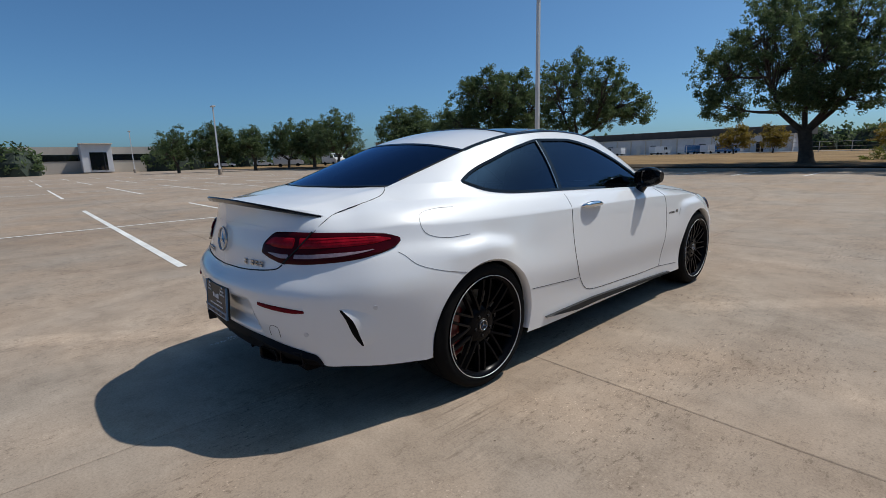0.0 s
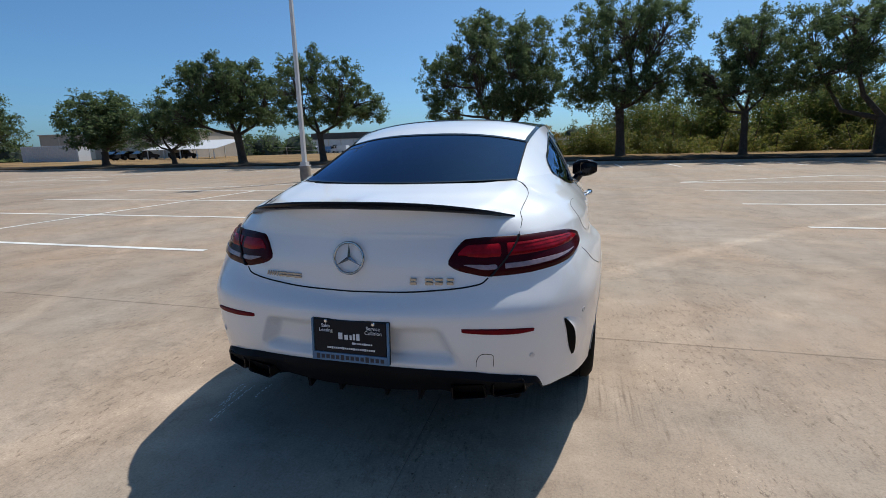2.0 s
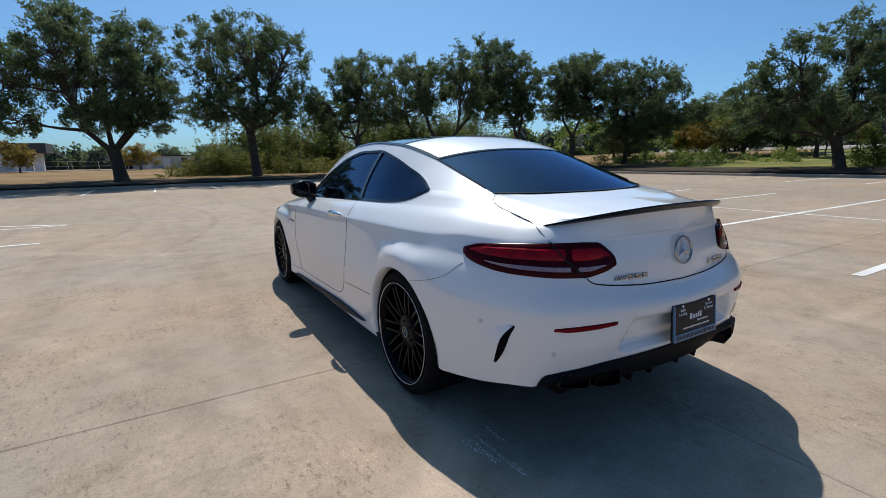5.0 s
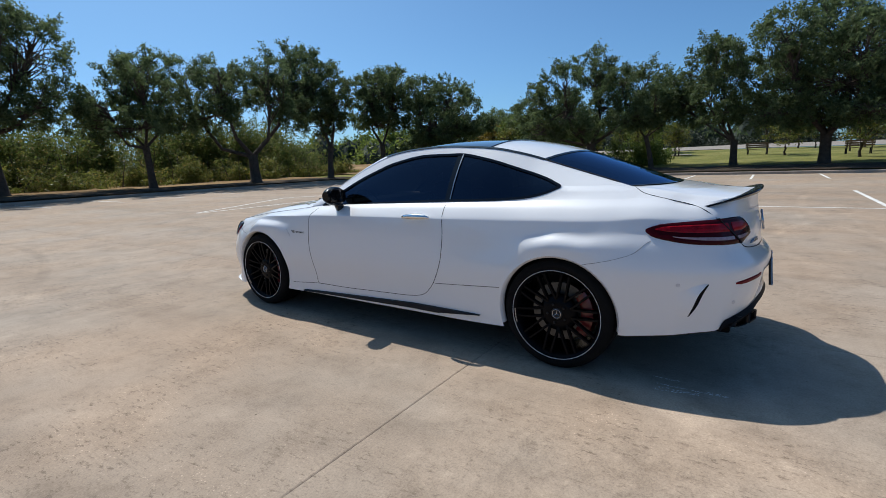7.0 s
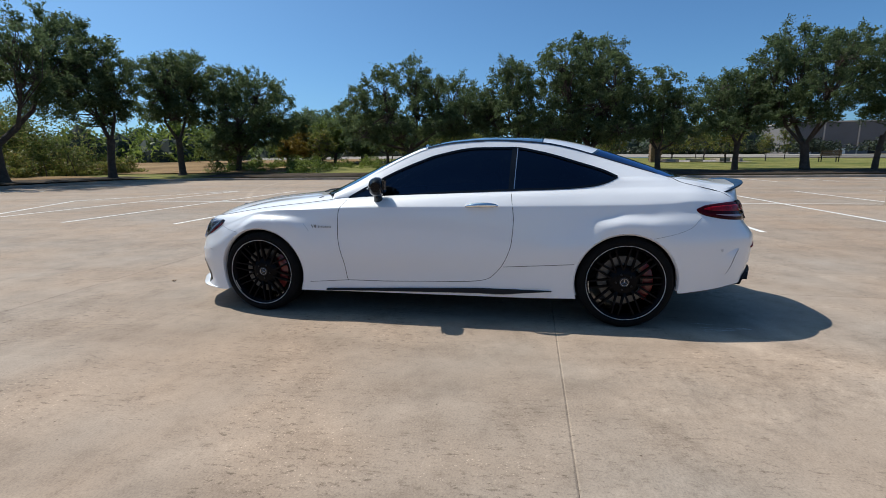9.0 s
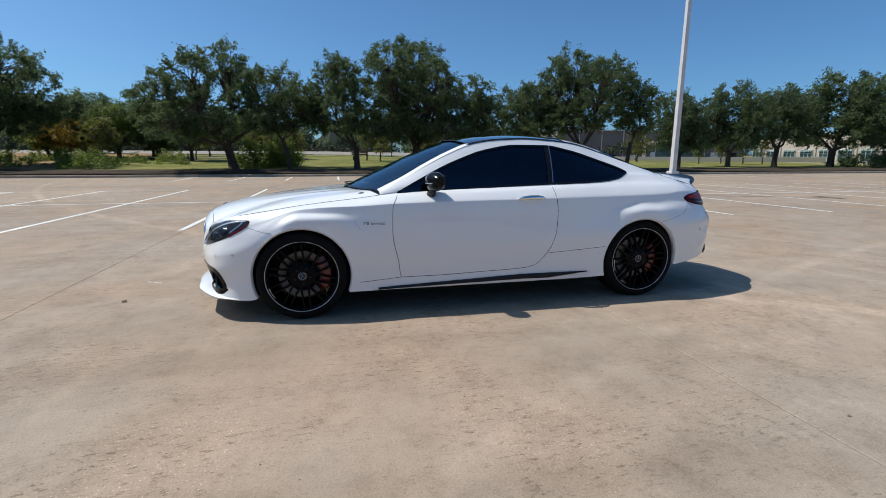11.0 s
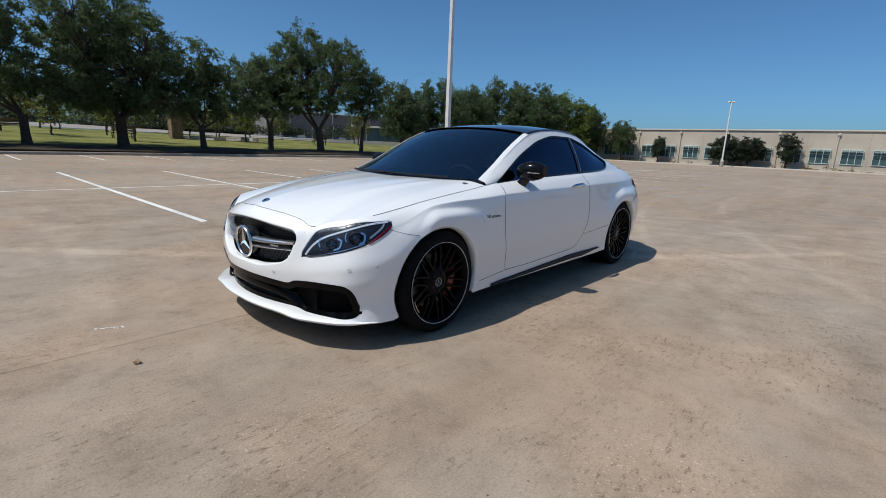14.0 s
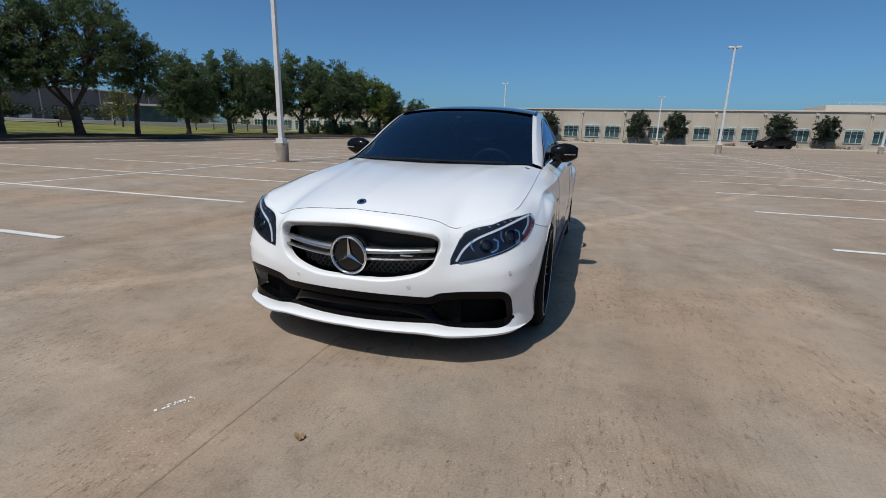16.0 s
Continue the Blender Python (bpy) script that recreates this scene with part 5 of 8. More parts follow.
CN = 12
PLAN = smooth_curve(list(zip(PLAN_X, PLAN_Y)), CN)
CS = np.arange(len(PLAN)) / CN
TAN = np.gradient(PLAN, axis=0)
TAN[0], TAN[-1] = (1, 0), (-1, 0)
TAN /= np.linalg.norm(TAN, axis=1)[:, None]
NRM = np.stack([-TAN[:, 1], TAN[:, 0]], 1)

# upright profiles (inset, height) from the shoulder down, at stations of the plan
PROF = {
    0: [(0.110, 0.777), (0.080, 0.755), (0.045, 0.69), (0.015, 0.57), (0.0, 0.45), (0.01, 0.36), (0.05, 0.225), (0.03, 0.19)],
    1.4: [(0.103, 0.758), (0.075, 0.738), (0.032, 0.68), (0.012, 0.57), (0.0, 0.45), (0.01, 0.36), (0.05, 0.22), (0.03, 0.185)],
    2.1: [(0.095, 0.735), (0.07, 0.715), (0.027, 0.665), (0.010, 0.57), (0.0, 0.45), (0.01, 0.365), (0.05, 0.215), (0.03, 0.18)],
    2.6: [(0.082, 0.703), (0.066, 0.678), (0.048, 0.632), (0.02, 0.55), (0.0, 0.45), (0.006, 0.38), (0.03, 0.21), (0.02, 0.175)],
    3.3: [(0.108, 0.738), (0.085, 0.705), (0.055, 0.645), (0.022, 0.56), (0.0, 0.465), (0.0, 0.40), (0.03, 0.22), (0.015, 0.17)],
    4: [(0.115, 0.758), (0.088, 0.722), (0.055, 0.655), (0.025, 0.575), (0.0, 0.48), (0.0, 0.41), (0.03, 0.24), (0.01, 0.168)],
    5: [(0.115, 0.779), (0.082, 0.75), (0.048, 0.695), (0.02, 0.60), (0.0, 0.51), (0.0, 0.43), (0.02, 0.28), (0.015, 0.16)],
    6: [(0.140, 0.806), (0.100, 0.782), (0.062, 0.74), (0.022, 0.67), (0.0, 0.57), (0.0, 0.47), (0.015, 0.31), (0.02, 0.165)],
    7: [(0.15, 0.847), (0.115, 0.836), (0.08, 0.822), (0.068, 0.8), (0.008, 0.75), (0.0, 0.6), (0.01, 0.38), (0.02, 0.19)],
    8: [(0.15, 0.888), (0.105, 0.873), (0.045, 0.842), (0.034, 0.786), (0.01, 0.705), (0.0, 0.53), (0.018, 0.34), (0.022, 0.19)],
    9: [(0.145, 0.93), (0.09, 0.908), (0.026, 0.858), (0.016, 0.80), (0.006, 0.68), (0.0, 0.52), (0.02, 0.33), (0.025, 0.19)],
    12: [(0.13, 0.985), (0.09, 0.955), (0.032, 0.878), (0.024, 0.82), (0.012, 0.70), (0.0, 0.54), (0.02, 0.35), (0.025, 0.195)],
    13.25: [(0.165, 1.0), (0.12, 0.962), (0.06, 0.884), (0.046, 0.8), (0.026, 0.715), (0.0, 0.57), (0.012, 0.38), (0.028, 0.21)],
    14: [(0.20, 1.01), (0.14, 0.966), (0.078, 0.890), (0.062, 0.828), (0.004, 0.752), (0.0, 0.6), (0.01, 0.4), (0.03, 0.22)],
    14.8: [(0.23, 1.012), (0.155, 0.97), (0.092, 0.898), (0.070, 0.832), (0.022, 0.752), (0.0, 0.61), (0.01, 0.42), (0.03, 0.25)],
    15.5: [(0.26, 1.01), (0.17, 0.972), (0.105, 0.912), (0.080, 0.842), (0.036, 0.760), (0.0, 0.62), (0.012, 0.45), (0.03, 0.278)],
    17: [(0.255, 0.99), (0.185, 0.955), (0.13, 0.905), (0.085, 0.84), (0.045, 0.765), (0.0, 0.62), (0.01, 0.46), (0.03, 0.310)],
    18.2: [(0.225, 0.985), (0.18, 0.96), (0.138, 0.91), (0.105, 0.835), (0.070, 0.752), (0.0, 0.63), (0.008, 0.50), (0.03, 0.374)],
    19.5: [(0.155, 1.0), (0.14, 0.965), (0.123, 0.905), (0.09, 0.825), (0.068, 0.74), (0.0, 0.63), (0.008, 0.51), (0.03, 0.408)],
    7.7: [(0.15, 0.876), (0.108, 0.862), (0.055, 0.84), (0.045, 0.796), (0.006, 0.74), (0.0, 0.56), (0.014, 0.35), (0.022, 0.19)],
    8.3: [(0.148, 0.9), (0.1, 0.885), (0.038, 0.846), (0.026, 0.786), (0.012, 0.69), (0.0, 0.53), (0.018, 0.34), (0.022, 0.19)],
    13.6: [(0.18, 1.005), (0.13, 0.964), (0.068, 0.887), (0.054, 0.808), (0.008, 0.732), (0.0, 0.585), (0.011, 0.39), (0.029, 0.215)],
    14.45: [(0.215, 1.011), (0.148, 0.968), (0.085, 0.894), (0.064, 0.822), (0.008, 0.744), (0.0, 0.605), (0.01, 0.41), (0.03, 0.235)],
    22: [(0.085, 1.03), (0.092, 0.985), (0.085, 0.905), (0.064, 0.80), (0.056, 0.70), (0.0, 0.63), (0.008, 0.52), (0.03, 0.428)],
}
for k, zl in ((17.70, 0.320), (17.92, 0.362)):
    f = (k - 17) / 1.2
    PROF[k] = [(a[0] * (1 - f) + b[0] * f, a[1] * (1 - f) + b[1] * f) for a, b in zip(PROF[17], PROF[18.2])]
    PROF[k][-1] = (0.03, zl)
for k in PROF:
    p2, p3 = PROF[k][2], PROF[k][3]
    PROF[k].insert(3, (p2[0] + 0.22 * (p3[0] - p2[0]), p2[1] + 0.22 * (p3[1] - p2[1])))
KC = sorted(PROF)
ROWS = 9
RN = 6
row_c = [spline(KC, [PROF[k][r] for k in KC]) for r in range(ROWS)]
PR = np.stack([row_c[r](CS) for r in range(ROWS)], 1)
VS = np.arange((ROWS - 1) * RN + 1) / RN


def recess(x, y, z):
    """How far the number-plate niche is sunk, by place on the tail."""
    if y > -2.2:
        return 0.0
    half = 0.345 + 0.07 * (0.585 - z) / 0.15
    a = min(1.0, max(0.0, (half - abs(x)) / 0.012))
    b = min(1.0, max(0.0, (0.59 - z) / 0.014)) * min(1.0, max(0.0, (z - 0.452) / 0.02))
    return 0.048 * a * b


GRID = np.zeros((len(CS), len(VS), 3))
for i in range(len(CS)):
    pv = spline(range(ROWS), PR[i])(VS)
    for j in range(len(VS)):
        ins, z = pv[j]
        x, y = PLAN[i] - NRM[i] * ins
        d = recess(x, y, z)
        GRID[i, j] = (max(0.0, x - NRM[i][0] * d), y - NRM[i][1] * d, z)
GRID[0, :, 0] = GRID[-1, :, 0] = 0.0
PLAN_YS = PLAN[:, 1]


def cy(y):
    """Station of the plan whose widest point lies at y."""
    return float(np.interp(-y, -PLAN_YS, CS))


def surf(c, z):
    """Place and outward normal on the body's side at a station and height."""
    i = min(len(CS) - 2, max(0, int(c * CN)))
    f = c * CN - i

    def col(k):
        g = GRID[min(k, len(CS) - 1)]
        return np.array([np.interp(-z, -g[:, 2], g[:, a]) for a in range(3)])

    p = col(i) * (1 - f) + col(i + 1) * f
    t = col(min(i + 2, len(CS) - 1)) - col(max(i - 1, 0))
    i2 = i if f < 0.5 else i + 1
    g = GRID[min(i2, len(CS) - 1)]
    a = np.array([np.interp(-(z + 0.02), -g[:, 2], g[:, q]) for q in range(3)]) - np.array([np.interp(-(z - 0.02), -g[:, 2], g[:, q]) for q in range(3)])
    n = np.cross(a, t)
    if np.linalg.norm(n) < 1e-9:
        n = np.array([*NRM[min(i2, len(CS) - 1)], 0])
    n /= np.linalg.norm(n)
    if n[:2] @ NRM[min(i2, len(CS) - 1)] < 0:
        n = -n
    return p, n


car = empty("coupe_car")
tagged(car, "white two-door coupe with black wheels and tinted windows, parked", "car")


def both(fn):
    """Run fn for the right (1) and the left (-1) side."""
    for s in (1, -1):
        fn(s)


def side_pt(p, s):
    return Vector((p[0] * s, p[1], p[2]))


def strip(name, pts, nrms, w, material, parent, lift=0.0015, label="", round_=False):
    """A flat ribbon lying on the body along points with normals."""
    bm = bmesh.new()
    rows = []
    for i, (p, n) in enumerate(zip(pts, nrms)):
        p, n = Vector(p), Vector(n)
        d = (Vector(pts[min(i + 1, len(pts) - 1)]) - Vector(pts[max(i - 1, 0)])).normalized()
        q = d.cross(n).normalized() * w / 2
        o = p + n * lift
        rows.append([bm.verts.new(o + q - n * (lift + 0.002)), bm.verts.new(o + q), bm.verts.new(o - q), bm.verts.new(o - q - n * (lift + 0.002))])
    for r0, r1 in zip(rows, rows[1:]):
        for k in range(3):
            bm.faces.new((r0[k], r0[k + 1], r1[k + 1], r1[k]))
    bmesh.ops.recalc_face_normals(bm, faces=bm.faces)
    return part(name, bm, material, parent, label)


def dense(pts, n=8):
    """Rounded polyline through plane points."""
    t = np.arange(len(pts))
    return spline(t, pts)(np.linspace(0, len(pts) - 1, (len(pts) - 1) * n + 1))


def seam(name, cz, s, w=0.003, material=None, lift=0.0012, n=8, parent=None, label=""):
    """A line on the body through (station, height) points."""
    ps = [surf(c, z) for c, z in dense(cz, n)]
    return strip(name, [side_pt(p, s) for p, _ in ps], [side_pt(q, s) for _, q in ps], w, material or M_GAP, parent or car, lift, label)


def patch(name, c0, c1, low, high, lift, material, s, parent=None, nc=28, nz=8, edge=0.008, label="", bulge=0.0):
    """A panel over the body between two height curves of the station, its rim turned in."""
    bm = bmesh.new()
    rows = []
    for i in range(nc + 1):
        c = c0 + (c1 - c0) * i / nc
        zl, zh = float(low(c)[0, 0]), float(high(c)[0, 0])
        row = []
        for j in range(nz + 1):
            z = zl + (zh - zl) * j / nz
            p, n = surf(c, z)
            b = bulge * math.sin(math.pi * j / nz) * math.sin(math.pi * i / nc)
            rim = i in (0, nc) or j in (0, nz)
            row.append(bm.verts.new(side_pt(p + n * ((lift + b) if not rim else -0.004), s)))
        rows.append(row)
    for r0, r1 in zip(rows, rows[1:]):
        for k in range(nz):
            try:
                bm.faces.new((r0[k], r0[k + 1], r1[k + 1], r1[k]))
            except ValueError:
                pass
    bmesh.ops.remove_doubles(bm, verts=bm.verts, dist=0.0002)
    bmesh.ops.recalc_face_normals(bm, faces=bm.faces)
    return part(name, bm, material, parent or car, label, smooth=50)


# -- greenhouse curves: centre line, roof rail and side glass, station by station
GC = spline(range(12), [(1.08, 0.942), (0.85, 1.05), (0.60, 1.168), (0.35, 1.276), (0.13, 1.352), (-0.15, 1.396), (-0.44, 1.41), (-0.84, 1.394), (-1.1, 1.352), (-1.31, 1.295), (-1.6, 1.195), (-1.94, 1.068)])
GR = spline(range(12), [(0.735, 0.83, 0.945), (0.70, 0.63, 1.04), (0.668, 0.43, 1.15), (0.64, 0.24, 1.243), (0.618, 0.07, 1.308), (0.605, -0.17, 1.348), (0.595, -0.44, 1.36), (0.58, -0.82, 1.334), (0.56, -1.04, 1.29), (0.542, -1.2, 1.243), (0.540, -1.45, 1.165), (0.543, -1.75, 1.072)])
DLO_TOP = spline([-0.69, -0.5, -0.29, -0.15, 0.04, 0.35, 0.6, 0.82, 1.08, 1.28, 1.365], [0.928, 1.03, 1.135, 1.192, 1.256, 1.303, 1.302, 1.264, 1.188, 1.122, 1.082])
DLO_LOW = spline([-0.69, 0.15, 0.6, 0.99, 1.15, 1.25, 1.33, 1.365], [0.924, 0.973, 0.992, 1.004, 1.016, 1.033, 1.062, 1.080])
row0 = GRID[:, 0]
rr = GR(np.linspace(0, 11, 200))
rail_y = lambda y: np.array([np.interp(-y, -rr[:, 1], rr[:, a]) for a in range(3)])
I0 = int(np.argmin(abs(row0[:, 1] - 0.83) + (CS < 5) * 9))
I1 = int(np.argmin(abs(row0[:, 1] + 1.75) + (CS < 12) * 9))

# -- painted shell of one side: body side below, window frame and rear pillar above
NW = 9
cols, meta = [], []
for i in range(len(CS)):
    up = []
    if I0 <= i <= I1:
        b = row0[i]
        t = rail_y(b[1])
        y = b[1]
        zl, zh = float(DLO_LOW(-y)[0, 0]), float(DLO_TOP(-y)[0, 0])
        zl, zh = max(zl, b[2] + 0.001), max(zh, b[2] + 0.002)
        if y > 0.69 or y < -1.365:
            zl = zh = float(np.clip(zl if y > 0 else 1.081, b[2] + 0.15 * (t[2] - b[2]), t[2] - 0.15 * (t[2] - b[2])))
        zh = min(zh, t[2] - 0.008)
        zl = min(zl, zh)
        levels = [t[2], (t[2] + zh) / 2] + [zh + (zl - zh) * k / NW for k in range(NW + 1)] + [(zl + b[2]) / 2]
        for lv, z in enumerate(levels):
            f = (z - b[2]) / max(1e-6, t[2] - b[2])
            bow = 0.020 * math.sin(math.pi * min(1, max(0, f)))
            up.append((b[0] + (t[0] - b[0]) * f + bow, b[1] + (t[1] - b[1]) * f, z))
    cols.append((up, [tuple(p) for p in GRID[i]]))


def door_front(z):
    return float(np.interp(z, [0.275, 0.42, 0.634, 0.80, 0.92], [0.67, 0.70, 0.741, 0.735, 0.69]))


def door_rear(z):
    return float(np.interp(z, [0.31, 0.355, 0.427, 0.615, 0.782, 1.0], [-0.42, -0.469, -0.545, -0.611, -0.621, -0.595]))


def tail_seam(c):
    return float(np.interp(c, [cy(-1.59), cy(-1.75), cy(-1.85), cy(-1.91), 18.6, 19.1, 19.4, 19.8, 20.7, 22], [0.66, 0.70, 0.738, 0.79, 0.79, 0.762, 0.738, 0.729, 0.713, 0.708]))


C_ARCH_F, C_NOSE, C_TAIL = cy(1.66), cy(1.62), cy(-1.59)


def panel_of(c, y, z, above):
    if above:
        return "pillar_frame" if y > -1.2 else "rear_quarter"
    if c < C_NOSE and (c < 5.2 or z < 0.66 + 0.0 * y):
        return "front_bumper"
    if c < cy(1.03):
        return "front_fender"
    if y < -1.05:
        if c > 18.9 and z > tail_seam(c):
            return "trunk_face"
        if c > C_TAIL and z < tail_seam(c):
            return "rear_bumper"
        return "rear_quarter"
    if z < 0.29 + (0.03 if y < 0 else 0):
        return "side_skirt"
    if y > door_front(z):
        return "front_fender"
    if y < door_rear(z) or (y < -0.42 and z < 0.36):
        return "rear_quarter"
    return "door"


def curve(xs, zs):
    f = spline(xs, zs)
    return lambda x: float(f(x)[0, 0])


# openings of the nose: height over the half width
grille_top = lambda x: 0.705 - 0.034 * (x / 0.44) ** 2
grille_low = curve([0, 0.155, 0.24, 0.33, 0.375, 0.405, 0.43, 0.46], [0.450, 0.448, 0.457, 0.479, 0.503, 0.542, 0.615, 0.66])
intake_top = curve([0, 0.24, 0.40, 0.425, 0.466, 0.61, 0.745, 0.80], [0.376, 0.370, 0.362, 0.368, 0.386, 0.397, 0.392, 0.375])
intake_low = curve([0, 0.40, 0.47, 0.52, 0.65, 0.79, 0.83], [0.205, 0.198, 0.184, 0.180, 0.186, 0.197, 0.21])
WHEELS = ((1.42, 0.33, 0.366), (-1.42, 0.335, 0.362))


def build_side(s):
    bm = bmesh.new()
    vid = []
    for up, dn in cols:
        vid.append(([bm.verts.new(side_pt(p, s)) for p in up], [bm.verts.new(side_pt(p, s)) for p in dn]))
    bm.verts.ensure_lookup_table()
    # pull points near the wheel openings onto their outlines

    def grille_d(x, z):
        x = x if x < 0.28 else 0.28 + (x - 0.28) / 1.17
        return max(z - grille_top(x), grille_low(x) - z, x - float(np.interp(z, [0.52, 0.57, 0.631, 0.66, 0.70], [0.405, 0.421, 0.432, 0.432, 0.418])))

    def intake_d(x, z):
        return max(x - float(np.interp(z, [0.2, 0.33, 0.39], [0.824, 0.795, 0.765])), z - intake_top(x), intake_low(x) - z)

    for up, dn in vid:
        for v in dn:
            x, y, z = abs(v.co.x), v.co.y, v.co.z
            for wy, wz, r in WHEELS:
                d = math.hypot(y - wy, z - wz)
                if abs(d - r) < 0.024 and x > 0.5:
                    v.co.y = wy + (y - wy) * r / d
                    v.co.z = wz + (z - wz) * r / d
    faces_by = {}

    def add(key, quad):
        try:
            f = bm.faces.new(quad[::-1] if s > 0 else quad)
        except ValueError:
            return
        faces_by.setdefault(key, []).append(f)

    for i in range(len(CS) - 1):
        (u0, d0), (u1, d1) = vid[i], vid[i + 1]
        for j in range(len(VS) - 1):
            q = (d0[j], d0[j + 1], d1[j + 1], d1[j])
            m = sum((v.co for v in q), Vector()) / 4
            if any(math.hypot(m.y - wy, m.z - wz) < r and abs(m.x) > 0.5 for wy, wz, r in WHEELS):
                continue
            if m.y > 1.6 and (grille_d(abs(m.x), m.z) < 0.017 or intake_d(abs(m.x), m.z) < -0.017):
                add("hole", q)
                continue
            add(panel_of(CS[i] + 0.5 / CN, m.y, m.z, False), q)
        if u0 and u1:
            a0, a1 = u0 + [d0[0]], u1 + [d1[0]]
            for j in range(len(a0) - 1):
                q = (a0[j], a0[j + 1], a1[j + 1], a1[j])
                m = sum((v.co for v in q), Vector()) / 4
                if 2 <= j < 2 + NW and -1.365 < m.y < 0.69:
                    key = "door_window" if m.y > -0.60 else "quarter_window"
                    add(key, q)
                else:
                    add(panel_of(CS[i], m.y, m.z, True), q)
    bm.normal_update()
    bm.verts.index_update()
    normal = {v.index: v.normal.copy() for v in bm.verts}
    place = {v.index: v.co.copy() for v in bm.verts}
    side = "right" if s > 0 else "left"
    for key, fs in faces_by.items():
        if key == "hole":
            continue
        ids = sorted({v.index for f in fs for v in f.verts})
        at = {k: n for n, k in enumerate(ids)}
        win = key.endswith("window")
        push = -0.006 if win else 0.0
        me = bpy.data.meshes.new(key)
        me.from_pydata([place[k] + normal[k] * push for k in ids], [], [[at[v.index] for v in f.verts] for f in fs])
        me.shade_smooth()
        me.normals_split_custom_set_from_vertices([normal[k] for k in ids])
        ob = mesh_part(key, me, M_GLASS if win else M_PAINT, car)
        if win:
            tagged(ob, "dark tinted side glass")
        if key == "door":
            doors[s] = ob
    bm.free()


doors = {}
both(build_side)


def arch_lip(s):
    """Rolled inner edge and dark liner of each wheel opening."""
    for wy, wz, r in WHEELS:
        bm, bl = bmesh.new(), bmesh.new()
        ring, lin = [], []
        for k in range(61):
            a = radians(-38 + 256 * k / 60)
            y, z = wy + r * math.cos(a), wz + r * math.sin(a)
            c = cy(y)
            if z < float(GRID[int(round(c * CN)), -1, 2]) + 0.004:
                continue
            p, n = surf(c, max(0.2, z))
            x = p[0]
            ring.append([bm.verts.new((s * (x + 0.001), wy + (r + 0.0) * math.cos(a), wz + r * math.sin(a))), bm.verts.new((s * (x - 0.012), wy + (r - 0.012) * math.cos(a), wz + (r - 0.012) * math.sin(a))), bm.verts.new((s * (x - 0.05), wy + (r - 0.010) * math.cos(a), wz + (r - 0.010) * math.sin(a)))])
            lin.append([bl.verts.new((s * xx, wy + (r + dr) * math.cos(a), wz + (r + dr) * math.sin(a))) for xx, dr in ((x - 0.045, -0.008), (0.58, 0.0), (0.56, -0.2), (0.56, -r * 0.96))])
        for rows, b in ((ring, bm), (lin, bl)):
            for r0, r1 in zip(rows, rows[1:]):
                for k in range(len(r0) - 1):
                    b.faces.new((r0[k], r0[k + 1], r1[k + 1], r1[k]))
            bmesh.ops.recalc_face_normals(b, faces=b.faces)
        part("arch_lip", bm, M_PAINT, car, smooth=60)
        part("wheel_liner", bl, M_MATTE, car, "black plastic wheel-arch liner", smooth=60)


both(arch_lip)


# -- bonnet, boot lid and roof, each spanning both sides
def coons(e0, e1, f0, f1, nu, nv, fade=1.0):
    """A surface between four edge curves: e0, e1 run across (u), f0, f1 run along (v)."""
    out = []
    for j in range(nv + 1):
        v = j / nv
        row = []
        for i in range(nu + 1):
            u = i / nu
            g = 1 - (1 - v) ** fade
            a = (1 - g) * e0(u) + g * e1(u) + (1 - u) * f0(v) + u * f1(v)
            b = (1 - u) * (1 - g) * e0(0) + u * (1 - g) * e0(1) + (1 - u) * g * e1(0) + u * g * e1(1)
            row.append(a - b)
        out.append(row)
    return np.array(out)


def along(pts):
    pts = np.array(pts, float)
    t = np.r_[0, np.cumsum(np.linalg.norm(np.diff(pts, axis=0), axis=1))]
    t /= t[-1]
    f = spline(t, pts)
    return lambda u: f(u)[0]


def mirrored(name, grid, material, label="", smooth=60, thick=0.0, parent=None):
    """A sheet from rows whose first point lies on the middle plane, and its mirror image."""
    bm = bmesh.new()
    rows = []
    for row in grid:
        r = [bm.verts.new((-p[0], p[1], p[2])) for p in row[:0:-1]] + [bm.verts.new((p[0], p[1], p[2])) for p in row]
        rows.append(r)
    for r0, r1 in zip(rows, rows[1:]):
        for k in range(len(r0) - 1):
            bm.faces.new((r0[k], r0[k + 1], r1[k + 1], r1[k]))
    bmesh.ops.recalc_face_normals(bm, faces=bm.faces)
    up = sum(f.normal.z for f in bm.faces)
    if up < 0:
        bmesh.ops.reverse_faces(bm, faces=bm.faces)
    return part(name, bm, material, parent or car, label, smooth=smooth)


IC = int(5.1 * CN)
GAPW = 0.003
hood_front = along(row0[: IC + 1])
hood_side = along(row0[IC : I0 + 1])
hood_mid = along([row0[0], (0, 2.08, 0.813), (0, 1.95, 0.846), (0, 1.75, 0.881), (0, 1.5, 0.911), (0, 1.3, 0.929), (0, 1.08, 0.942)])
cowl = along([(0, 1.08, 0.942), (0.25, 1.055, 0.944), (0.48, 0.985, 0.945), (0.65, 0.90, 0.945), tuple(row0[I0])])
hood = coons(hood_front, cowl, hood_mid, hood_side, 40, 36, 3.0)
for row in hood:
    for p in row:
        t = min(1.0, max(0.0, (2.05 - p[1]) / 0.7))
        xr = 0.30 + 0.20 * (2.1 - p[1]) / 1.1
        p[2] += t * (0.005 * math.exp(-((p[0] - xr) / 0.045) ** 2) + 0.005 * math.exp(-((p[0] - xr + 0.16) / 0.12) ** 2)) * min(1.0, max(0.0, (p[1] - 1.0) / 0.15))
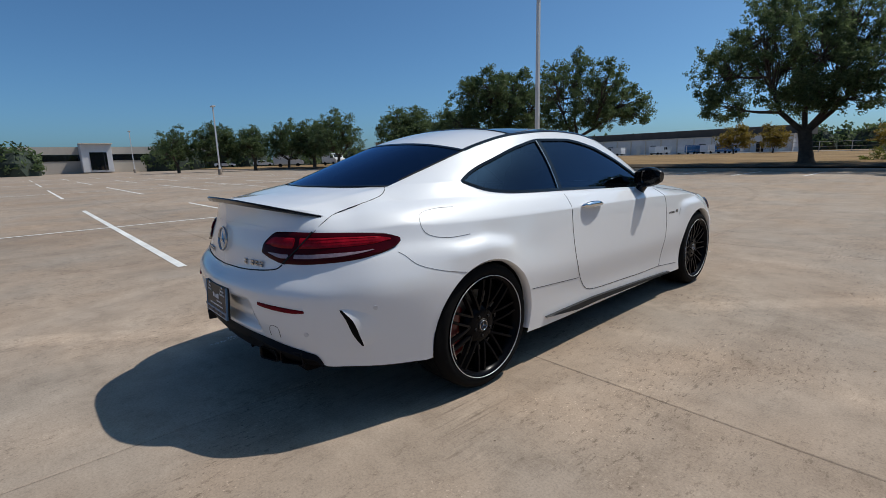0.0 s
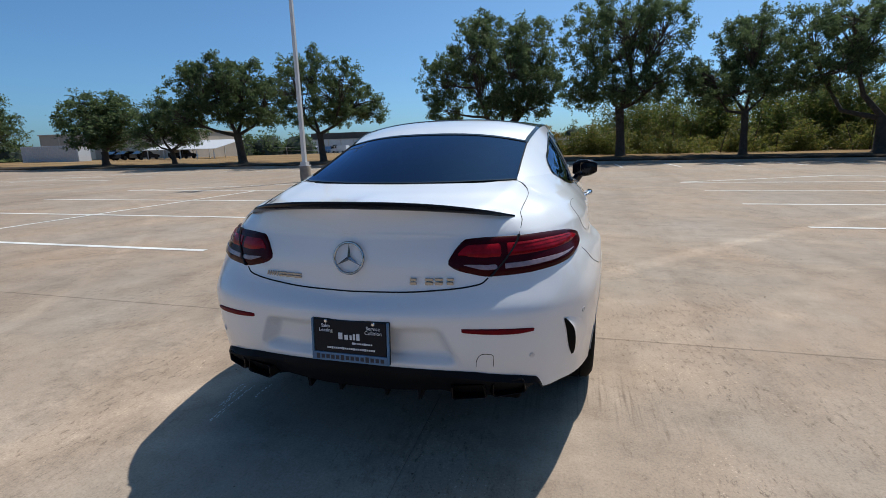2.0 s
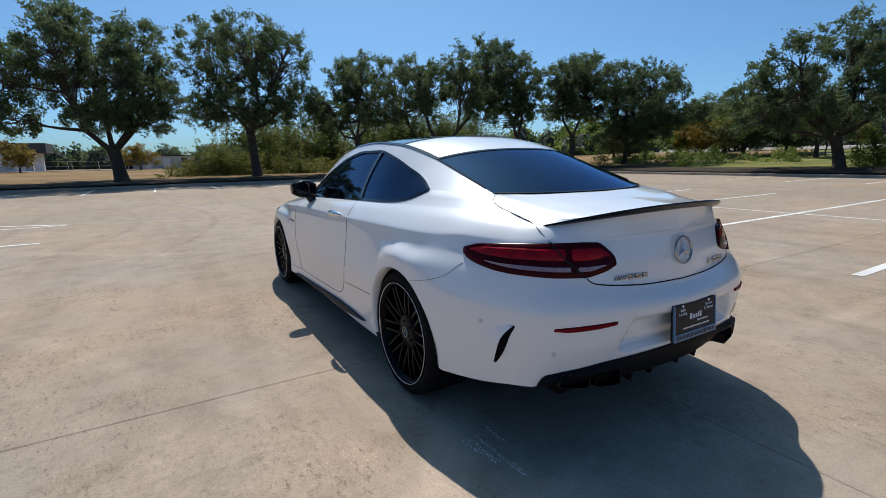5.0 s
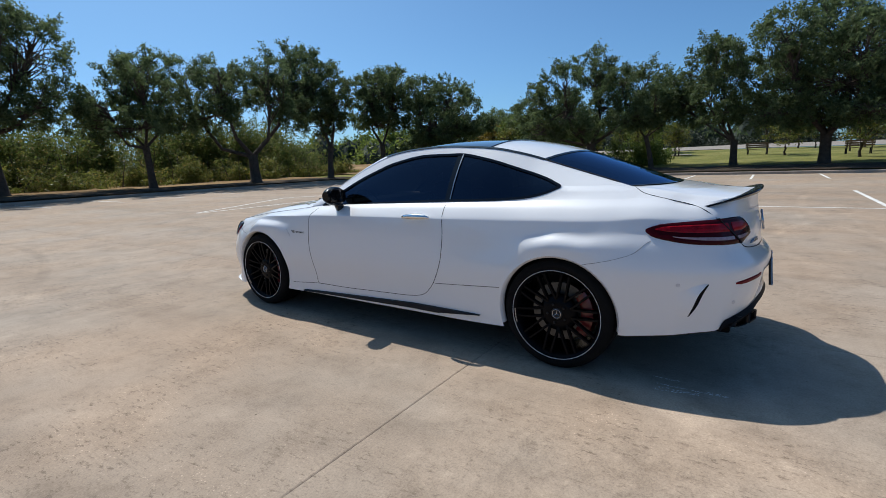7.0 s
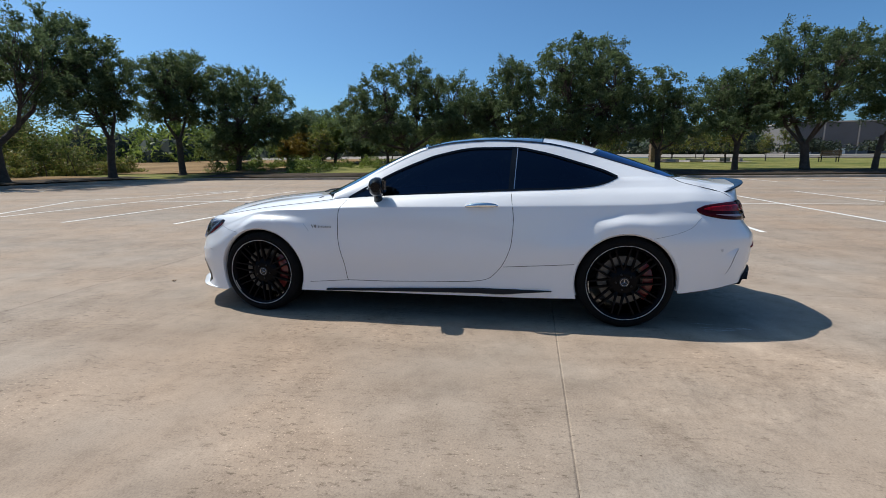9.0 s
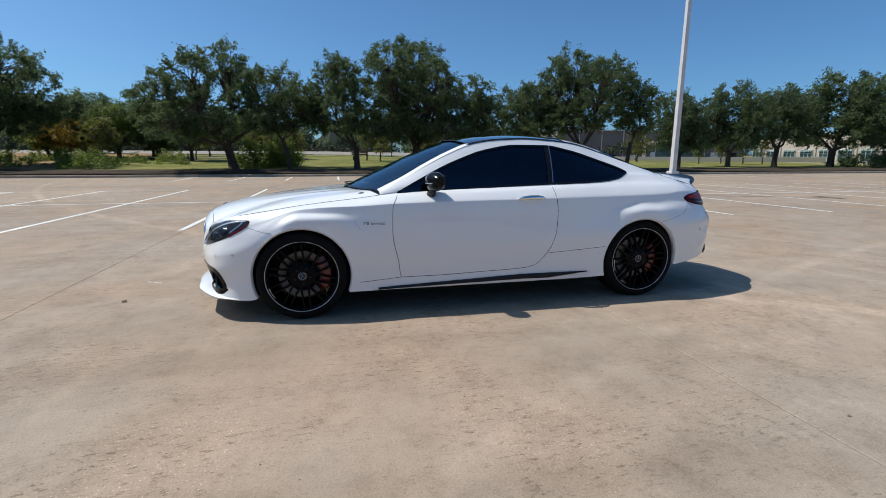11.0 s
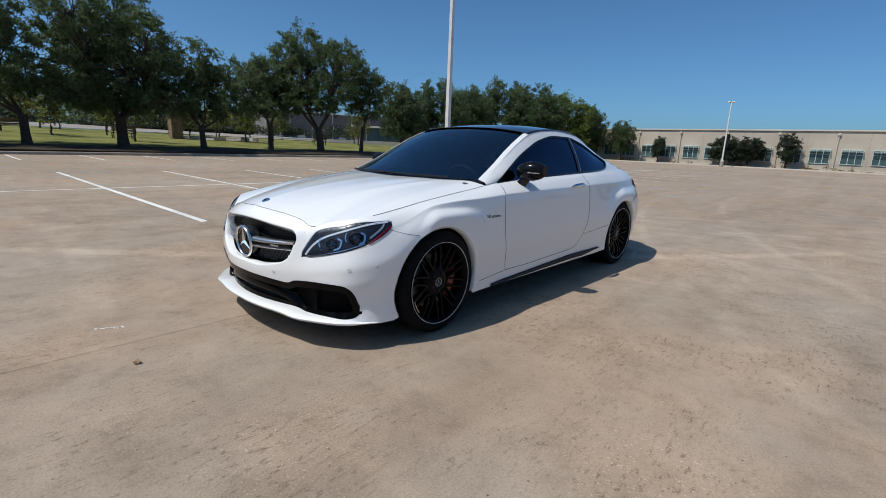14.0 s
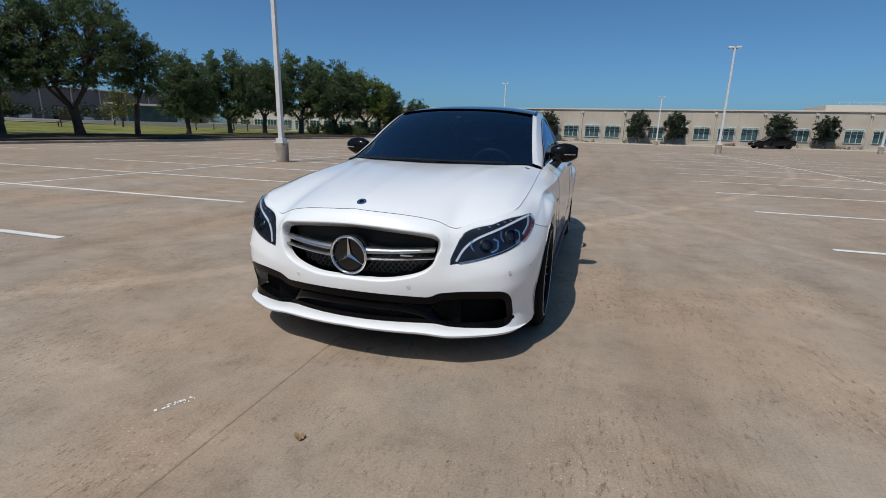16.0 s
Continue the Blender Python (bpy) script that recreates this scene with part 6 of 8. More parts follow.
mirrored("bonnet", hood, M_PAINT)

glass_low = along([tuple(np.r_[0, GC(11)[0]]), (0.22, -1.925, 1.069), (0.40, -1.865, 1.068), tuple(GR(11)[0]), tuple(row0[I1])])
IT = int(18.6 * CN)
trunk_side = along(row0[I1 : IT + 1])
trunk_back = along(row0[: IT - 1 : -1])
trunk_mid = along([np.r_[0, GC(11)[0]], (0, -2.08, 1.048), (0, -2.24, 1.036), row0[-1]])
trunk = coons(glass_low, trunk_back, trunk_mid, trunk_side, 30, 22)
mirrored("boot_lid", trunk, M_PAINT)

NU = 22
ST = np.linspace(0, 11, 89)


def across(k, extra=0.0):
    c, r = GC(k)[0], GR(k)[0]
    out = []
    for i in range(NU + 1):
        u = i / NU
        x = r[0] * u
        out.append((x, c[0] + (r[1] - c[0]) * u**2.2, c[1] + (r[2] - c[1]) * u**2.6 + extra))
    return out


def band(k0, k1, n=20):
    return [across(k) for k in np.linspace(k0, k1, n + 1)]


mirrored("windscreen", [[(x * 0.975, y, z) for x, y, z in row] for row in band(0.0, 4.0, 24)], M_WIND, "lightly tinted curved windscreen")
mirrored("roof_glass", band(4.0, 7.0, 16), M_ROOFGL, "black glass panoramic roof panel")
mirrored("roof_panel", band(7.0, 9.0, 12), M_PAINT)
mirrored("rear_window", band(9.0, 11.0, 16), M_GLASSR, "dark tinted curved rear window")


def rail_line(k0, k1, n, off):
    out = []
    for k in np.linspace(k0, k1, n):
        r = GR(k)[0]
        out.append((r[0] + off, r[1], r[2] + 0.003))
    return out


def roof_trim(s):
    for name, k0, k1, m, w in (("windscreen_pillar", 0.0, 4.0, M_PAINT, 0.036), ("roof_strip", 4.0, 9.0, M_BLACK, 0.022), ("rear_pillar_edge", 9.0, 10.75, M_GAP, 0.006)):
        pts = rail_line(k0, k1, 30, -w * 0.3)
        ns = [(0.45, 0.1 if k0 < 4 else -0.1, 0.88)] * 30
        strip(name, [side_pt(p, s) for p in pts], [Vector(side_pt(n, s)).normalized() for n in ns], w, m, car, 0.003)
    # glass frame
    ys = np.linspace(0.685, -1.362, 60)
    pts, nr = [], []
    for y in ys:
        z = float(DLO_TOP(-y)[0, 0])
        pts.append((y, z))
    for y in ys[::-1]:
        pts.append((y, float(DLO_LOW(-y)[0, 0])))
    out = []
    for y, z in pts:
        b = np.array([np.interp(-y, -row0[I0 : I1 + 1, 1], row0[I0 : I1 + 1, a]) for a in range(3)])
        t = rail_y(y)
        f = (z - b[2]) / max(1e-6, t[2] - b[2])
        out.append((b[0] + (t[0] - b[0]) * f + 0.020 * math.sin(math.pi * min(1, max(0, f))) + 0.001, y, z))
    strip("window_trim", [side_pt(p, s) for p in out], [Vector((s * 0.93, 0, 0.36))] * len(out), 0.016, M_BLACK, car, 0.004, "gloss black window surround")
    # pillar between door glass and quarter glass
    bp = []
    for k in range(9):
        z = 0.992 + (1.302 - 0.992) * k / 8
        y = -0.60 - 0.02 * k / 8 + 0.0
        b = np.array([np.interp(-y, -row0[I0 : I1 + 1, 1], row0[I0 : I1 + 1, a]) for a in range(3)])
        t = rail_y(y)
        f = (z - b[2]) / (t[2] - b[2])
        bp.append((b[0] + (t[0] - b[0]) * f + 0.02 * math.sin(math.pi * f), y, z))
    strip("centre_pillar", [side_pt(p, s) for p in bp], [Vector((s * 0.93, 0, 0.36))] * len(bp), 0.045, M_BLACK, car, 0.001)
    strip("glass_seal", [side_pt((p[0], p[1] - 0.02, p[2]), s) for p in bp], [Vector((s * 0.93, 0, 0.36))] * len(bp), 0.006, M_SATIN, car, 0.004, "thin bright glass seal")


both(roof_trim)
# header and sill bands at the glass edges
for k, w in ((4.0, 0.03), (7.0, 0.012), (9.0, 0.02), (10.97, 0.010), (0.1, 0.02)):
    row = across(k, 0.002)[: NU - 1 if k < 1 else NU + 1]
    pts = [(-x, y, z) for x, y, z in row[:0:-1]] + row
    strip("glass_band", pts, [Vector((0, 0.45 if k < 4 else -0.35, 0.87)).normalized()] * len(pts), w, M_BLACK, car, 0.002, "black printed glass edge")

# -- shut lines
def on_boot(x, y):
    """Height of the boot lid at a place of the plan."""
    d = (trunk[:, :, 0] - x) ** 2 + (trunk[:, :, 1] - y) ** 2
    k = np.argsort(d.ravel())[:4]
    w = 1 / (d.ravel()[k] + 1e-7)
    return np.array([x, y, float((trunk[:, :, 2].ravel()[k] * w).sum() / w.sum())])


def shut_lines(s):
    seam("door_gap", [(cy(y), z) for y, z in ((0.69, 0.915), (0.735, 0.82), (0.741, 0.634), (0.70, 0.42), (0.672, 0.285), (0.4, 0.285), (0.0, 0.297), (-0.3, 0.308), (-0.43, 0.33), (-0.50, 0.385), (-0.565, 0.48), (-0.611, 0.62), (-0.622, 0.78), (-0.60, 0.965))], s, 0.0036)
    seam("sill_gap", [(cy(y), z) for y, z in ((1.0, 0.262), (0.85, 0.272), (0.672, 0.285))], s)
    seam("quarter_gap", [(cy(y), z) for y, z in ((-0.555, 0.43), (-0.8, 0.447), (-1.06, 0.467))], s)
    seam("bumper_gap", [(cy(y), z) for y, z in ((-1.585, 0.662), (-1.75, 0.70), (-1.85, 0.738), (-1.905, 0.785), (-1.93, 0.80))], s, 0.0017, M_SEAM)
    seam("bumper_gap", [(5.45, 0.708), (5.7, 0.692), (cy(1.70), 0.674), (cy(1.62), 0.660)], s, 0.0017, M_SEAM)
    seam("boot_gap", [(19.1, 0.760), (19.3, 0.742), (19.7, 0.731), (20.3, 0.720), (21, 0.711), (22, 0.708)], s, 0.0055)
    # bonnet gap along the fender and at the nose
    pts = [row0[i] for i in list(range(0, int(2.82 * CN) + 1))]
    strip("bonnet_gap", [side_pt(p, s) for p in pts], [Vector((s * 0.2, 0.5, 0.84)).normalized()] * len(pts), 0.0022, M_GAP, car, 0.0014)
    pts = [row0[i] for i in range(int(5.0 * CN), I0 + 1, 2)]
    strip("bonnet_gap", [side_pt(p, s) for p in pts], [Vector((s * 0.4, 0.1, 0.91)).normalized()] * len(pts), 0.0015, M_SEAM, car, 0.0026)
    # boot lid line, from the rear window's corner round to the tail lamp
    top_n = Vector((0.2, -0.1, 0.97)).normalized()
    bl = [(on_boot(x, y), np.array(top_n)) for x, y in ((0.525, -1.757), (0.57, -1.785), (0.598, -1.83), (0.607, -1.90))]
    bl += [surf(c, z) for c, z in ((17.25, 0.971), (17.6, 0.944), (18.05, 0.900))]
    path, up = dense([p for p, _ in bl], 8), dense([n for _, n in bl], 8)
    strip("boot_gap", [side_pt(p, s) for p in path], [side_pt(n, s).normalized() for n in up], 0.0018, M_GAP, car, 0.0030)

    # low filler over the joint between the quarter panel and the boot
    n = Vector((s * 0.46, -0.21, 0.86)).normalized()
    u = n.cross(Vector((0, 1, 0))).normalized()
    v = n.cross(u)
    mid = Vector((s * 0.634, -1.757, 1.0365))
    rings = [[mid + n * lift + (u * math.cos(a) + v * math.sin(a)) * r for a in (2 * math.pi * k / 20 for k in range(20))] for r, lift in ((0.012, 0.0045), (0.024, 0.0035), (0.036, -0.001), (0.046, -0.008))]
    me = bpy.data.meshes.new("quarter_joint")
    me.from_pydata([mid + n * 0.005] + [p for r in rings for p in r], [], [(0, 1 + k, 1 + (k + 1) % 20) for k in range(20)] + [(1 + 20 * q + k, 21 + 20 * q + k, 21 + 20 * q + (k + 1) % 20, 1 + 20 * q + (k + 1) % 20) for q in range(3) for k in range(20)])
    me.shade_smooth()
    me.normals_split_custom_set_from_vertices([n] * len(me.vertices))
    mesh_part("quarter_joint", me, M_PAINT, car)


both(shut_lines)


# -- nose
def c_nose(x):
    """Station of the plan at a half width on the nose."""
    return float(np.interp(abs(x), PLAN[: 6 * CN, 0], CS[: 6 * CN]))


def on_nose(x, z, lift=0.0):
    """A place on the nose at a signed half width and height, lifted off the surface."""
    p, n = surf(c_nose(x), z)
    q = p + n * lift
    return Vector((math.copysign(q[0], x) if x else 0.0, q[1], q[2]))


def behind(x, z, back):
    """A place a set depth behind the nose's outline."""
    c = c_nose(x)
    px, py, nx, ny = [np.interp(c, CS, a) for a in (PLAN[:, 0], PLAN[:, 1], NRM[:, 0], NRM[:, 1])]
    return Vector((math.copysign(max(0.0, px - nx * back), x), py - ny * back, z))


def nose_grid(name, top, bot, half, back, material, label, nx=40, nz=10, parent=None):
    """A sheet behind an opening of the nose."""
    bm = bmesh.new()
    rows = []
    for i in range(nx + 1):
        x = -half + 2 * half * i / nx
        t, b = top(abs(x)), bot(abs(x))
        rows.append([bm.verts.new(behind(x, b + (t - b) * j / nz, back)) for j in range(nz + 1)])
    for r0, r1 in zip(rows, rows[1:]):
        for k in range(nz):
            bm.faces.new((r0[k], r0[k + 1], r1[k + 1], r1[k]))
    bmesh.ops.recalc_face_normals(bm, faces=bm.faces)
    return part(name, bm, material, parent or car, label, smooth=40)


g_bot = grille_low
grille = nose_grid("grille", lambda x: 0.72, lambda x: min(0.66, g_bot(min(x, 0.455)) - 0.015), 0.505, 0.115, M_MATTE, "deep black grille with a diamond mesh and two satin bars")
bm = bmesh.new()
for k in range(-22, 23):
    for sgn in (1, -1):
        pts = []
        for z in np.linspace(0.465, 0.575, 9):
            x = k * 0.030 + sgn * (z - 0.56) * 0.9
            if abs(x) < 0.45 and g_bot(abs(x)) + 0.004 < z < 0.575:
                pts.append(behind(x, z, 0.085))
        if len(pts) > 1:
            tube(bm, pts, 0.0036, 4, cap=False)
part("mesh", bm, M_MESH, grille)
for zc, w0, up in ((0.585, 0.019, 0.016), (0.548, 0.0085, 0.014)):
    for s in (1, -1):
        bm = bmesh.new()
        rows = []
        for k in range(19):
            f = k / 18
            x = s * (0.085 + 0.352 * f)
            w = w0 * (1 - 0.35 * f)
            z = zc + up * f**1.5
            p = on_nose(x, z, -0.014 - 0.012 * f)
            rows.append([bm.verts.new(p + Vector((0, dy, dz))) for dy, dz in ((-0.03, w), (-0.004, w * 0.8), (0.006, w * 0.2), (0.004, -w * 0.5), (-0.03, -w))])
        for r0, r1 in zip(rows, rows[1:]):
            for k in range(4):
                bm.faces.new((r0[k], r0[k + 1], r1[k + 1], r1[k]))
        bmesh.ops.recalc_face_normals(bm, faces=bm.faces)
        part("bar", bm, M_SATIN, grille, "satin silver grille bar", smooth=60)
bm = boxed((0, 0, 0), (0.062, 0.006, 0.009), 0.002)
bmesh.ops.transform(bm, matrix=Matrix.Translation(on_nose(-0.30, 0.574, -0.016)) @ pose(0, 0, 0, 0, -2, 14), verts=bm.verts)
part("bar_badge", bm, M_CHROME, grille)


def star_badge(name, m, r, parent, ring=0.09, depth=0.012, label="chrome ring badge with three spokes"):
    """A ring with three tapering spokes, facing along +y of m."""
    bm = bmesh.new()
    rings = []
    seg, mn = 40, 10
    for k in range(seg):
        a = 2 * math.pi * k / seg
        rings.append([bm.verts.new(m @ Vector(((r + ring * r * math.cos(2 * math.pi * q / mn)) * math.sin(a), depth * math.sin(2 * math.pi * q / mn), (r + ring * r * math.cos(2 * math.pi * q / mn)) * math.cos(a)))) for q in range(mn)])
    for k in range(seg):
        for q in range(mn):
            bm.faces.new((rings[k][q], rings[k][(q + 1) % mn], rings[(k + 1) % seg][(q + 1) % mn], rings[(k + 1) % seg][q]))
    for k in range(3):
        a = 2 * math.pi * k / 3
        c, sn = math.cos(a), math.sin(a)
        tip = Vector((r * sn, 0.2 * depth, r * c))
        l, rt = Vector((-0.13 * r * c, 0, 0.13 * r * sn)), Vector((0.13 * r * c, 0, -0.13 * r * sn))
        v = [bm.verts.new(m @ p) for p in (l, rt, tip, Vector((0, depth * 1.2, 0)))]
        bm.faces.new((v[0], v[3], v[2]))
        bm.faces.new((v[3], v[1], v[2]))
    bmesh.ops.recalc_face_normals(bm, faces=bm.faces)
    return part(name, bm, M_BADGE if r < 0.07 else M_CHROME, parent, label, smooth=40)


bm = lathe(bmesh.new(), [(0.0, 0.0), (0.004, 0.08), (-0.012, 0.096), (-0.05, 0.1)], "x", 36)
bmesh.ops.transform(bm, matrix=pose(0, 2.252, 0.557, 0, 0, 90), verts=bm.verts)
part("badge_plate", bm, M_BLACK, grille, smooth=40)
star_badge("star_badge", pose(0, 2.259, 0.557, -4), 0.094, grille)
# rolled surround of the grille opening
rim = [(x, grille_top(x)) for x in np.linspace(0.0, 0.400, 16)] + [(0.417, 0.668), (0.429, 0.652), (0.433, 0.631), (0.429, 0.605)] + [(x, grille_low(x)) for x in np.linspace(0.421, 0.0, 26)]
rim = [(x if x < 0.28 else 0.28 + (x - 0.28) * 1.17, z) for x, z in dense(rim, 3)]
rim = [(x, z) for x, z in rim] + [(-x, z) for x, z in rim[-2:0:-1]]
verts, norms = [], []
for k, (x, z) in enumerate(rim):
    (xa, za), (xb, zb) = rim[k - 2], rim[(k + 2) % len(rim)]
    d = math.hypot(xb - xa, zb - za)
    ox, oz = -(zb - za) / d, (xb - xa) / d
    for off, lift, lean in ((0.000, -0.050, -0.9), (0.001, -0.020, -0.8), (0.003, -0.005, -0.6), (0.007, 0.0004, -0.25), (0.012, 0.0014, 0.0), (0.026, 0.0016, 0.0), (0.038, 0.0010, 0.0), (0.046, -0.0004, 0.0)):
        px, pz = x + ox * off, z + oz * off
        p, n = surf(c_nose(px), pz)
        n = Vector((math.copysign(n[0], px), n[1], n[2]))
        verts.append(on_nose(px if abs(px) > 1e-4 else 1e-4, pz, lift))
        norms.append((n * (1 - abs(lean)) + Vector((ox, 0, oz)) * lean).normalized())
me = bpy.data.meshes.new("grille_surround")
q = len(rim)
me.from_pydata(verts, [], [(k * 8 + a, k * 8 + a + 1, (k + 1) % q * 8 + a + 1, (k + 1) % q * 8 + a) for k in range(q) for a in range(7)])
me.shade_smooth()
me.normals_split_custom_set_from_vertices(norms)
mesh_part("grille_surround", me, M_PAINT, car)
# bonnet badge
bm = lathe(bmesh.new(), [(0.0, 0.0), (0.004, 0.016), (0.003, 0.025), (-0.004, 0.027)], "z", 28)
bmesh.ops.transform(bm, matrix=pose(0, 2.108, 0.8035, -27), verts=bm.verts)
part("bonnet_badge", bm, M_CHROME, car, "small round chrome and black bonnet badge", smooth=40)
bm = lathe(bmesh.new(), [(0.0, 0.0), (0.001, 0.011)], "z", 24)
bmesh.ops.transform(bm, matrix=pose(0, 2.1095, 0.8085, -27), verts=bm.verts)
part("badge_inlay", bm, M_BLACK, car)

intake = nose_grid("air_intake", lambda x: intake_top(x) + 0.012, lambda x: intake_low(x) - 0.015, 0.826, 0.085, M_DEEP, "wide black lower air intake with a gloss black blade", 60)
bm = bmesh.new()
for k in range(-24, 25):
    for sgn in (1, -1):
        pts = [behind(k * 0.018 + sgn * (z - 0.23) * 0.8, z, 0.068) for z in (0.17, 0.20, 0.23, 0.26, 0.295)]
        if abs(k * 0.018) < 0.38:
            tube(bm, pts, 0.0022, 4, cap=False)
part("mesh", bm, M_MATTE, intake)
for s in (1, -1):
    # blade that runs from the middle, dips and follows the foot of the side intake
    bm = bmesh.new()
    rows = []
    path = spline([0, 1, 2, 3, 4, 5, 6], [(0.0, 0.334, 0.042), (0.24, 0.326, 0.044), (0.35, 0.302, 0.042), (0.43, 0.250, 0.032), (0.495, 0.208, 0.017), (0.62, 0.200, 0.010), (0.805, 0.214, 0.008)])
    for k in range(57):
        x, z, w = path(6 * k / 56)[0]
        x = max(x, 1e-4)
        p = on_nose(s * x, z, -0.004)
        n = Vector((s * (0.25 + 0.4 * x), 0.93, 0)).normalized()
        rows.append([bm.verts.new(p + n * dn + Vector((0, 0, dz))) for dn, dz in ((-0.085, w), (-0.040, w), (-0.034, w * 0.8), (-0.020, 0.0), (-0.006, -w * 0.8), (-0.010, -w), (-0.09, -w))])
    for r0, r1 in zip(rows, rows[1:]):
        for q in range(6):
            bm.faces.new((r0[q], r0[q + 1], r1[q + 1], r1[q]))
    bmesh.ops.recalc_face_normals(bm, faces=bm.faces)
    part("blade", bm, M_PIANO, intake, "gloss black intake blade", smooth=60)
    xz = [(0.0, 0.360), (0.24, 0.354), (0.39, 0.346), (0.425, 0.352), (0.466, 0.370), (0.61, 0.381), (0.735, 0.376), (0.765, 0.362), (0.783, 0.333), (0.793, 0.297), (0.801, 0.262), (0.802, 0.236), (0.791, 0.220), (0.768, 0.212), (0.735, 0.208), (0.69, 0.204), (0.62, 0.200), (0.53, 0.196), (0.47, 0.200), (0.40, 0.214), (0.0, 0.221)]
    ps = [surf(c_nose(x), z) for x, z in dense(xz, 5)]
    strip("intake_frame", [side_pt(p, s) for p, _ in ps], [side_pt(n, s) for _, n in ps], 0.040, M_PIANO, intake, 0.0025, "gloss black intake surround")
# splitter lip
bm = bmesh.new()
lip_out = curve([0, 1.5, 2.4, 3.0, 4.2, 5.05], [0.018, 0.035, 0.055, 0.04, 0.012, 0.002])
lip_z = curve([0, 1.8, 2.4, 3.4, 5.05], [0.196, 0.192, 0.183, 0.174, 0.168])
for s in (1, -1):
    rows = []
    for k in range(41):
        c = 5.05 * k / 40
        x, y, nx, ny = [np.interp(c, CS, a) for a in (PLAN[:, 0], PLAN[:, 1], NRM[:, 0], NRM[:, 1])]
        z, o = lip_z(c), lip_out(c)
        thin = min(1.0, (40 - k) / 8)
        rows.append([bm.verts.new((s * max(0.0, x + nx * (o + dn - 0.010 * (1 - thin))), y + ny * (o + dn - 0.010 * (1 - thin)), z + dz * thin)) for dn, dz in ((-0.12, 0.022), (-0.055, 0.020), (-0.012, 0.015), (0.0, 0.006), (-0.002, -0.005), (-0.012, -0.010), (-0.16, -0.006))])
    for r0, r1 in zip(rows, rows[1:]):
        for q in range(6):
            bm.faces.new((r0[q], r0[q + 1], r1[q + 1], r1[q]))
bmesh.ops.remove_doubles(bm, verts=bm.verts, dist=0.0005)
bmesh.ops.recalc_face_normals(bm, faces=bm.faces)
part("splitter", bm, M_PAINT, car, "white front splitter lip", smooth=60)


# -- headlights
HL_LOW = spline([2.42, 2.7, 3.1, 3.7, 4.42, 5.0, 5.42, 5.64], [0.532, 0.532, 0.543, 0.567, 0.603, 0.646, 0.692, 0.735])
HL_HIGH = spline([2.42, 2.6, 2.82, 3.28, 3.65, 4.05, 4.7, 5.36, 5.64], [0.543, 0.617, 0.688, 0.719, 0.730, 0.745, 0.756, 0.757, 0.743])


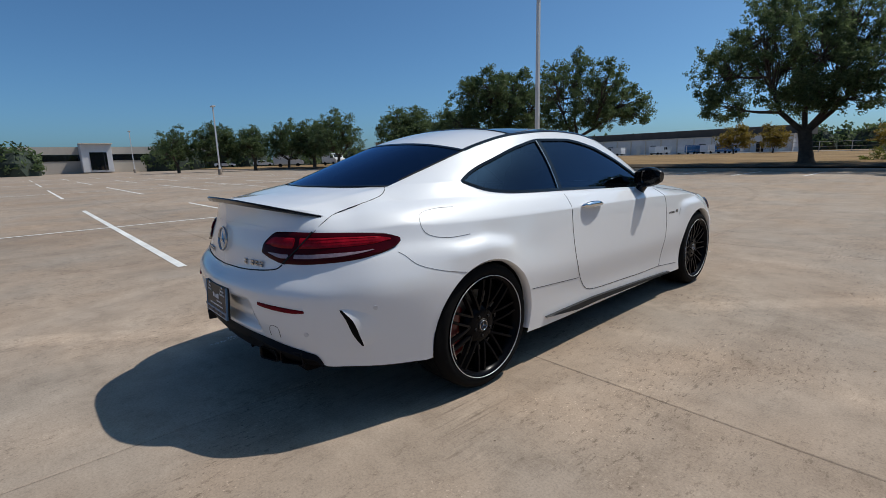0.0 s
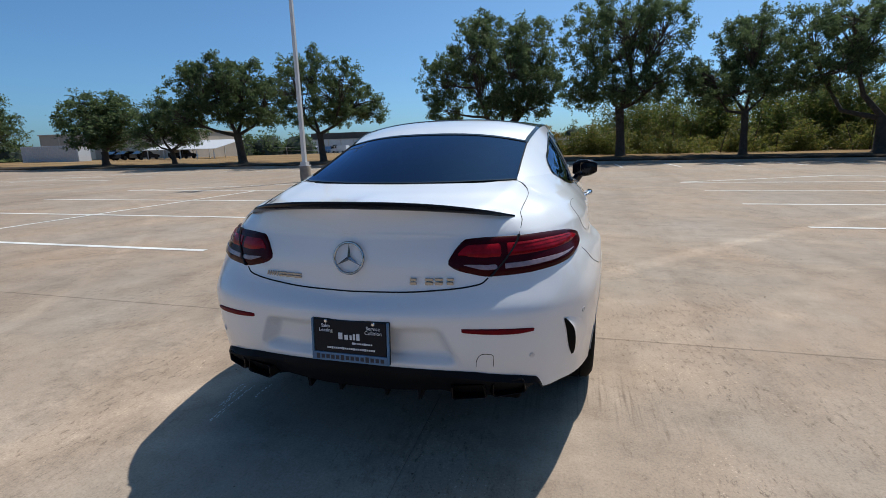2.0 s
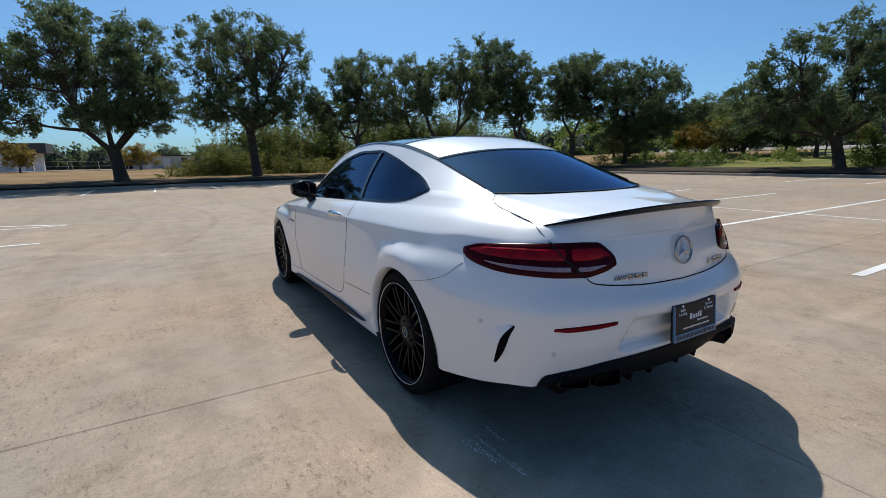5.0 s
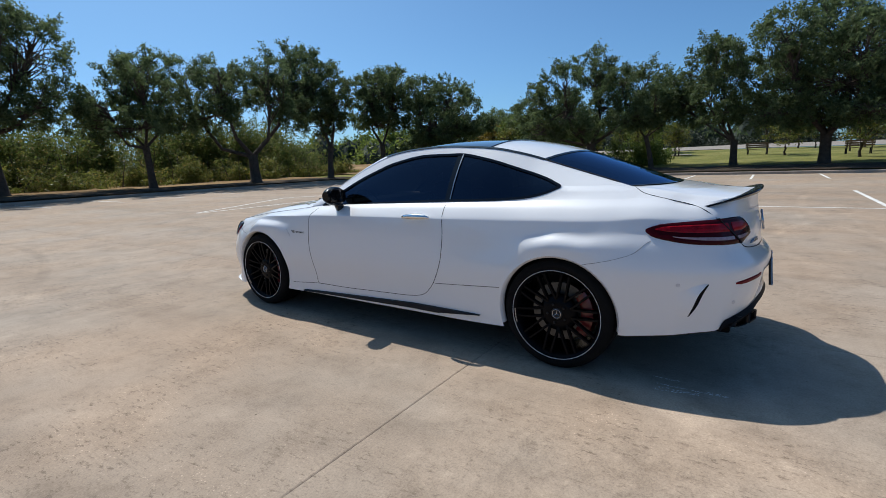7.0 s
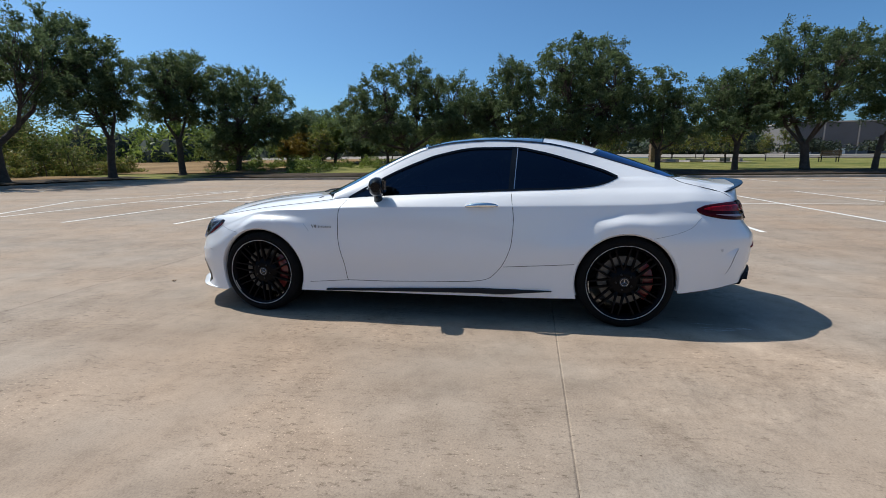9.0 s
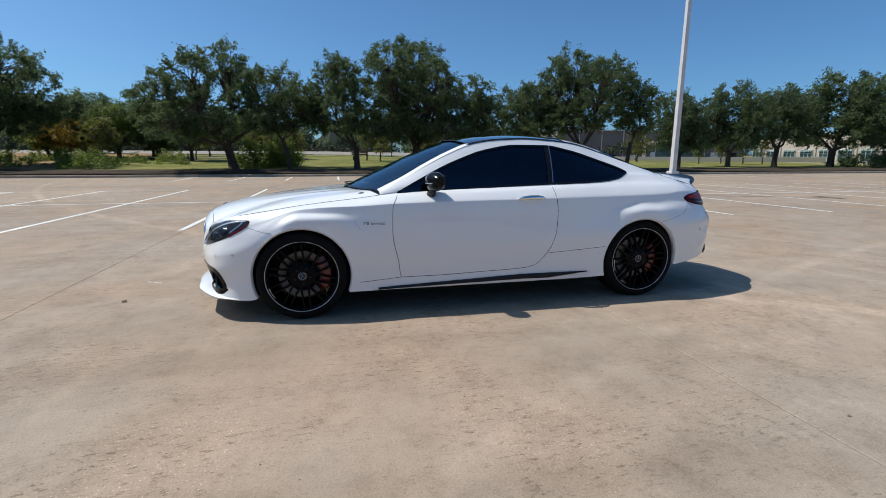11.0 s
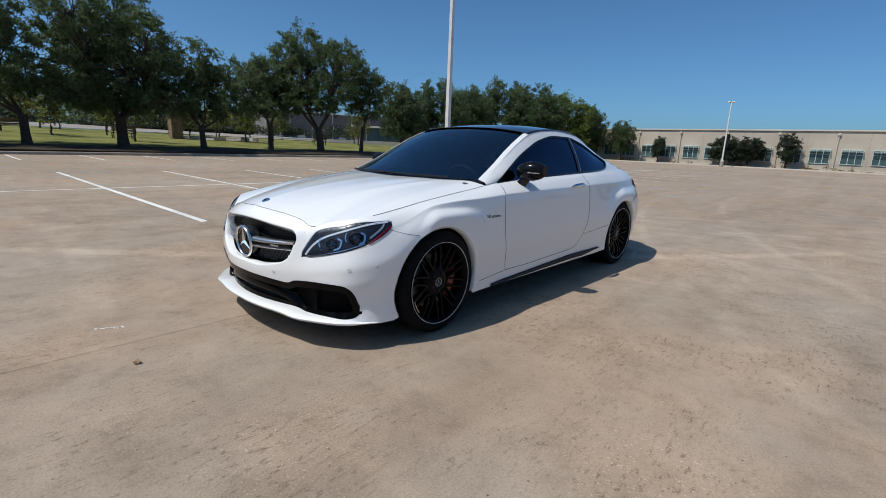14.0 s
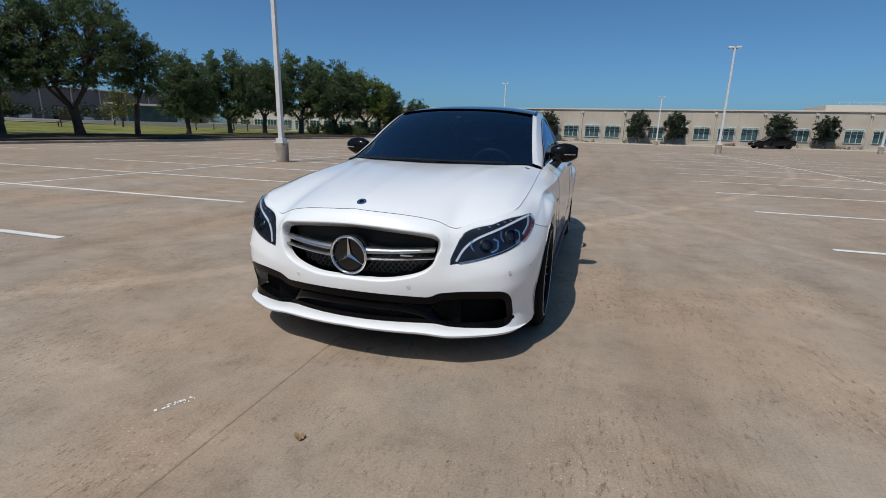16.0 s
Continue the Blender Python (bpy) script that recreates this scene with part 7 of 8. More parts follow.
def headlight(s):
    lamp = patch("headlight", 2.42, 5.64, HL_LOW, HL_HIGH, 0.003, M_LAMPIN, s, nc=40, nz=10, label="dark headlight with twin projectors and a bright strip")

    def line(name, cz, w, material, lift, label=""):
        seam(name, cz, s, w, material, lift, 6, lamp, label)

    line("light_strip", [(2.62, 0.550), (2.80, 0.600), (3.10, 0.645), (3.6, 0.683), (4.3, 0.715), (5.0, 0.738), (5.45, 0.745)], 0.011, M_DRL, 0.007, "pale daytime running light strip")
    line("light_strip", [(5.32, 0.738), (5.20, 0.715), (5.00, 0.690), (4.78, 0.662)], 0.011, M_GUIDE, 0.007, "unlit blue-grey light guide")
    line("light_strip", [(2.70, 0.543), (3.1, 0.556), (3.6, 0.580), (4.1, 0.605), (4.6, 0.632)], 0.0045, M_CHROME, 0.007)
    rise = spline([4.70, 4.95, 5.25, 5.50, 5.60], [0.004, 0.022, 0.030, 0.022, 0.008])
    patch("corner_reflector", 4.70, 5.58, lambda c: HL_LOW(c) + 0.003, lambda c: HL_LOW(c) + 0.003 + rise(c), 0.006, M_REFL, s, lamp, 14, 3, label="dull red corner reflector")
    for c, z, r in ((3.42, 0.622, 0.031), (4.28, 0.660, 0.034)):
        p, n = surf(c, z)
        p, n = side_pt(p, s), side_pt(n, s)
        q = n.to_track_quat("Z", "Y").to_matrix().to_4x4()
        m = Matrix.Translation(p + n * 0.003) @ q
        bm = lathe(bmesh.new(), [(-0.006, r * 1.12), (0.005, r * 1.10), (0.008, r * 0.96), (0.001, r * 0.84)], "z", 24)
        bmesh.ops.transform(bm, matrix=m, verts=bm.verts)
        part("bezel", bm, M_DKCHROME, lamp, smooth=50)
        bm = lathe(bmesh.new(), [(0.010, 0.0), (0.008, r * 0.4), (0.004, r * 0.7), (-0.002, r * 0.86)], "z", 24)
        bmesh.ops.transform(bm, matrix=m, verts=bm.verts)
        part("projector", bm, M_ROOFGL, lamp, "dark glass projector lens", smooth=60)
        line("reflector_bar", [(c + 0.20, z + 0.030), (c + 0.34, z + 0.016), (c + 0.30, z - 0.016), (c + 0.12, z - 0.032)], 0.0095, M_CHROME, 0.008)
        line("reflector_bar", [(c - 0.36, z + 0.026), (c - 0.40, z + 0.002), (c - 0.34, z - 0.022)], 0.006, M_CHROME, 0.008)
    patch("lens_cover", 2.42, 5.64, HL_LOW, HL_HIGH, 0.013, M_LENS, s, lamp, 40, 10, label="clear lens cover", bulge=0.004).visible_shadow = False
    for k in range(7):
        c = 3.25 + 0.30 * k
        p, n = surf(c, float(HL_HIGH(c)[0, 0]) - 0.020)
        bm = boxed((0, 0, 0), (0.014, 0.005, 0.003), 0.001)
        m = Matrix.Translation(side_pt(p + n * 0.006, s)) @ side_pt(n, s).to_track_quat("Z", "Y").to_matrix().to_4x4() @ pose(0, 0, 0, 0, 0, s * 20)
        bmesh.ops.transform(bm, matrix=m, verts=bm.verts)
        part("diode", bm, M_GUIDE, lamp)


both(headlight)


def sensors(s):
    for c, z in ((cy(2.035), 0.49), (cy(1.90), 0.505), (1.45, 0.42), (cy(-2.06), 0.578), (cy(-2.31), 0.472)):
        p, n = surf(c, z)
        p, n = side_pt(p, s), side_pt(n, s)
        bm = lathe(bmesh.new(), [(0.0005, 0.0105), (0.0025, 0.010), (0.0025, 0.0085), (0.001, 0.008), (0.002, 0.007), (0.002, 0.0)], "z", 16)
        bmesh.ops.transform(bm, matrix=Matrix.Translation(p) @ n.to_track_quat("Z", "Y").to_matrix().to_4x4(), verts=bm.verts)
        part("parking_sensor", bm, M_RING, car, smooth=40)


both(sensors)

# -- tail lamps
TL_HIGH = spline([15.55, 15.7, 15.95, 16.7, 18.0, 19.0, 19.7, 19.95, 20.14], [0.858, 0.874, 0.889, 0.898, 0.904, 0.905, 0.901, 0.870, 0.818])
TL_LOW = spline([15.55, 15.7, 16.0, 16.68, 17.6, 18.3, 19.05, 19.6, 19.95, 20.14], [0.850, 0.822, 0.802, 0.782, 0.769, 0.762, 0.760, 0.772, 0.788, 0.811])


def tail_lamp(s):
    lamp = patch("tail_lamp", 15.55, 20.14, TL_LOW, TL_HIGH, 0.009, M_REDD, s, nc=60, nz=10, label="smoked dark red wrap-around tail lamp")

    def zone(f0, f1, c0, c1, w0, w1):
        """Heights between two shares of the lamp, closing to a point at both ends."""
        mid = 0.5 * (f0 + f1)

        def at(f):
            def z(c):
                k = min(1.0, max(0.0, (c - c0) / w0)) ** 0.6 * min(1.0, max(0.0, (c1 - c) / w1)) ** 0.6
                return TL_LOW(c) + (TL_HIGH(c) - TL_LOW(c)) * (mid + (f - mid) * k)
            return z

        return at(f0), at(f1)

    for a, b, c0, c1, w0, w1, m, nm, lb in ((0.37, 0.90, 15.72, 18.62, 0.4, 0.06, M_RED, "red_band", "ribbed red lamp band"), (0.37, 0.90, 18.70, 19.94, 0.06, 0.3, M_RED, "red_band", "ribbed red lamp band"),
                                            (0.14, 0.355, 16.15, 18.72, 1.1, 0.06, M_CLEAR, "reversing_lens", "pale grey reversing lens"), (0.14, 0.355, 18.84, 19.80, 0.06, 0.5, M_CLEAR, "reversing_lens", "pale grey reversing lens")):
        lo, hi = zone(a, b, c0, c1, w0, w1)
        patch(nm, c0, c1, lo, hi, 0.0115, m, s, lamp, 40, 4, label=lb)
    ps = [surf(19.03 - 0.96 * f, 0.764 + 0.136 * f) for f in np.linspace(0, 1, 8)]
    strip("lamp_split", [side_pt(p, s) for p, _ in ps], [side_pt(n, s) for _, n in ps], 0.006, M_GAP, lamp, 0.0135)
    for f in (0.52, 0.62, 0.72):
        lo, hi = zone(f, f + 0.022, 16.0, 18.5, 0.3, 0.1)
        patch("red_rib", 16.0, 18.5, lo, hi, 0.0130, M_RED2, s, lamp, 20, 2, edge=0.002)


both(tail_lamp)


# -- tail fittings
M_TIP = mat("black_chrome", (0.022, 0.022, 0.024), 0.35, 1.0, vary=0.1)


def tail_fittings(s):
    z0 = spline([18.15, 18.5, 19.4, 20.0, 20.2], [0.569, 0.563, 0.571, 0.582, 0.588])
    z1 = spline([18.15, 18.5, 19.4, 20.0, 20.2], [0.584, 0.590, 0.597, 0.598, 0.592])
    patch("reflector", 18.1, 19.88, z0, z1, 0.006, M_REFL, s, nc=24, nz=4, label="dull red bumper reflector")
    # air outlet slit behind the rear wheel
    mid = spline([0, 0.35, 0.7, 1], [(17.20, 0.582), (16.98, 0.530), (16.83, 0.460), (16.69, 0.405)])
    lip, slit, rows = bmesh.new(), bmesh.new(), []
    for k in range(19):
        f = k / 18
        c, z = mid(f)[0]
        swell = max(0.0, math.sin(math.pi * (0.03 + 0.94 * f))) ** 0.7
        w = 0.012 + 0.110 * swell
        rows.append([side_pt(surf(cc, z)[0] + surf(cc, z)[1] * d, s) for cc, d in ((c - 0.12 - 0.60 * swell, 0.0), (c - 0.06 - 0.35 * swell, 0.004 * swell), (c - w * 0.6, 0.0015 + 0.017 * swell), (c + w * 0.95, 0.0015))])
    for bm, cols in ((lip, (0, 1, 2)), (slit, (2, 3))):
        grid = [[bm.verts.new(r[q]) for q in cols] for r in rows]
        for r0, r1 in zip(grid, grid[1:]):
            for q in range(len(cols) - 1):
                bm.faces.new((r0[q], r0[q + 1], r1[q + 1], r1[q]))
        bmesh.ops.recalc_face_normals(bm, faces=bm.faces)
    part("air_outlet", slit, M_DEEP, car, "black curved air outlet slit", smooth=60)
    part("outlet_lip", lip, M_PAINT, car, smooth=60)
    # exhaust pipes
    for xo, zo in ((0.440, 0.345), (0.578, 0.353)):
        cc = float(np.interp(xo, PLAN[: 18 * CN - 1 : -1, 0], CS[: 18 * CN - 1 : -1]))
        y0 = float(np.interp(cc, CS, PLAN[:, 1]))
        dx = float(np.interp(cc + 0.3, CS, PLAN[:, 0]) - np.interp(cc - 0.3, CS, PLAN[:, 0]))
        dy = float(np.interp(cc + 0.3, CS, PLAN[:, 1]) - np.interp(cc - 0.3, CS, PLAN[:, 1]))
        turn = math.degrees(math.atan2(dy, dx))
        turn = turn - 180 if turn > 90 else turn + 180 if turn < -90 else turn
        m = pose(s * xo, y0 + 0.036, zo, 0, s * -3, s * turn) @ Matrix.Diagonal((0.90, 1, 1.02, 1))
        outer = [(-0.064, -0.028), (0.066, -0.028), (0.074, -0.020), (0.066, 0.022), (0.058, 0.028), (-0.062, 0.028), (-0.071, 0.021), (-0.073, -0.020)]

        def shell(steps):
            bt = bmesh.new()
            rings = [[bt.verts.new(m @ Vector((s * qx * sc, yy, qz * sc))) for qx, qz in outer] for yy, sc in steps]
            for r0, r1 in zip(rings, rings[1:]):
                for q in range(8):
                    bt.faces.new((r0[q], r0[(q + 1) % 8], r1[(q + 1) % 8], r1[q]))
            return bt, rings

        tip, ring = shell(((0.14, 1.0), (-0.018, 1.0), (-0.023, 0.96), (-0.022, 0.90), (-0.014, 0.86)))
        bmesh.ops.recalc_face_normals(tip, faces=tip.faces)
        pipe = part("exhaust_tip", tip, M_TIP, car, "black chrome trapezoid exhaust tip", smooth=35)
        tip, ring = shell(((-0.014, 0.86), (0.10, 0.80)))
        tip.faces.new(ring[-1])
        bmesh.ops.recalc_face_normals(tip, faces=tip.faces)
        part("pipe_mouth", tip, M_DEEP, pipe)


both(tail_fittings)
bm = bmesh.new()
rows = []
for k in range(61):
    c = 17.75 + 4.25 * k / 60
    x, y = [np.interp(c, CS, PLAN[:, a]) for a in (0, 1)]
    p, n = surf(c, float(np.interp(c, [17.75, 17.95, 18.4, 19.5, 22], [0.322, 0.366, 0.384, 0.410, 0.430])))
    low = float(np.interp(c, [17.75, 18.0, 18.4, 19.9, 20.3, 21.2], [0.330, 0.306, 0.302, 0.304, 0.322, 0.312]))
    out = float(np.interp(c, [17.85, 18.3, 19.4, 20.2], [0.0, 0.012, 0.012, 0.002]))
    rows.append([(p[0] + n[0] * 0.004, p[1] + n[1] * 0.004, p[2] + 0.008), (p[0] + n[0] * (0.012 + out), p[1] + n[1] * (0.012 + out), p[2] - 0.014), (p[0] + n[0] * (out - 0.004), p[1] + n[1] * (out - 0.004), (p[2] + low) / 2 + 0.004), (p[0] - n[0] * (0.045 - out), p[1] - n[1] * (0.045 - out), low), (p[0] * 0.97, min(y + 0.35, -1.95), low - 0.005)])
for s in (1, -1):
    vr = [[bm.verts.new((s * a, b, c)) for a, b, c in r] for r in rows]
    for r0, r1 in zip(vr, vr[1:]):
        for q in range(4):
            bm.faces.new((r0[q], r0[q + 1], r1[q + 1], r1[q]))
bmesh.ops.remove_doubles(bm, verts=bm.verts, dist=0.0005)
bmesh.ops.recalc_face_normals(bm, faces=bm.faces)
part("diffuser", bm, M_DIFF, car, "black rear diffuser panel", smooth=50)
for s in (1, -1):
    for x in (0.10, 0.24):
        bm = bmesh.new()
        prism(bm, [(-2.43, 0.32), (-2.42, 0.265), (-2.38, 0.272), (-2.15, 0.272), (-2.15, 0.32)], -0.006, 0.006)
        bmesh.ops.transform(bm, matrix=Matrix(((0, 0, 1, s * x), (1, 0, 0, 0.075), (0, 1, 0, 0.0), (0, 0, 0, 1))), verts=bm.verts)
        bmesh.ops.recalc_face_normals(bm, faces=bm.faces)
        part("diffuser_fin", bm, M_DIFF, car)
# number plate with its frame
plate = empty("number_plate")
plate.parent = car
plate.matrix_basis = pose(0.016, -2.458, 0.537, -4, 0, 0) @ Matrix.Diagonal((0.90, 1, 0.90, 1))
part("plate_base", boxed((0, 0.004, 0), (0.345, 0.012, 0.178), 0.004), M_MATTE, plate)
part("panel", boxed((0, -0.004, 0.016), (0.318, 0.008, 0.138), 0.002), M_PLATE, plate, "dark blue dealer plate panel")
part("lower_band", boxed((0, -0.005, -0.072), (0.341, 0.010, 0.036), 0.002), M_PLATEB, plate, "light blue lower plate band")
for sx in (-1, 1):
    part("frame_side", boxed((sx * 0.167, -0.005, 0.0), (0.009, 0.010, 0.175), 0.002), M_PLATEB, plate)


def lettering(text, x, z, size, parent, material=None):
    cu = bpy.data.curves.new("lettering", "FONT")
    cu.body, cu.size, cu.extrude, cu.align_x, cu.align_y = text, size, 0.0006, "CENTER", "CENTER"
    cu.materials.append(material or M_WHITE)
    ob = new("lettering", cu)
    ob.parent = parent
    ob.matrix_basis = pose(x, -0.0095, z, 90, 0, 0)
    return ob


for txt, x, z in (("Sales", -0.105, 0.060), ("Leasing", -0.105, 0.041), ("Service", 0.105, 0.060), ("Collision", 0.105, 0.041)):
    lettering(txt, x, z, 0.021, plate)
for x, z, w, h in ((-0.040, 0.020, 0.021, 0.030), (-0.014, 0.016, 0.018, 0.021), (0.006, 0.016, 0.011, 0.021), (0.021, 0.019, 0.011, 0.027), (0.038, 0.020, 0.016, 0.030)):
    part("print_bar", boxed((x, -0.0085, z), (w * 0.86, 0.002, h * 0.92)), M_WHITE, plate)
bm = bmesh.new()
for k, w in enumerate((0.012, 0.006, 0.005, 0.006, 0.007, 0.009, 0.007, 0.006, 0.006)):
    box(bm, (0.018 + k * 0.0098, -0.0085, -0.008), (w, 0.002, 0.009 if k in (0, 5) else 0.006))
part("print_bar", bm, M_WHITE, plate)
bm = bmesh.new()
for k in range(22):
    box(bm, (-0.098 + k * 0.0098, -0.0085, -0.032), (0.0072, 0.002, 0.007 + 0.003 * (k % 5 == 2)))
part("print_bar", bm, M_WHITE, plate)
bm = bmesh.new()
for k in range(14):
    box(bm, (-0.143 + k * 0.022, -0.0105, -0.072), (0.0145, 0.002, 0.016 + 0.006 * (k in (0, 5, 10))))
part("print_bar", bm, M_PLATET, plate)
for x in (-0.105, 0.105):
    bm = lathe(bmesh.new(), [(0.003, 0.0), (0.003, 0.006), (0.0, 0.008)], "z", 10)
    bmesh.ops.transform(bm, matrix=pose(x, -0.008, 0.078, 90), verts=bm.verts)
    part("screw", bm, M_CHROME, plate)
# tow-eye cover outline and rear camera
seam("tow_cover_edge", [(19.05, 0.44), (19.05, 0.475), (19.12, 0.492), (19.3, 0.495), (19.42, 0.488), (19.5, 0.46), (19.5, 0.44)], 1, 0.0018)
for s in (1, -1):
    seam("boot_crease", [(20.05, 0.910), (20.6, 0.916), (21.3, 0.919), (22, 0.920)], s, 0.005, M_PAINT, 0.002)
star_badge("star_badge", pose(0, -2.395, 0.835, 9, 0, 180), 0.058, car, 0.085, 0.006)


def badge(name, x0, x1, z, h, slants, glyphs):
    """Raised chrome lettering reduced to slanted bars and plain blocks."""
    bar = empty(name)
    bar.parent = car

    def stroke(x, dz, w, hh, lean=0.0):
        cc = float(np.interp(abs(x), PLAN[: 18 * CN - 1 : -1, 0], CS[: 18 * CN - 1 : -1]))
        p, n = surf(cc, z + dz)
        m = Matrix.Translation((x, p[1] - 0.003, z + dz)) @ pose(0, 0, 0, 8, 0, 0)
        part("badge_stroke", box(bmesh.new(), (0, 0, 0), (w, 0.006, hh), 0.0008, m=m @ pose(0, 0, 0, 0, lean, 0)), M_BOOTBADGE, bar)

    for x in slants:
        stroke(x0 + (x1 - x0) * x, 0, 0.0042, h, 25)
    for x, w in glyphs:
        x, w = x0 + (x1 - x0) * x, (x1 - x0) * w
        stroke(x, 0.26 * h, w, 0.40 * h)
        stroke(x, -0.26 * h, w, 0.40 * h)


badge("boot_badge", -0.385, -0.215, 0.752, 0.020, (0.03, 0.10, 0.17, 0.24, 0.31), ((0.47, 0.18), (0.69, 0.20), (0.91, 0.18)))
badge("boot_badge", 0.228, 0.388, 0.752, 0.026, (), ((0.08, 0.15), (0.44, 0.18), (0.66, 0.18), (0.91, 0.16)))

# -- boot spoiler
bm = bmesh.new()
for s in (1, -1):
    rows = []
    for k in range(33):
        f = k / 32
        x = 0.58 * f
        y = -2.370 + 0.24 * f**3.4
        z = 1.020 - 0.056 * f**3
        h = 0.019 * (1 - f**4) + 0.002
        d = 0.065 * (1 - f**4) + 0.004
        rows.append([bm.verts.new((s * x, y + d, z - 0.004)), bm.verts.new((s * x, y + d * 0.45, z + h * 0.45)), bm.verts.new((s * x, y - 0.012, z + h)), bm.verts.new((s * x, y - 0.018, z + h - 0.006)), bm.verts.new((s * x, y - 0.008, z - 0.003)), bm.verts.new((s * x, y + 0.01, z - 0.010))])
    for r0, r1 in zip(rows, rows[1:]):
        for q in range(5):
            bm.faces.new((r0[q], r0[q + 1], r1[q + 1], r1[q]))
bmesh.ops.remove_doubles(bm, verts=bm.verts, dist=0.0005)
bmesh.ops.recalc_face_normals(bm, faces=bm.faces)
part("boot_spoiler", bm, M_CARBON, car, "thin dark carbon boot spoiler", smooth=50)


# -- flanks
def flank(s):
    door = doors[s]
    # skirt blade
    bm = bmesh.new()
    rows = []
    for k in range(41):
        f = k / 40
        y = 0.86 + (-0.91 - 0.86) * f
        p, n = surf(cy(y), 0.25)
        top = float(np.interp(f, [0, 0.68, 1], [0.212, 0.259, 0.260]))
        h = min(0.010 + 0.035 * f, 0.036) * min(1, 5 * (1 - f)) + 0.003
        x = p[0] + 0.012
        rows.append([bm.verts.new((s * (x - 0.02), y, top)), bm.verts.new((s * (x + 0.006), y, top - 0.004)), bm.verts.new((s * (x + 0.010), y, top - h)), bm.verts.new((s * (x - 0.03), y, top - h - 0.006))])
    for r0, r1 in zip(rows, rows[1:]):
        for q in range(3):
            bm.faces.new((r0[q], r0[q + 1], r1[q + 1], r1[q]))
    bmesh.ops.recalc_face_normals(bm, faces=bm.faces)
    part("skirt_blade", bm, M_MATTE, car, "black side-skirt blade", smooth=40)
    # door handle with its shell
    zc = 0.874
    p, n = surf(cy(-0.38), zc)
    bm = bmesh.new()
    pts, rad = [], []
    for k in range(13):
        f = k / 12
        y = -0.27 - 0.235 * f
        q, nn = surf(cy(y), zc + 0.006 * f)
        pts.append(side_pt(q + nn * (0.004 + 0.026 * math.sin(math.pi * f) ** 0.5), s))
        rad.append(0.008 + 0.012 * math.sin(math.pi * f) ** 0.6)
    tube(bm, pts, rad, 10)
    part("handle", bm, M_CHROME, door, "chrome door handle", smooth=60)
    # badge on the fender
    for txt, yc, size in (("V8", 0.940, 0.034), ("BITURBO", 0.850, 0.022)):
        q, nn = surf(cy(yc), 0.705)
        q, nn = side_pt(q, s), side_pt(nn, s)
        cu = bpy.data.curves.new("fender_badge", "FONT")
        cu.body, cu.size, cu.extrude, cu.space_character, cu.align_x = txt, size, 0.0008, 1.25, "CENTER"
        cu.materials.append(M_DKCHROME)
        ob = new("fender_badge", cu)
        ob.parent = car
        yv = Vector((0, 0, 1))
        xv = Vector((0, s, 0))
        zv = xv.cross(yv)
        ob.matrix_basis = Matrix.Translation(q + nn * 0.0015) @ Matrix((xv, yv, zv)).transposed().to_4x4()
    seam("fender_crease", [(cy(1.03), 0.735), (cy(1.0), 0.70), (cy(0.985), 0.675)], s, 0.004, M_SATIN)
    # mirror
    mir = empty("door_mirror")
    mir.parent = door
    bm = bmesh.new()
    rows = []
    nseg = 14
    for k in range(11):
        f = k / 10
        x = 0.795 + 0.205 * f
        h = 0.075 * (math.sin(math.pi * (0.12 + 0.80 * f))) ** 0.5
        d = 0.072 * (math.sin(math.pi * (0.16 + 0.76 * f))) ** 0.5
        yc, zc2 = 0.42 - 0.03 * f, 1.018 + 0.008 * f
        ring = []
        for q in range(nseg):
            a = 2 * math.pi * q / nseg
            yy = d * math.cos(a)
            if yy < -0.035:
                yy = -0.035 - 0.25 * (-0.035 - yy)
            ring.append(bm.verts.new((s * x, yc + yy, zc2 + h * math.copysign(abs(math.sin(a)) ** 0.8, math.sin(a)))))
        rows.append(ring)
    for r0, r1 in zip(rows, rows[1:]):
        for q in range(nseg):
            bm.faces.new((r0[q], r0[(q + 1) % nseg], r1[(q + 1) % nseg], r1[q]))
    bm.faces.new(rows[0])
    bm.faces.new(rows[-1])
    bmesh.ops.recalc_face_normals(bm, faces=bm.faces)
    part("shell", bm, M_CARBON, mir, "dark carbon mirror shell", smooth=50)
    bm = tube(bmesh.new(), [(s * 0.785, 0.43, 0.90), (s * 0.825, 0.425, 0.92), (s * 0.868, 0.415, 0.975)], [0.042, 0.036, 0.030], 10)
    part("foot", bm, M_BLACK, mir, smooth=50)
    bm = boxed((s * 0.918, 0.368, 1.025), (0.125, 0.004, 0.095), 0.02)
    part("mirror_glass", bm, M_DKCHROME, mir, "mirror glass")
    part("marker_light", boxed((s * 0.945, 0.468, 1.012), (0.09, 0.010, 0.006), 0.002, s * -0.35), M_SILVER, mir)


both(flank)
seam("fuel_flap", [(cy(y), z) for y, z in ((-1.50, 0.832), (-1.60, 0.830), (-1.70, 0.840), (-1.765, 0.866), (-1.785, 0.905), (-1.77, 0.945), (-1.715, 0.962), (-1.62, 0.968), (-1.545, 0.966))], 1, 0.0016, M_SEAM, 0.0014, label="thin outline of the fuel flap")


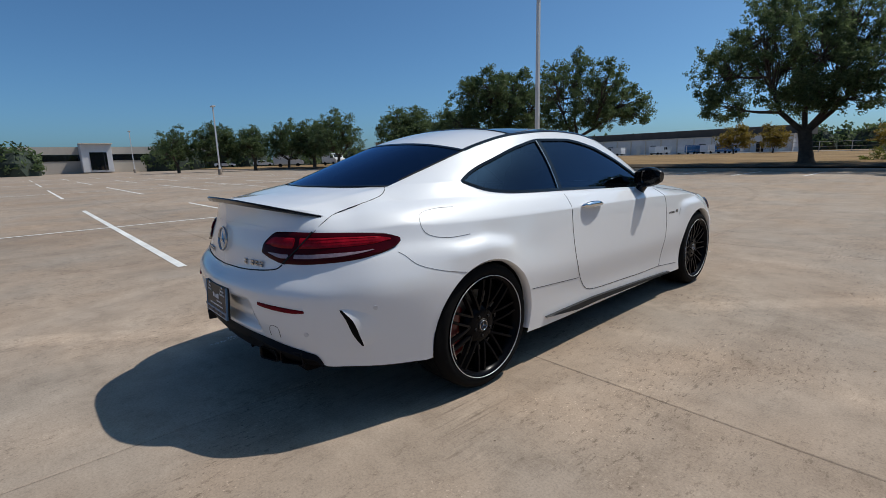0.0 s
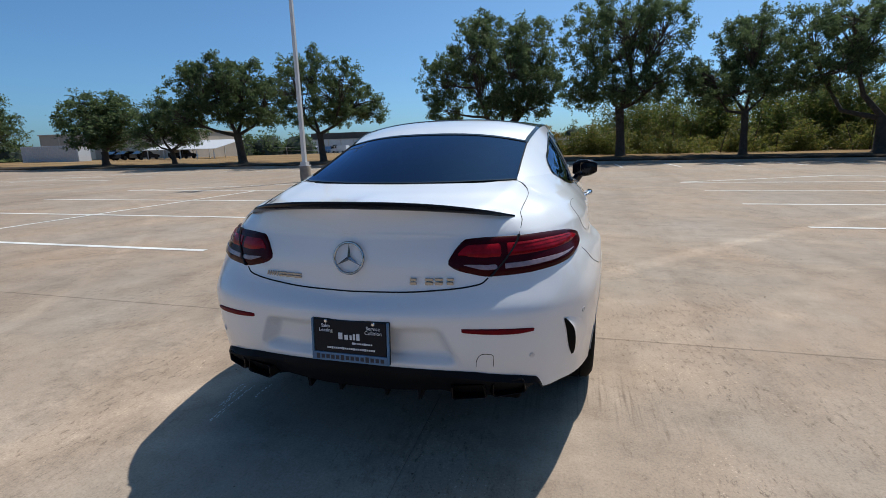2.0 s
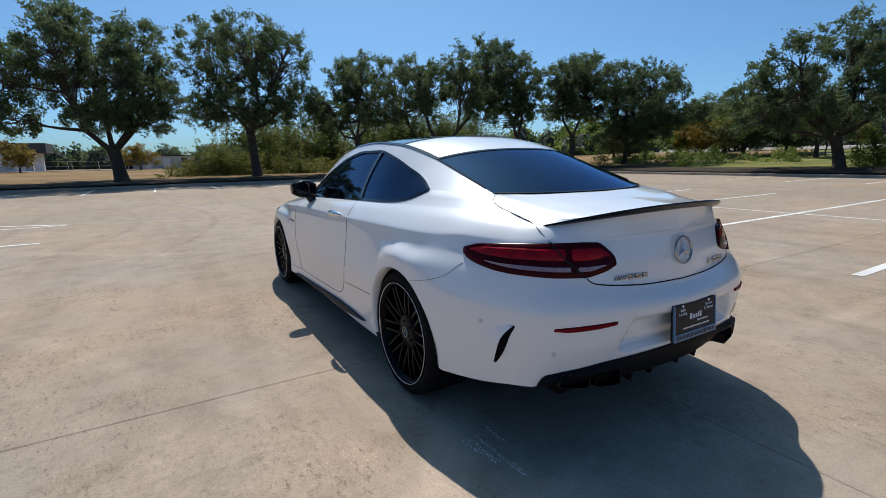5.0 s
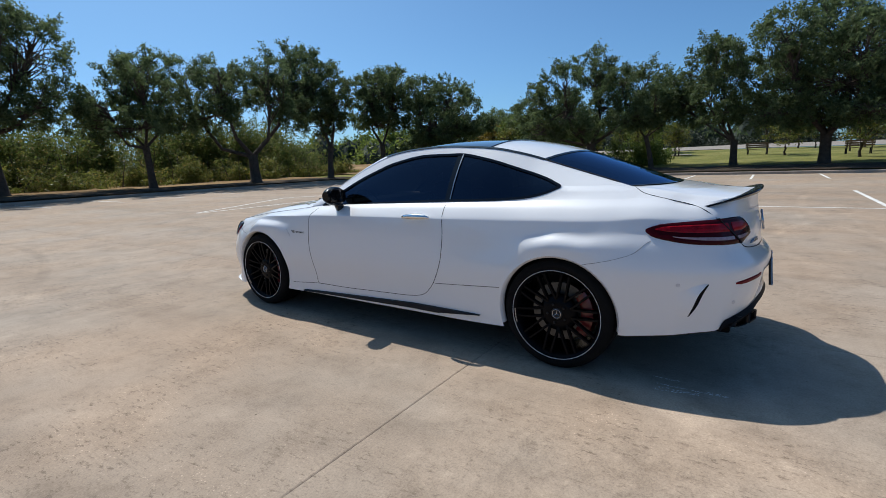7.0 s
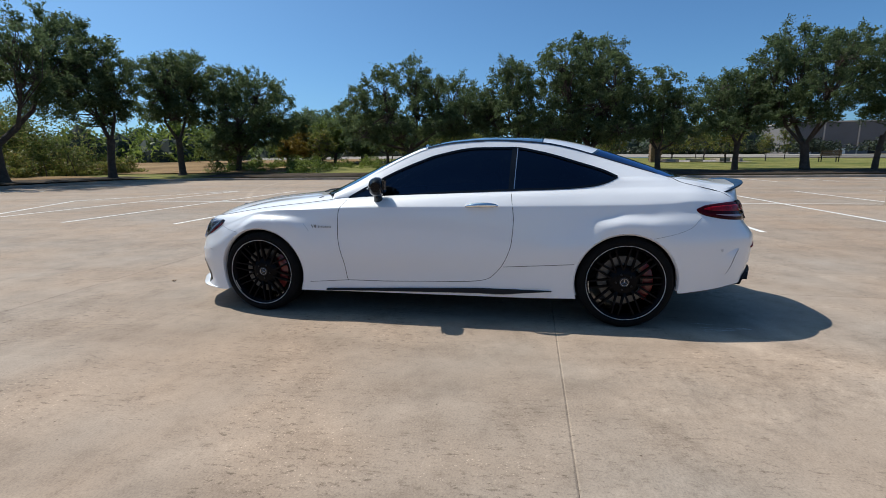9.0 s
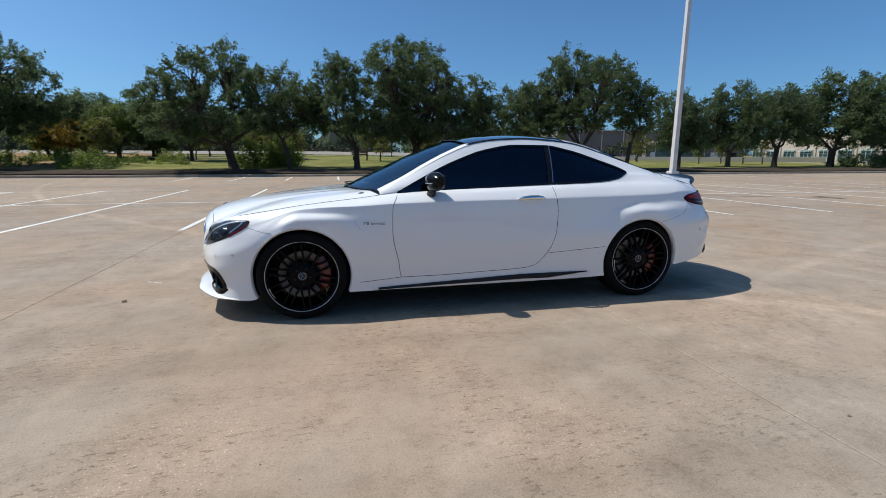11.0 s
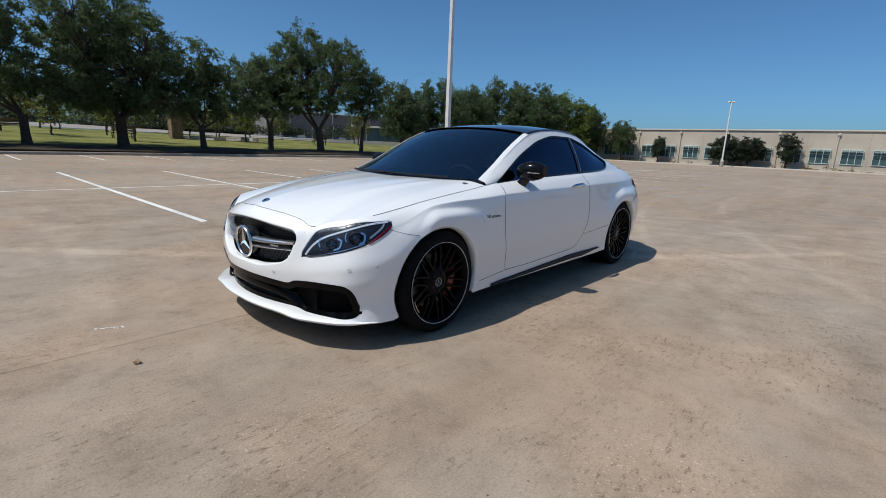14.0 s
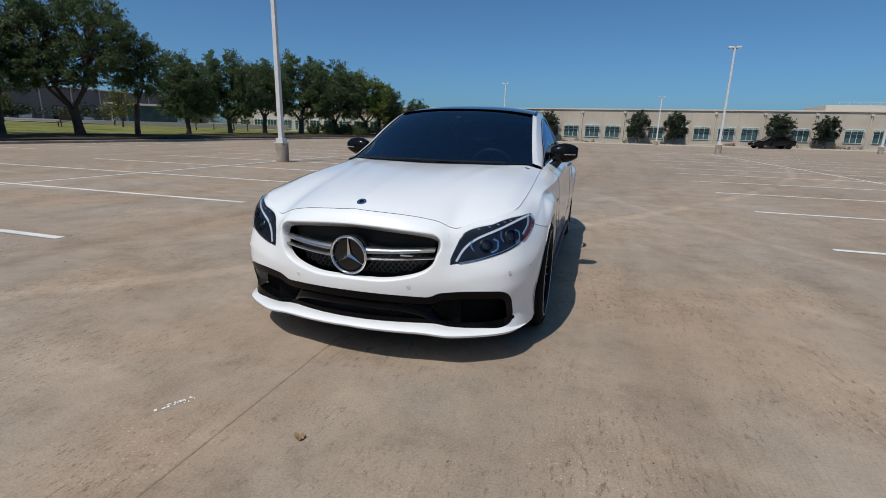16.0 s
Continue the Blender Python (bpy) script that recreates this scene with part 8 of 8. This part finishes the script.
# -- wheels
def make_wheel(width, tyre_r, rim_r):
    w = empty("wheel")
    h = width / 2
    bm = lathe(bmesh.new(), [(-h * 0.8, rim_r - 0.01), (-h, rim_r + 0.012), (-h * 1.02, rim_r + 0.035), (-h * 0.94, tyre_r - 0.016), (-h * 0.84, tyre_r - 0.004), (-h * 0.6, tyre_r), (-h * 0.58, tyre_r - 0.006), (-h * 0.54, tyre_r - 0.006), (-h * 0.52, tyre_r), (-h * 0.05, tyre_r), (-h * 0.03, tyre_r - 0.006), (h * 0.03, tyre_r - 0.006), (h * 0.05, tyre_r), (h * 0.52, tyre_r), (h * 0.54, tyre_r - 0.006), (h * 0.58, tyre_r - 0.006), (h * 0.6, tyre_r), (h * 0.84, tyre_r - 0.004), (h * 0.94, tyre_r - 0.016), (h * 1.02, rim_r + 0.035), (h, rim_r + 0.012), (h * 0.8, rim_r - 0.01)], "x", 64)
    bmesh.ops.recalc_face_normals(bm, faces=bm.faces)
    part("tyre", bm, M_TYRE, w, "low-profile black tyre", smooth=50)
    bm = lathe(bmesh.new(), [(h * 1.018, rim_r + 0.0040), (h * 1.035, rim_r + 0.0040), (h * 1.04, rim_r + 0.0028), (h * 1.035, rim_r + 0.0014), (h * 1.018, rim_r + 0.001)], "x", 72, closed=True)
    bmesh.ops.recalc_face_normals(bm, faces=bm.faces)
    rim = part("rim", lathe(bmesh.new(), [(h * 0.97, rim_r - 0.002), (h * 0.90, rim_r - 0.016), (h * 0.6, rim_r - 0.024), (h * 0.2, rim_r - 0.035), (-h * 0.8, rim_r - 0.03), (-h * 0.9, rim_r)], "x", 64), M_RIM, w, "black multi-spoke rim", smooth=60)
    part("rim_edge", bm, M_RING, rim, "thin polished rim edge", smooth=60)
    # ten twin spokes, parallel within a pair and crossing their neighbours at the hub
    bm = bmesh.new()
    n, gap = 10, 0.0265
    for k in range(n):
        a = 2 * math.pi * k / n
        for sg, lift in ((-1, 0.0), (1, -0.003)):
            rows = []
            for f in np.linspace(0, 1, 7):
                r = 0.070 + (rim_r - 0.010 - 0.070) * f
                t = a + sg * math.asin(gap * (1.0 - 0.12 * f) / r)
                w2 = 0.0095 - 0.0012 * math.sin(math.pi * f)
                xx = h * (0.70 + 0.05 * math.sin(math.pi * f) + 0.18 * f) + lift
                c, sn = math.cos(t), math.sin(t)
                tx, tz = -sn * w2, c * w2
                rows.append([bm.verts.new((xx - 0.026, r * c - tx, r * sn - tz)), bm.verts.new((xx, r * c - tx * 0.7, r * sn - tz * 0.7)), bm.verts.new((xx, r * c + tx * 0.7, r * sn + tz * 0.7)), bm.verts.new((xx - 0.026, r * c + tx, r * sn + tz))])
            for r0, r1 in zip(rows, rows[1:]):
                for q in range(4):
                    bm.faces.new((r0[q], r0[(q + 1) % 4], r1[(q + 1) % 4], r1[q]))
    bmesh.ops.recalc_face_normals(bm, faces=bm.faces)
    part("spokes", bm, M_RIM, rim, smooth=30)
    bm = lathe(bmesh.new(), [(h * 0.50, 0.118), (h * 0.66, 0.108), (h * 0.74, 0.080), (h * 0.78, 0.050), (h * 0.77, 0.036)], "x", 40)
    part("hub", bm, M_RIM, rim, smooth=50)
    bm = lathe(bmesh.new(), [(h * 0.76, 0.037), (h * 0.80, 0.034), (h * 0.80, 0.0)], "x", 32)
    part("centre_cap", bm, M_MATTE, rim, "dark centre cap", smooth=40)
    star_badge("cap_badge", pose(h * 0.805, 0, 0, 0, 0, -90), 0.026, rim, 0.09, 0.002)
    for k in range(5):
        a = 2 * math.pi * (k + 0.5) / 5
        m = pose(h * 0.745, 0.058 * math.cos(a), 0.058 * math.sin(a))
        part("wheel_bolt", box(bmesh.new(), (0, 0, 0), (0.02, 0.014, 0.014), 0.003, m=m), M_MATTE, rim)
    bm = bmesh.new()
    for k in range(9):
        a = radians(192 - 2.2 * k)
        box(bm, (h * 1.03, (rim_r - 0.013) * math.cos(a), (rim_r - 0.013) * math.sin(a)), (0.002, 0.006, 0.006), 0, m=None)
    part("rim_mark", bm, M_SATIN, rim, "small pale marking on the rim edge")
    # brake
    bm = lathe(bmesh.new(), [(h * 0.25, 0.10), (h * 0.28, 0.105), (h * 0.28, 0.178), (h * 0.25, 0.18), (h * 0.02, 0.18), (h * 0.0, 0.10)], "x", 56)
    for k in range(40):
        a = 2 * math.pi * k / 40
        r = 0.125 + 0.014 * (k % 4)
        box(bm, (h * 0.281, r * math.cos(a), r * math.sin(a)), (0.003, 0.007, 0.007))
    bmesh.ops.recalc_face_normals(bm, faces=bm.faces)
    part("brake_disc", bm, M_DISC, w, "drilled grey brake disc", smooth=40)
    bm = lathe(bmesh.new(), [(h * 0.1, 0.0), (h * 0.45, 0.05), (h * 0.4, 0.10), (h * 0.2, 0.105)], "x", 32)
    part("disc_bell", bm, M_RIM, w, smooth=50)
    return w


def caliper(s, wy, wz, x):
    bm = bmesh.new()
    rows = []
    for k in range(13):
        a = radians(180 - 44 + 88 * k / 12)
        c, sn = math.cos(a), math.sin(a)
        f = 0.012 * math.sin(math.pi * k / 12)
        rows.append([bm.verts.new((s * xx, wy + r * c, wz + r * sn)) for xx, r in ((x - 0.06, 0.135), (x + f, 0.135), (x + 0.012 + f, 0.165), (x + f, 0.205), (x - 0.06, 0.215))])
    for r0, r1 in zip(rows, rows[1:]):
        for q in range(4):
            bm.faces.new((r0[q], r0[q + 1], r1[q + 1], r1[q]))
    bm.faces.new(rows[0])
    bm.faces.new(rows[-1])
    bmesh.ops.recalc_face_normals(bm, faces=bm.faces)
    part("brake_caliper", bm, M_CALIPER, car, "red brake caliper", smooth=40)


wf = make_wheel(0.255, 0.331, 0.262)
wf.parent = car
wf.matrix_basis = pose(0.79, 1.42, 0.331)
wr = make_wheel(0.28, 0.336, 0.268)
wr.parent = car
wr.matrix_basis = pose(0.775, -1.42, 0.336, 12)
copy_thing(wf, pose(-0.79, 1.42, 0.331, 24, 0, 180))
copy_thing(wr, pose(-0.775, -1.42, 0.336, 5, 0, 180))
for s in (1, -1):
    caliper(s, 1.42, 0.331, 0.842)
    caliper(s, -1.42, 0.336, 0.83)
    for wy in (1.42, -1.42):
        bm = tube(bmesh.new(), [(s * 0.3, wy, 0.335), (s * 0.80, wy, 0.335)], 0.035, 10)
        part("axle", bm, M_MATTE, car)

# -- underside and cabin
bm = bmesh.new()
box(bm, (0, 0.0, 0.25), (1.77, 2.1, 0.10), 0.02)
box(bm, (0, 1.55, 0.27), (1.10, 1.1, 0.18), 0.02)
box(bm, (0, 1.88, 0.22), (1.10, 0.2, 0.08), 0.02)
box(bm, (0, -1.55, 0.30), (1.10, 1.1, 0.18), 0.02)
box(bm, (0, -2.12, 0.36), (1.25, 0.35, 0.16), 0.02)
part("underbody", bm, M_DEEP, car, "black underbody")
bm = bmesh.new()
box(bm, (0, 1.4, 0.53), (1.05, 0.9, 0.46), 0.02)
box(bm, (0, 0.97, 0.72), (1.45, 0.2, 0.36), 0.05)
box(bm, (0, 0.82, 0.90), (1.42, 0.34, 0.07), 0.03)
part("dashboard", bm, M_SEAT, car, "dark dashboard", smooth=40)
bm = boxed((0, -1.72, 0.98), (1.05, 0.5, 0.10), 0.04)
box(bm, (0, -1.6, 0.6), (1.1, 1.2, 0.6), 0.05)
part("parcel_shelf", bm, M_SEAT, car, smooth=40)
bm = bmesh.new()
lathe(bm, [(-0.012, 0.17), (0.0, 0.182), (0.012, 0.17), (0.0, 0.158)], "x", 32, closed=True)
box(bm, (0, 0, 0), (0.02, 0.32, 0.04), 0.008)
box(bm, (0, 0, -0.08), (0.02, 0.05, 0.16), 0.008)
bmesh.ops.transform(bm, matrix=pose(-0.36, 0.56, 0.88, 0, 0, 90) @ pose(0, 0, 0, 0, 22, 0), verts=bm.verts)
part("steering_wheel", bm, M_SEAT, car, smooth=40)


def make_seat(x, y, wide, back):
    seat = empty("car_seat")
    seat.parent = car
    seat.matrix_basis = pose(x, y, 0.30)
    part("cushion", boxed((0, 0.1, 0.20), (wide, 0.52, 0.20), 0.06), M_SEAT, seat, smooth=60)
    bm = bmesh.new()
    for k, (z, w, yy) in enumerate(((0.28, 1.0, -0.16), (0.45, 1.0, -0.20), (0.62, 0.92, -0.25), (0.74, 0.72, -0.28))):
        box(bm, (0, yy, z * back), (wide * w, 0.16, 0.24), 0.06)
    part("backrest", bm, M_SEAT, seat, smooth=60)
    part("headrest", boxed((0, -0.30, 0.90 * back), (0.24, 0.10, 0.16), 0.04), M_SEAT, seat, smooth=60)


make_seat(-0.37, -0.10, 0.50, 0.94)
make_seat(0.37, -0.10, 0.50, 0.94)
make_seat(-0.33, -1.02, 0.48, 0.78)
make_seat(0.33, -1.02, 0.48, 0.78)
bm = boxed((0, 0.23, 1.235), (0.20, 0.03, 0.055), 0.012)
box(bm, (0, 0.29, 1.265), (0.05, 0.09, 0.05), 0.01)
part("inner_mirror", bm, M_MATTE, car)
# bright line lights of the cabin edge: wipers on the cowl
for x0, x1 in ((-0.55, 0.02), (0.0, 0.55)):
    bm = tube(bmesh.new(), [(x0, 1.045 - 0.2 * x0 * x0, 0.965), ((x0 + x1) / 2, 1.06, 0.967), (x1, 1.05 - 0.2 * x1 * x1, 0.962)], 0.006, 5)
    part("wiper", bm, M_MATTE, car)

# ---- slabs of the lot, the nearest as pieces ----
slab_me = slab_mesh(SLAB)
for i in range(-8, 6):
    for j in range(-8, 6):
        ob = new("slab", slab_me)
        ob.parent = lot
        ob.location = (JX + (i + 0.5) * SLAB, JY + (j + 0.5) * SLAB, 0)
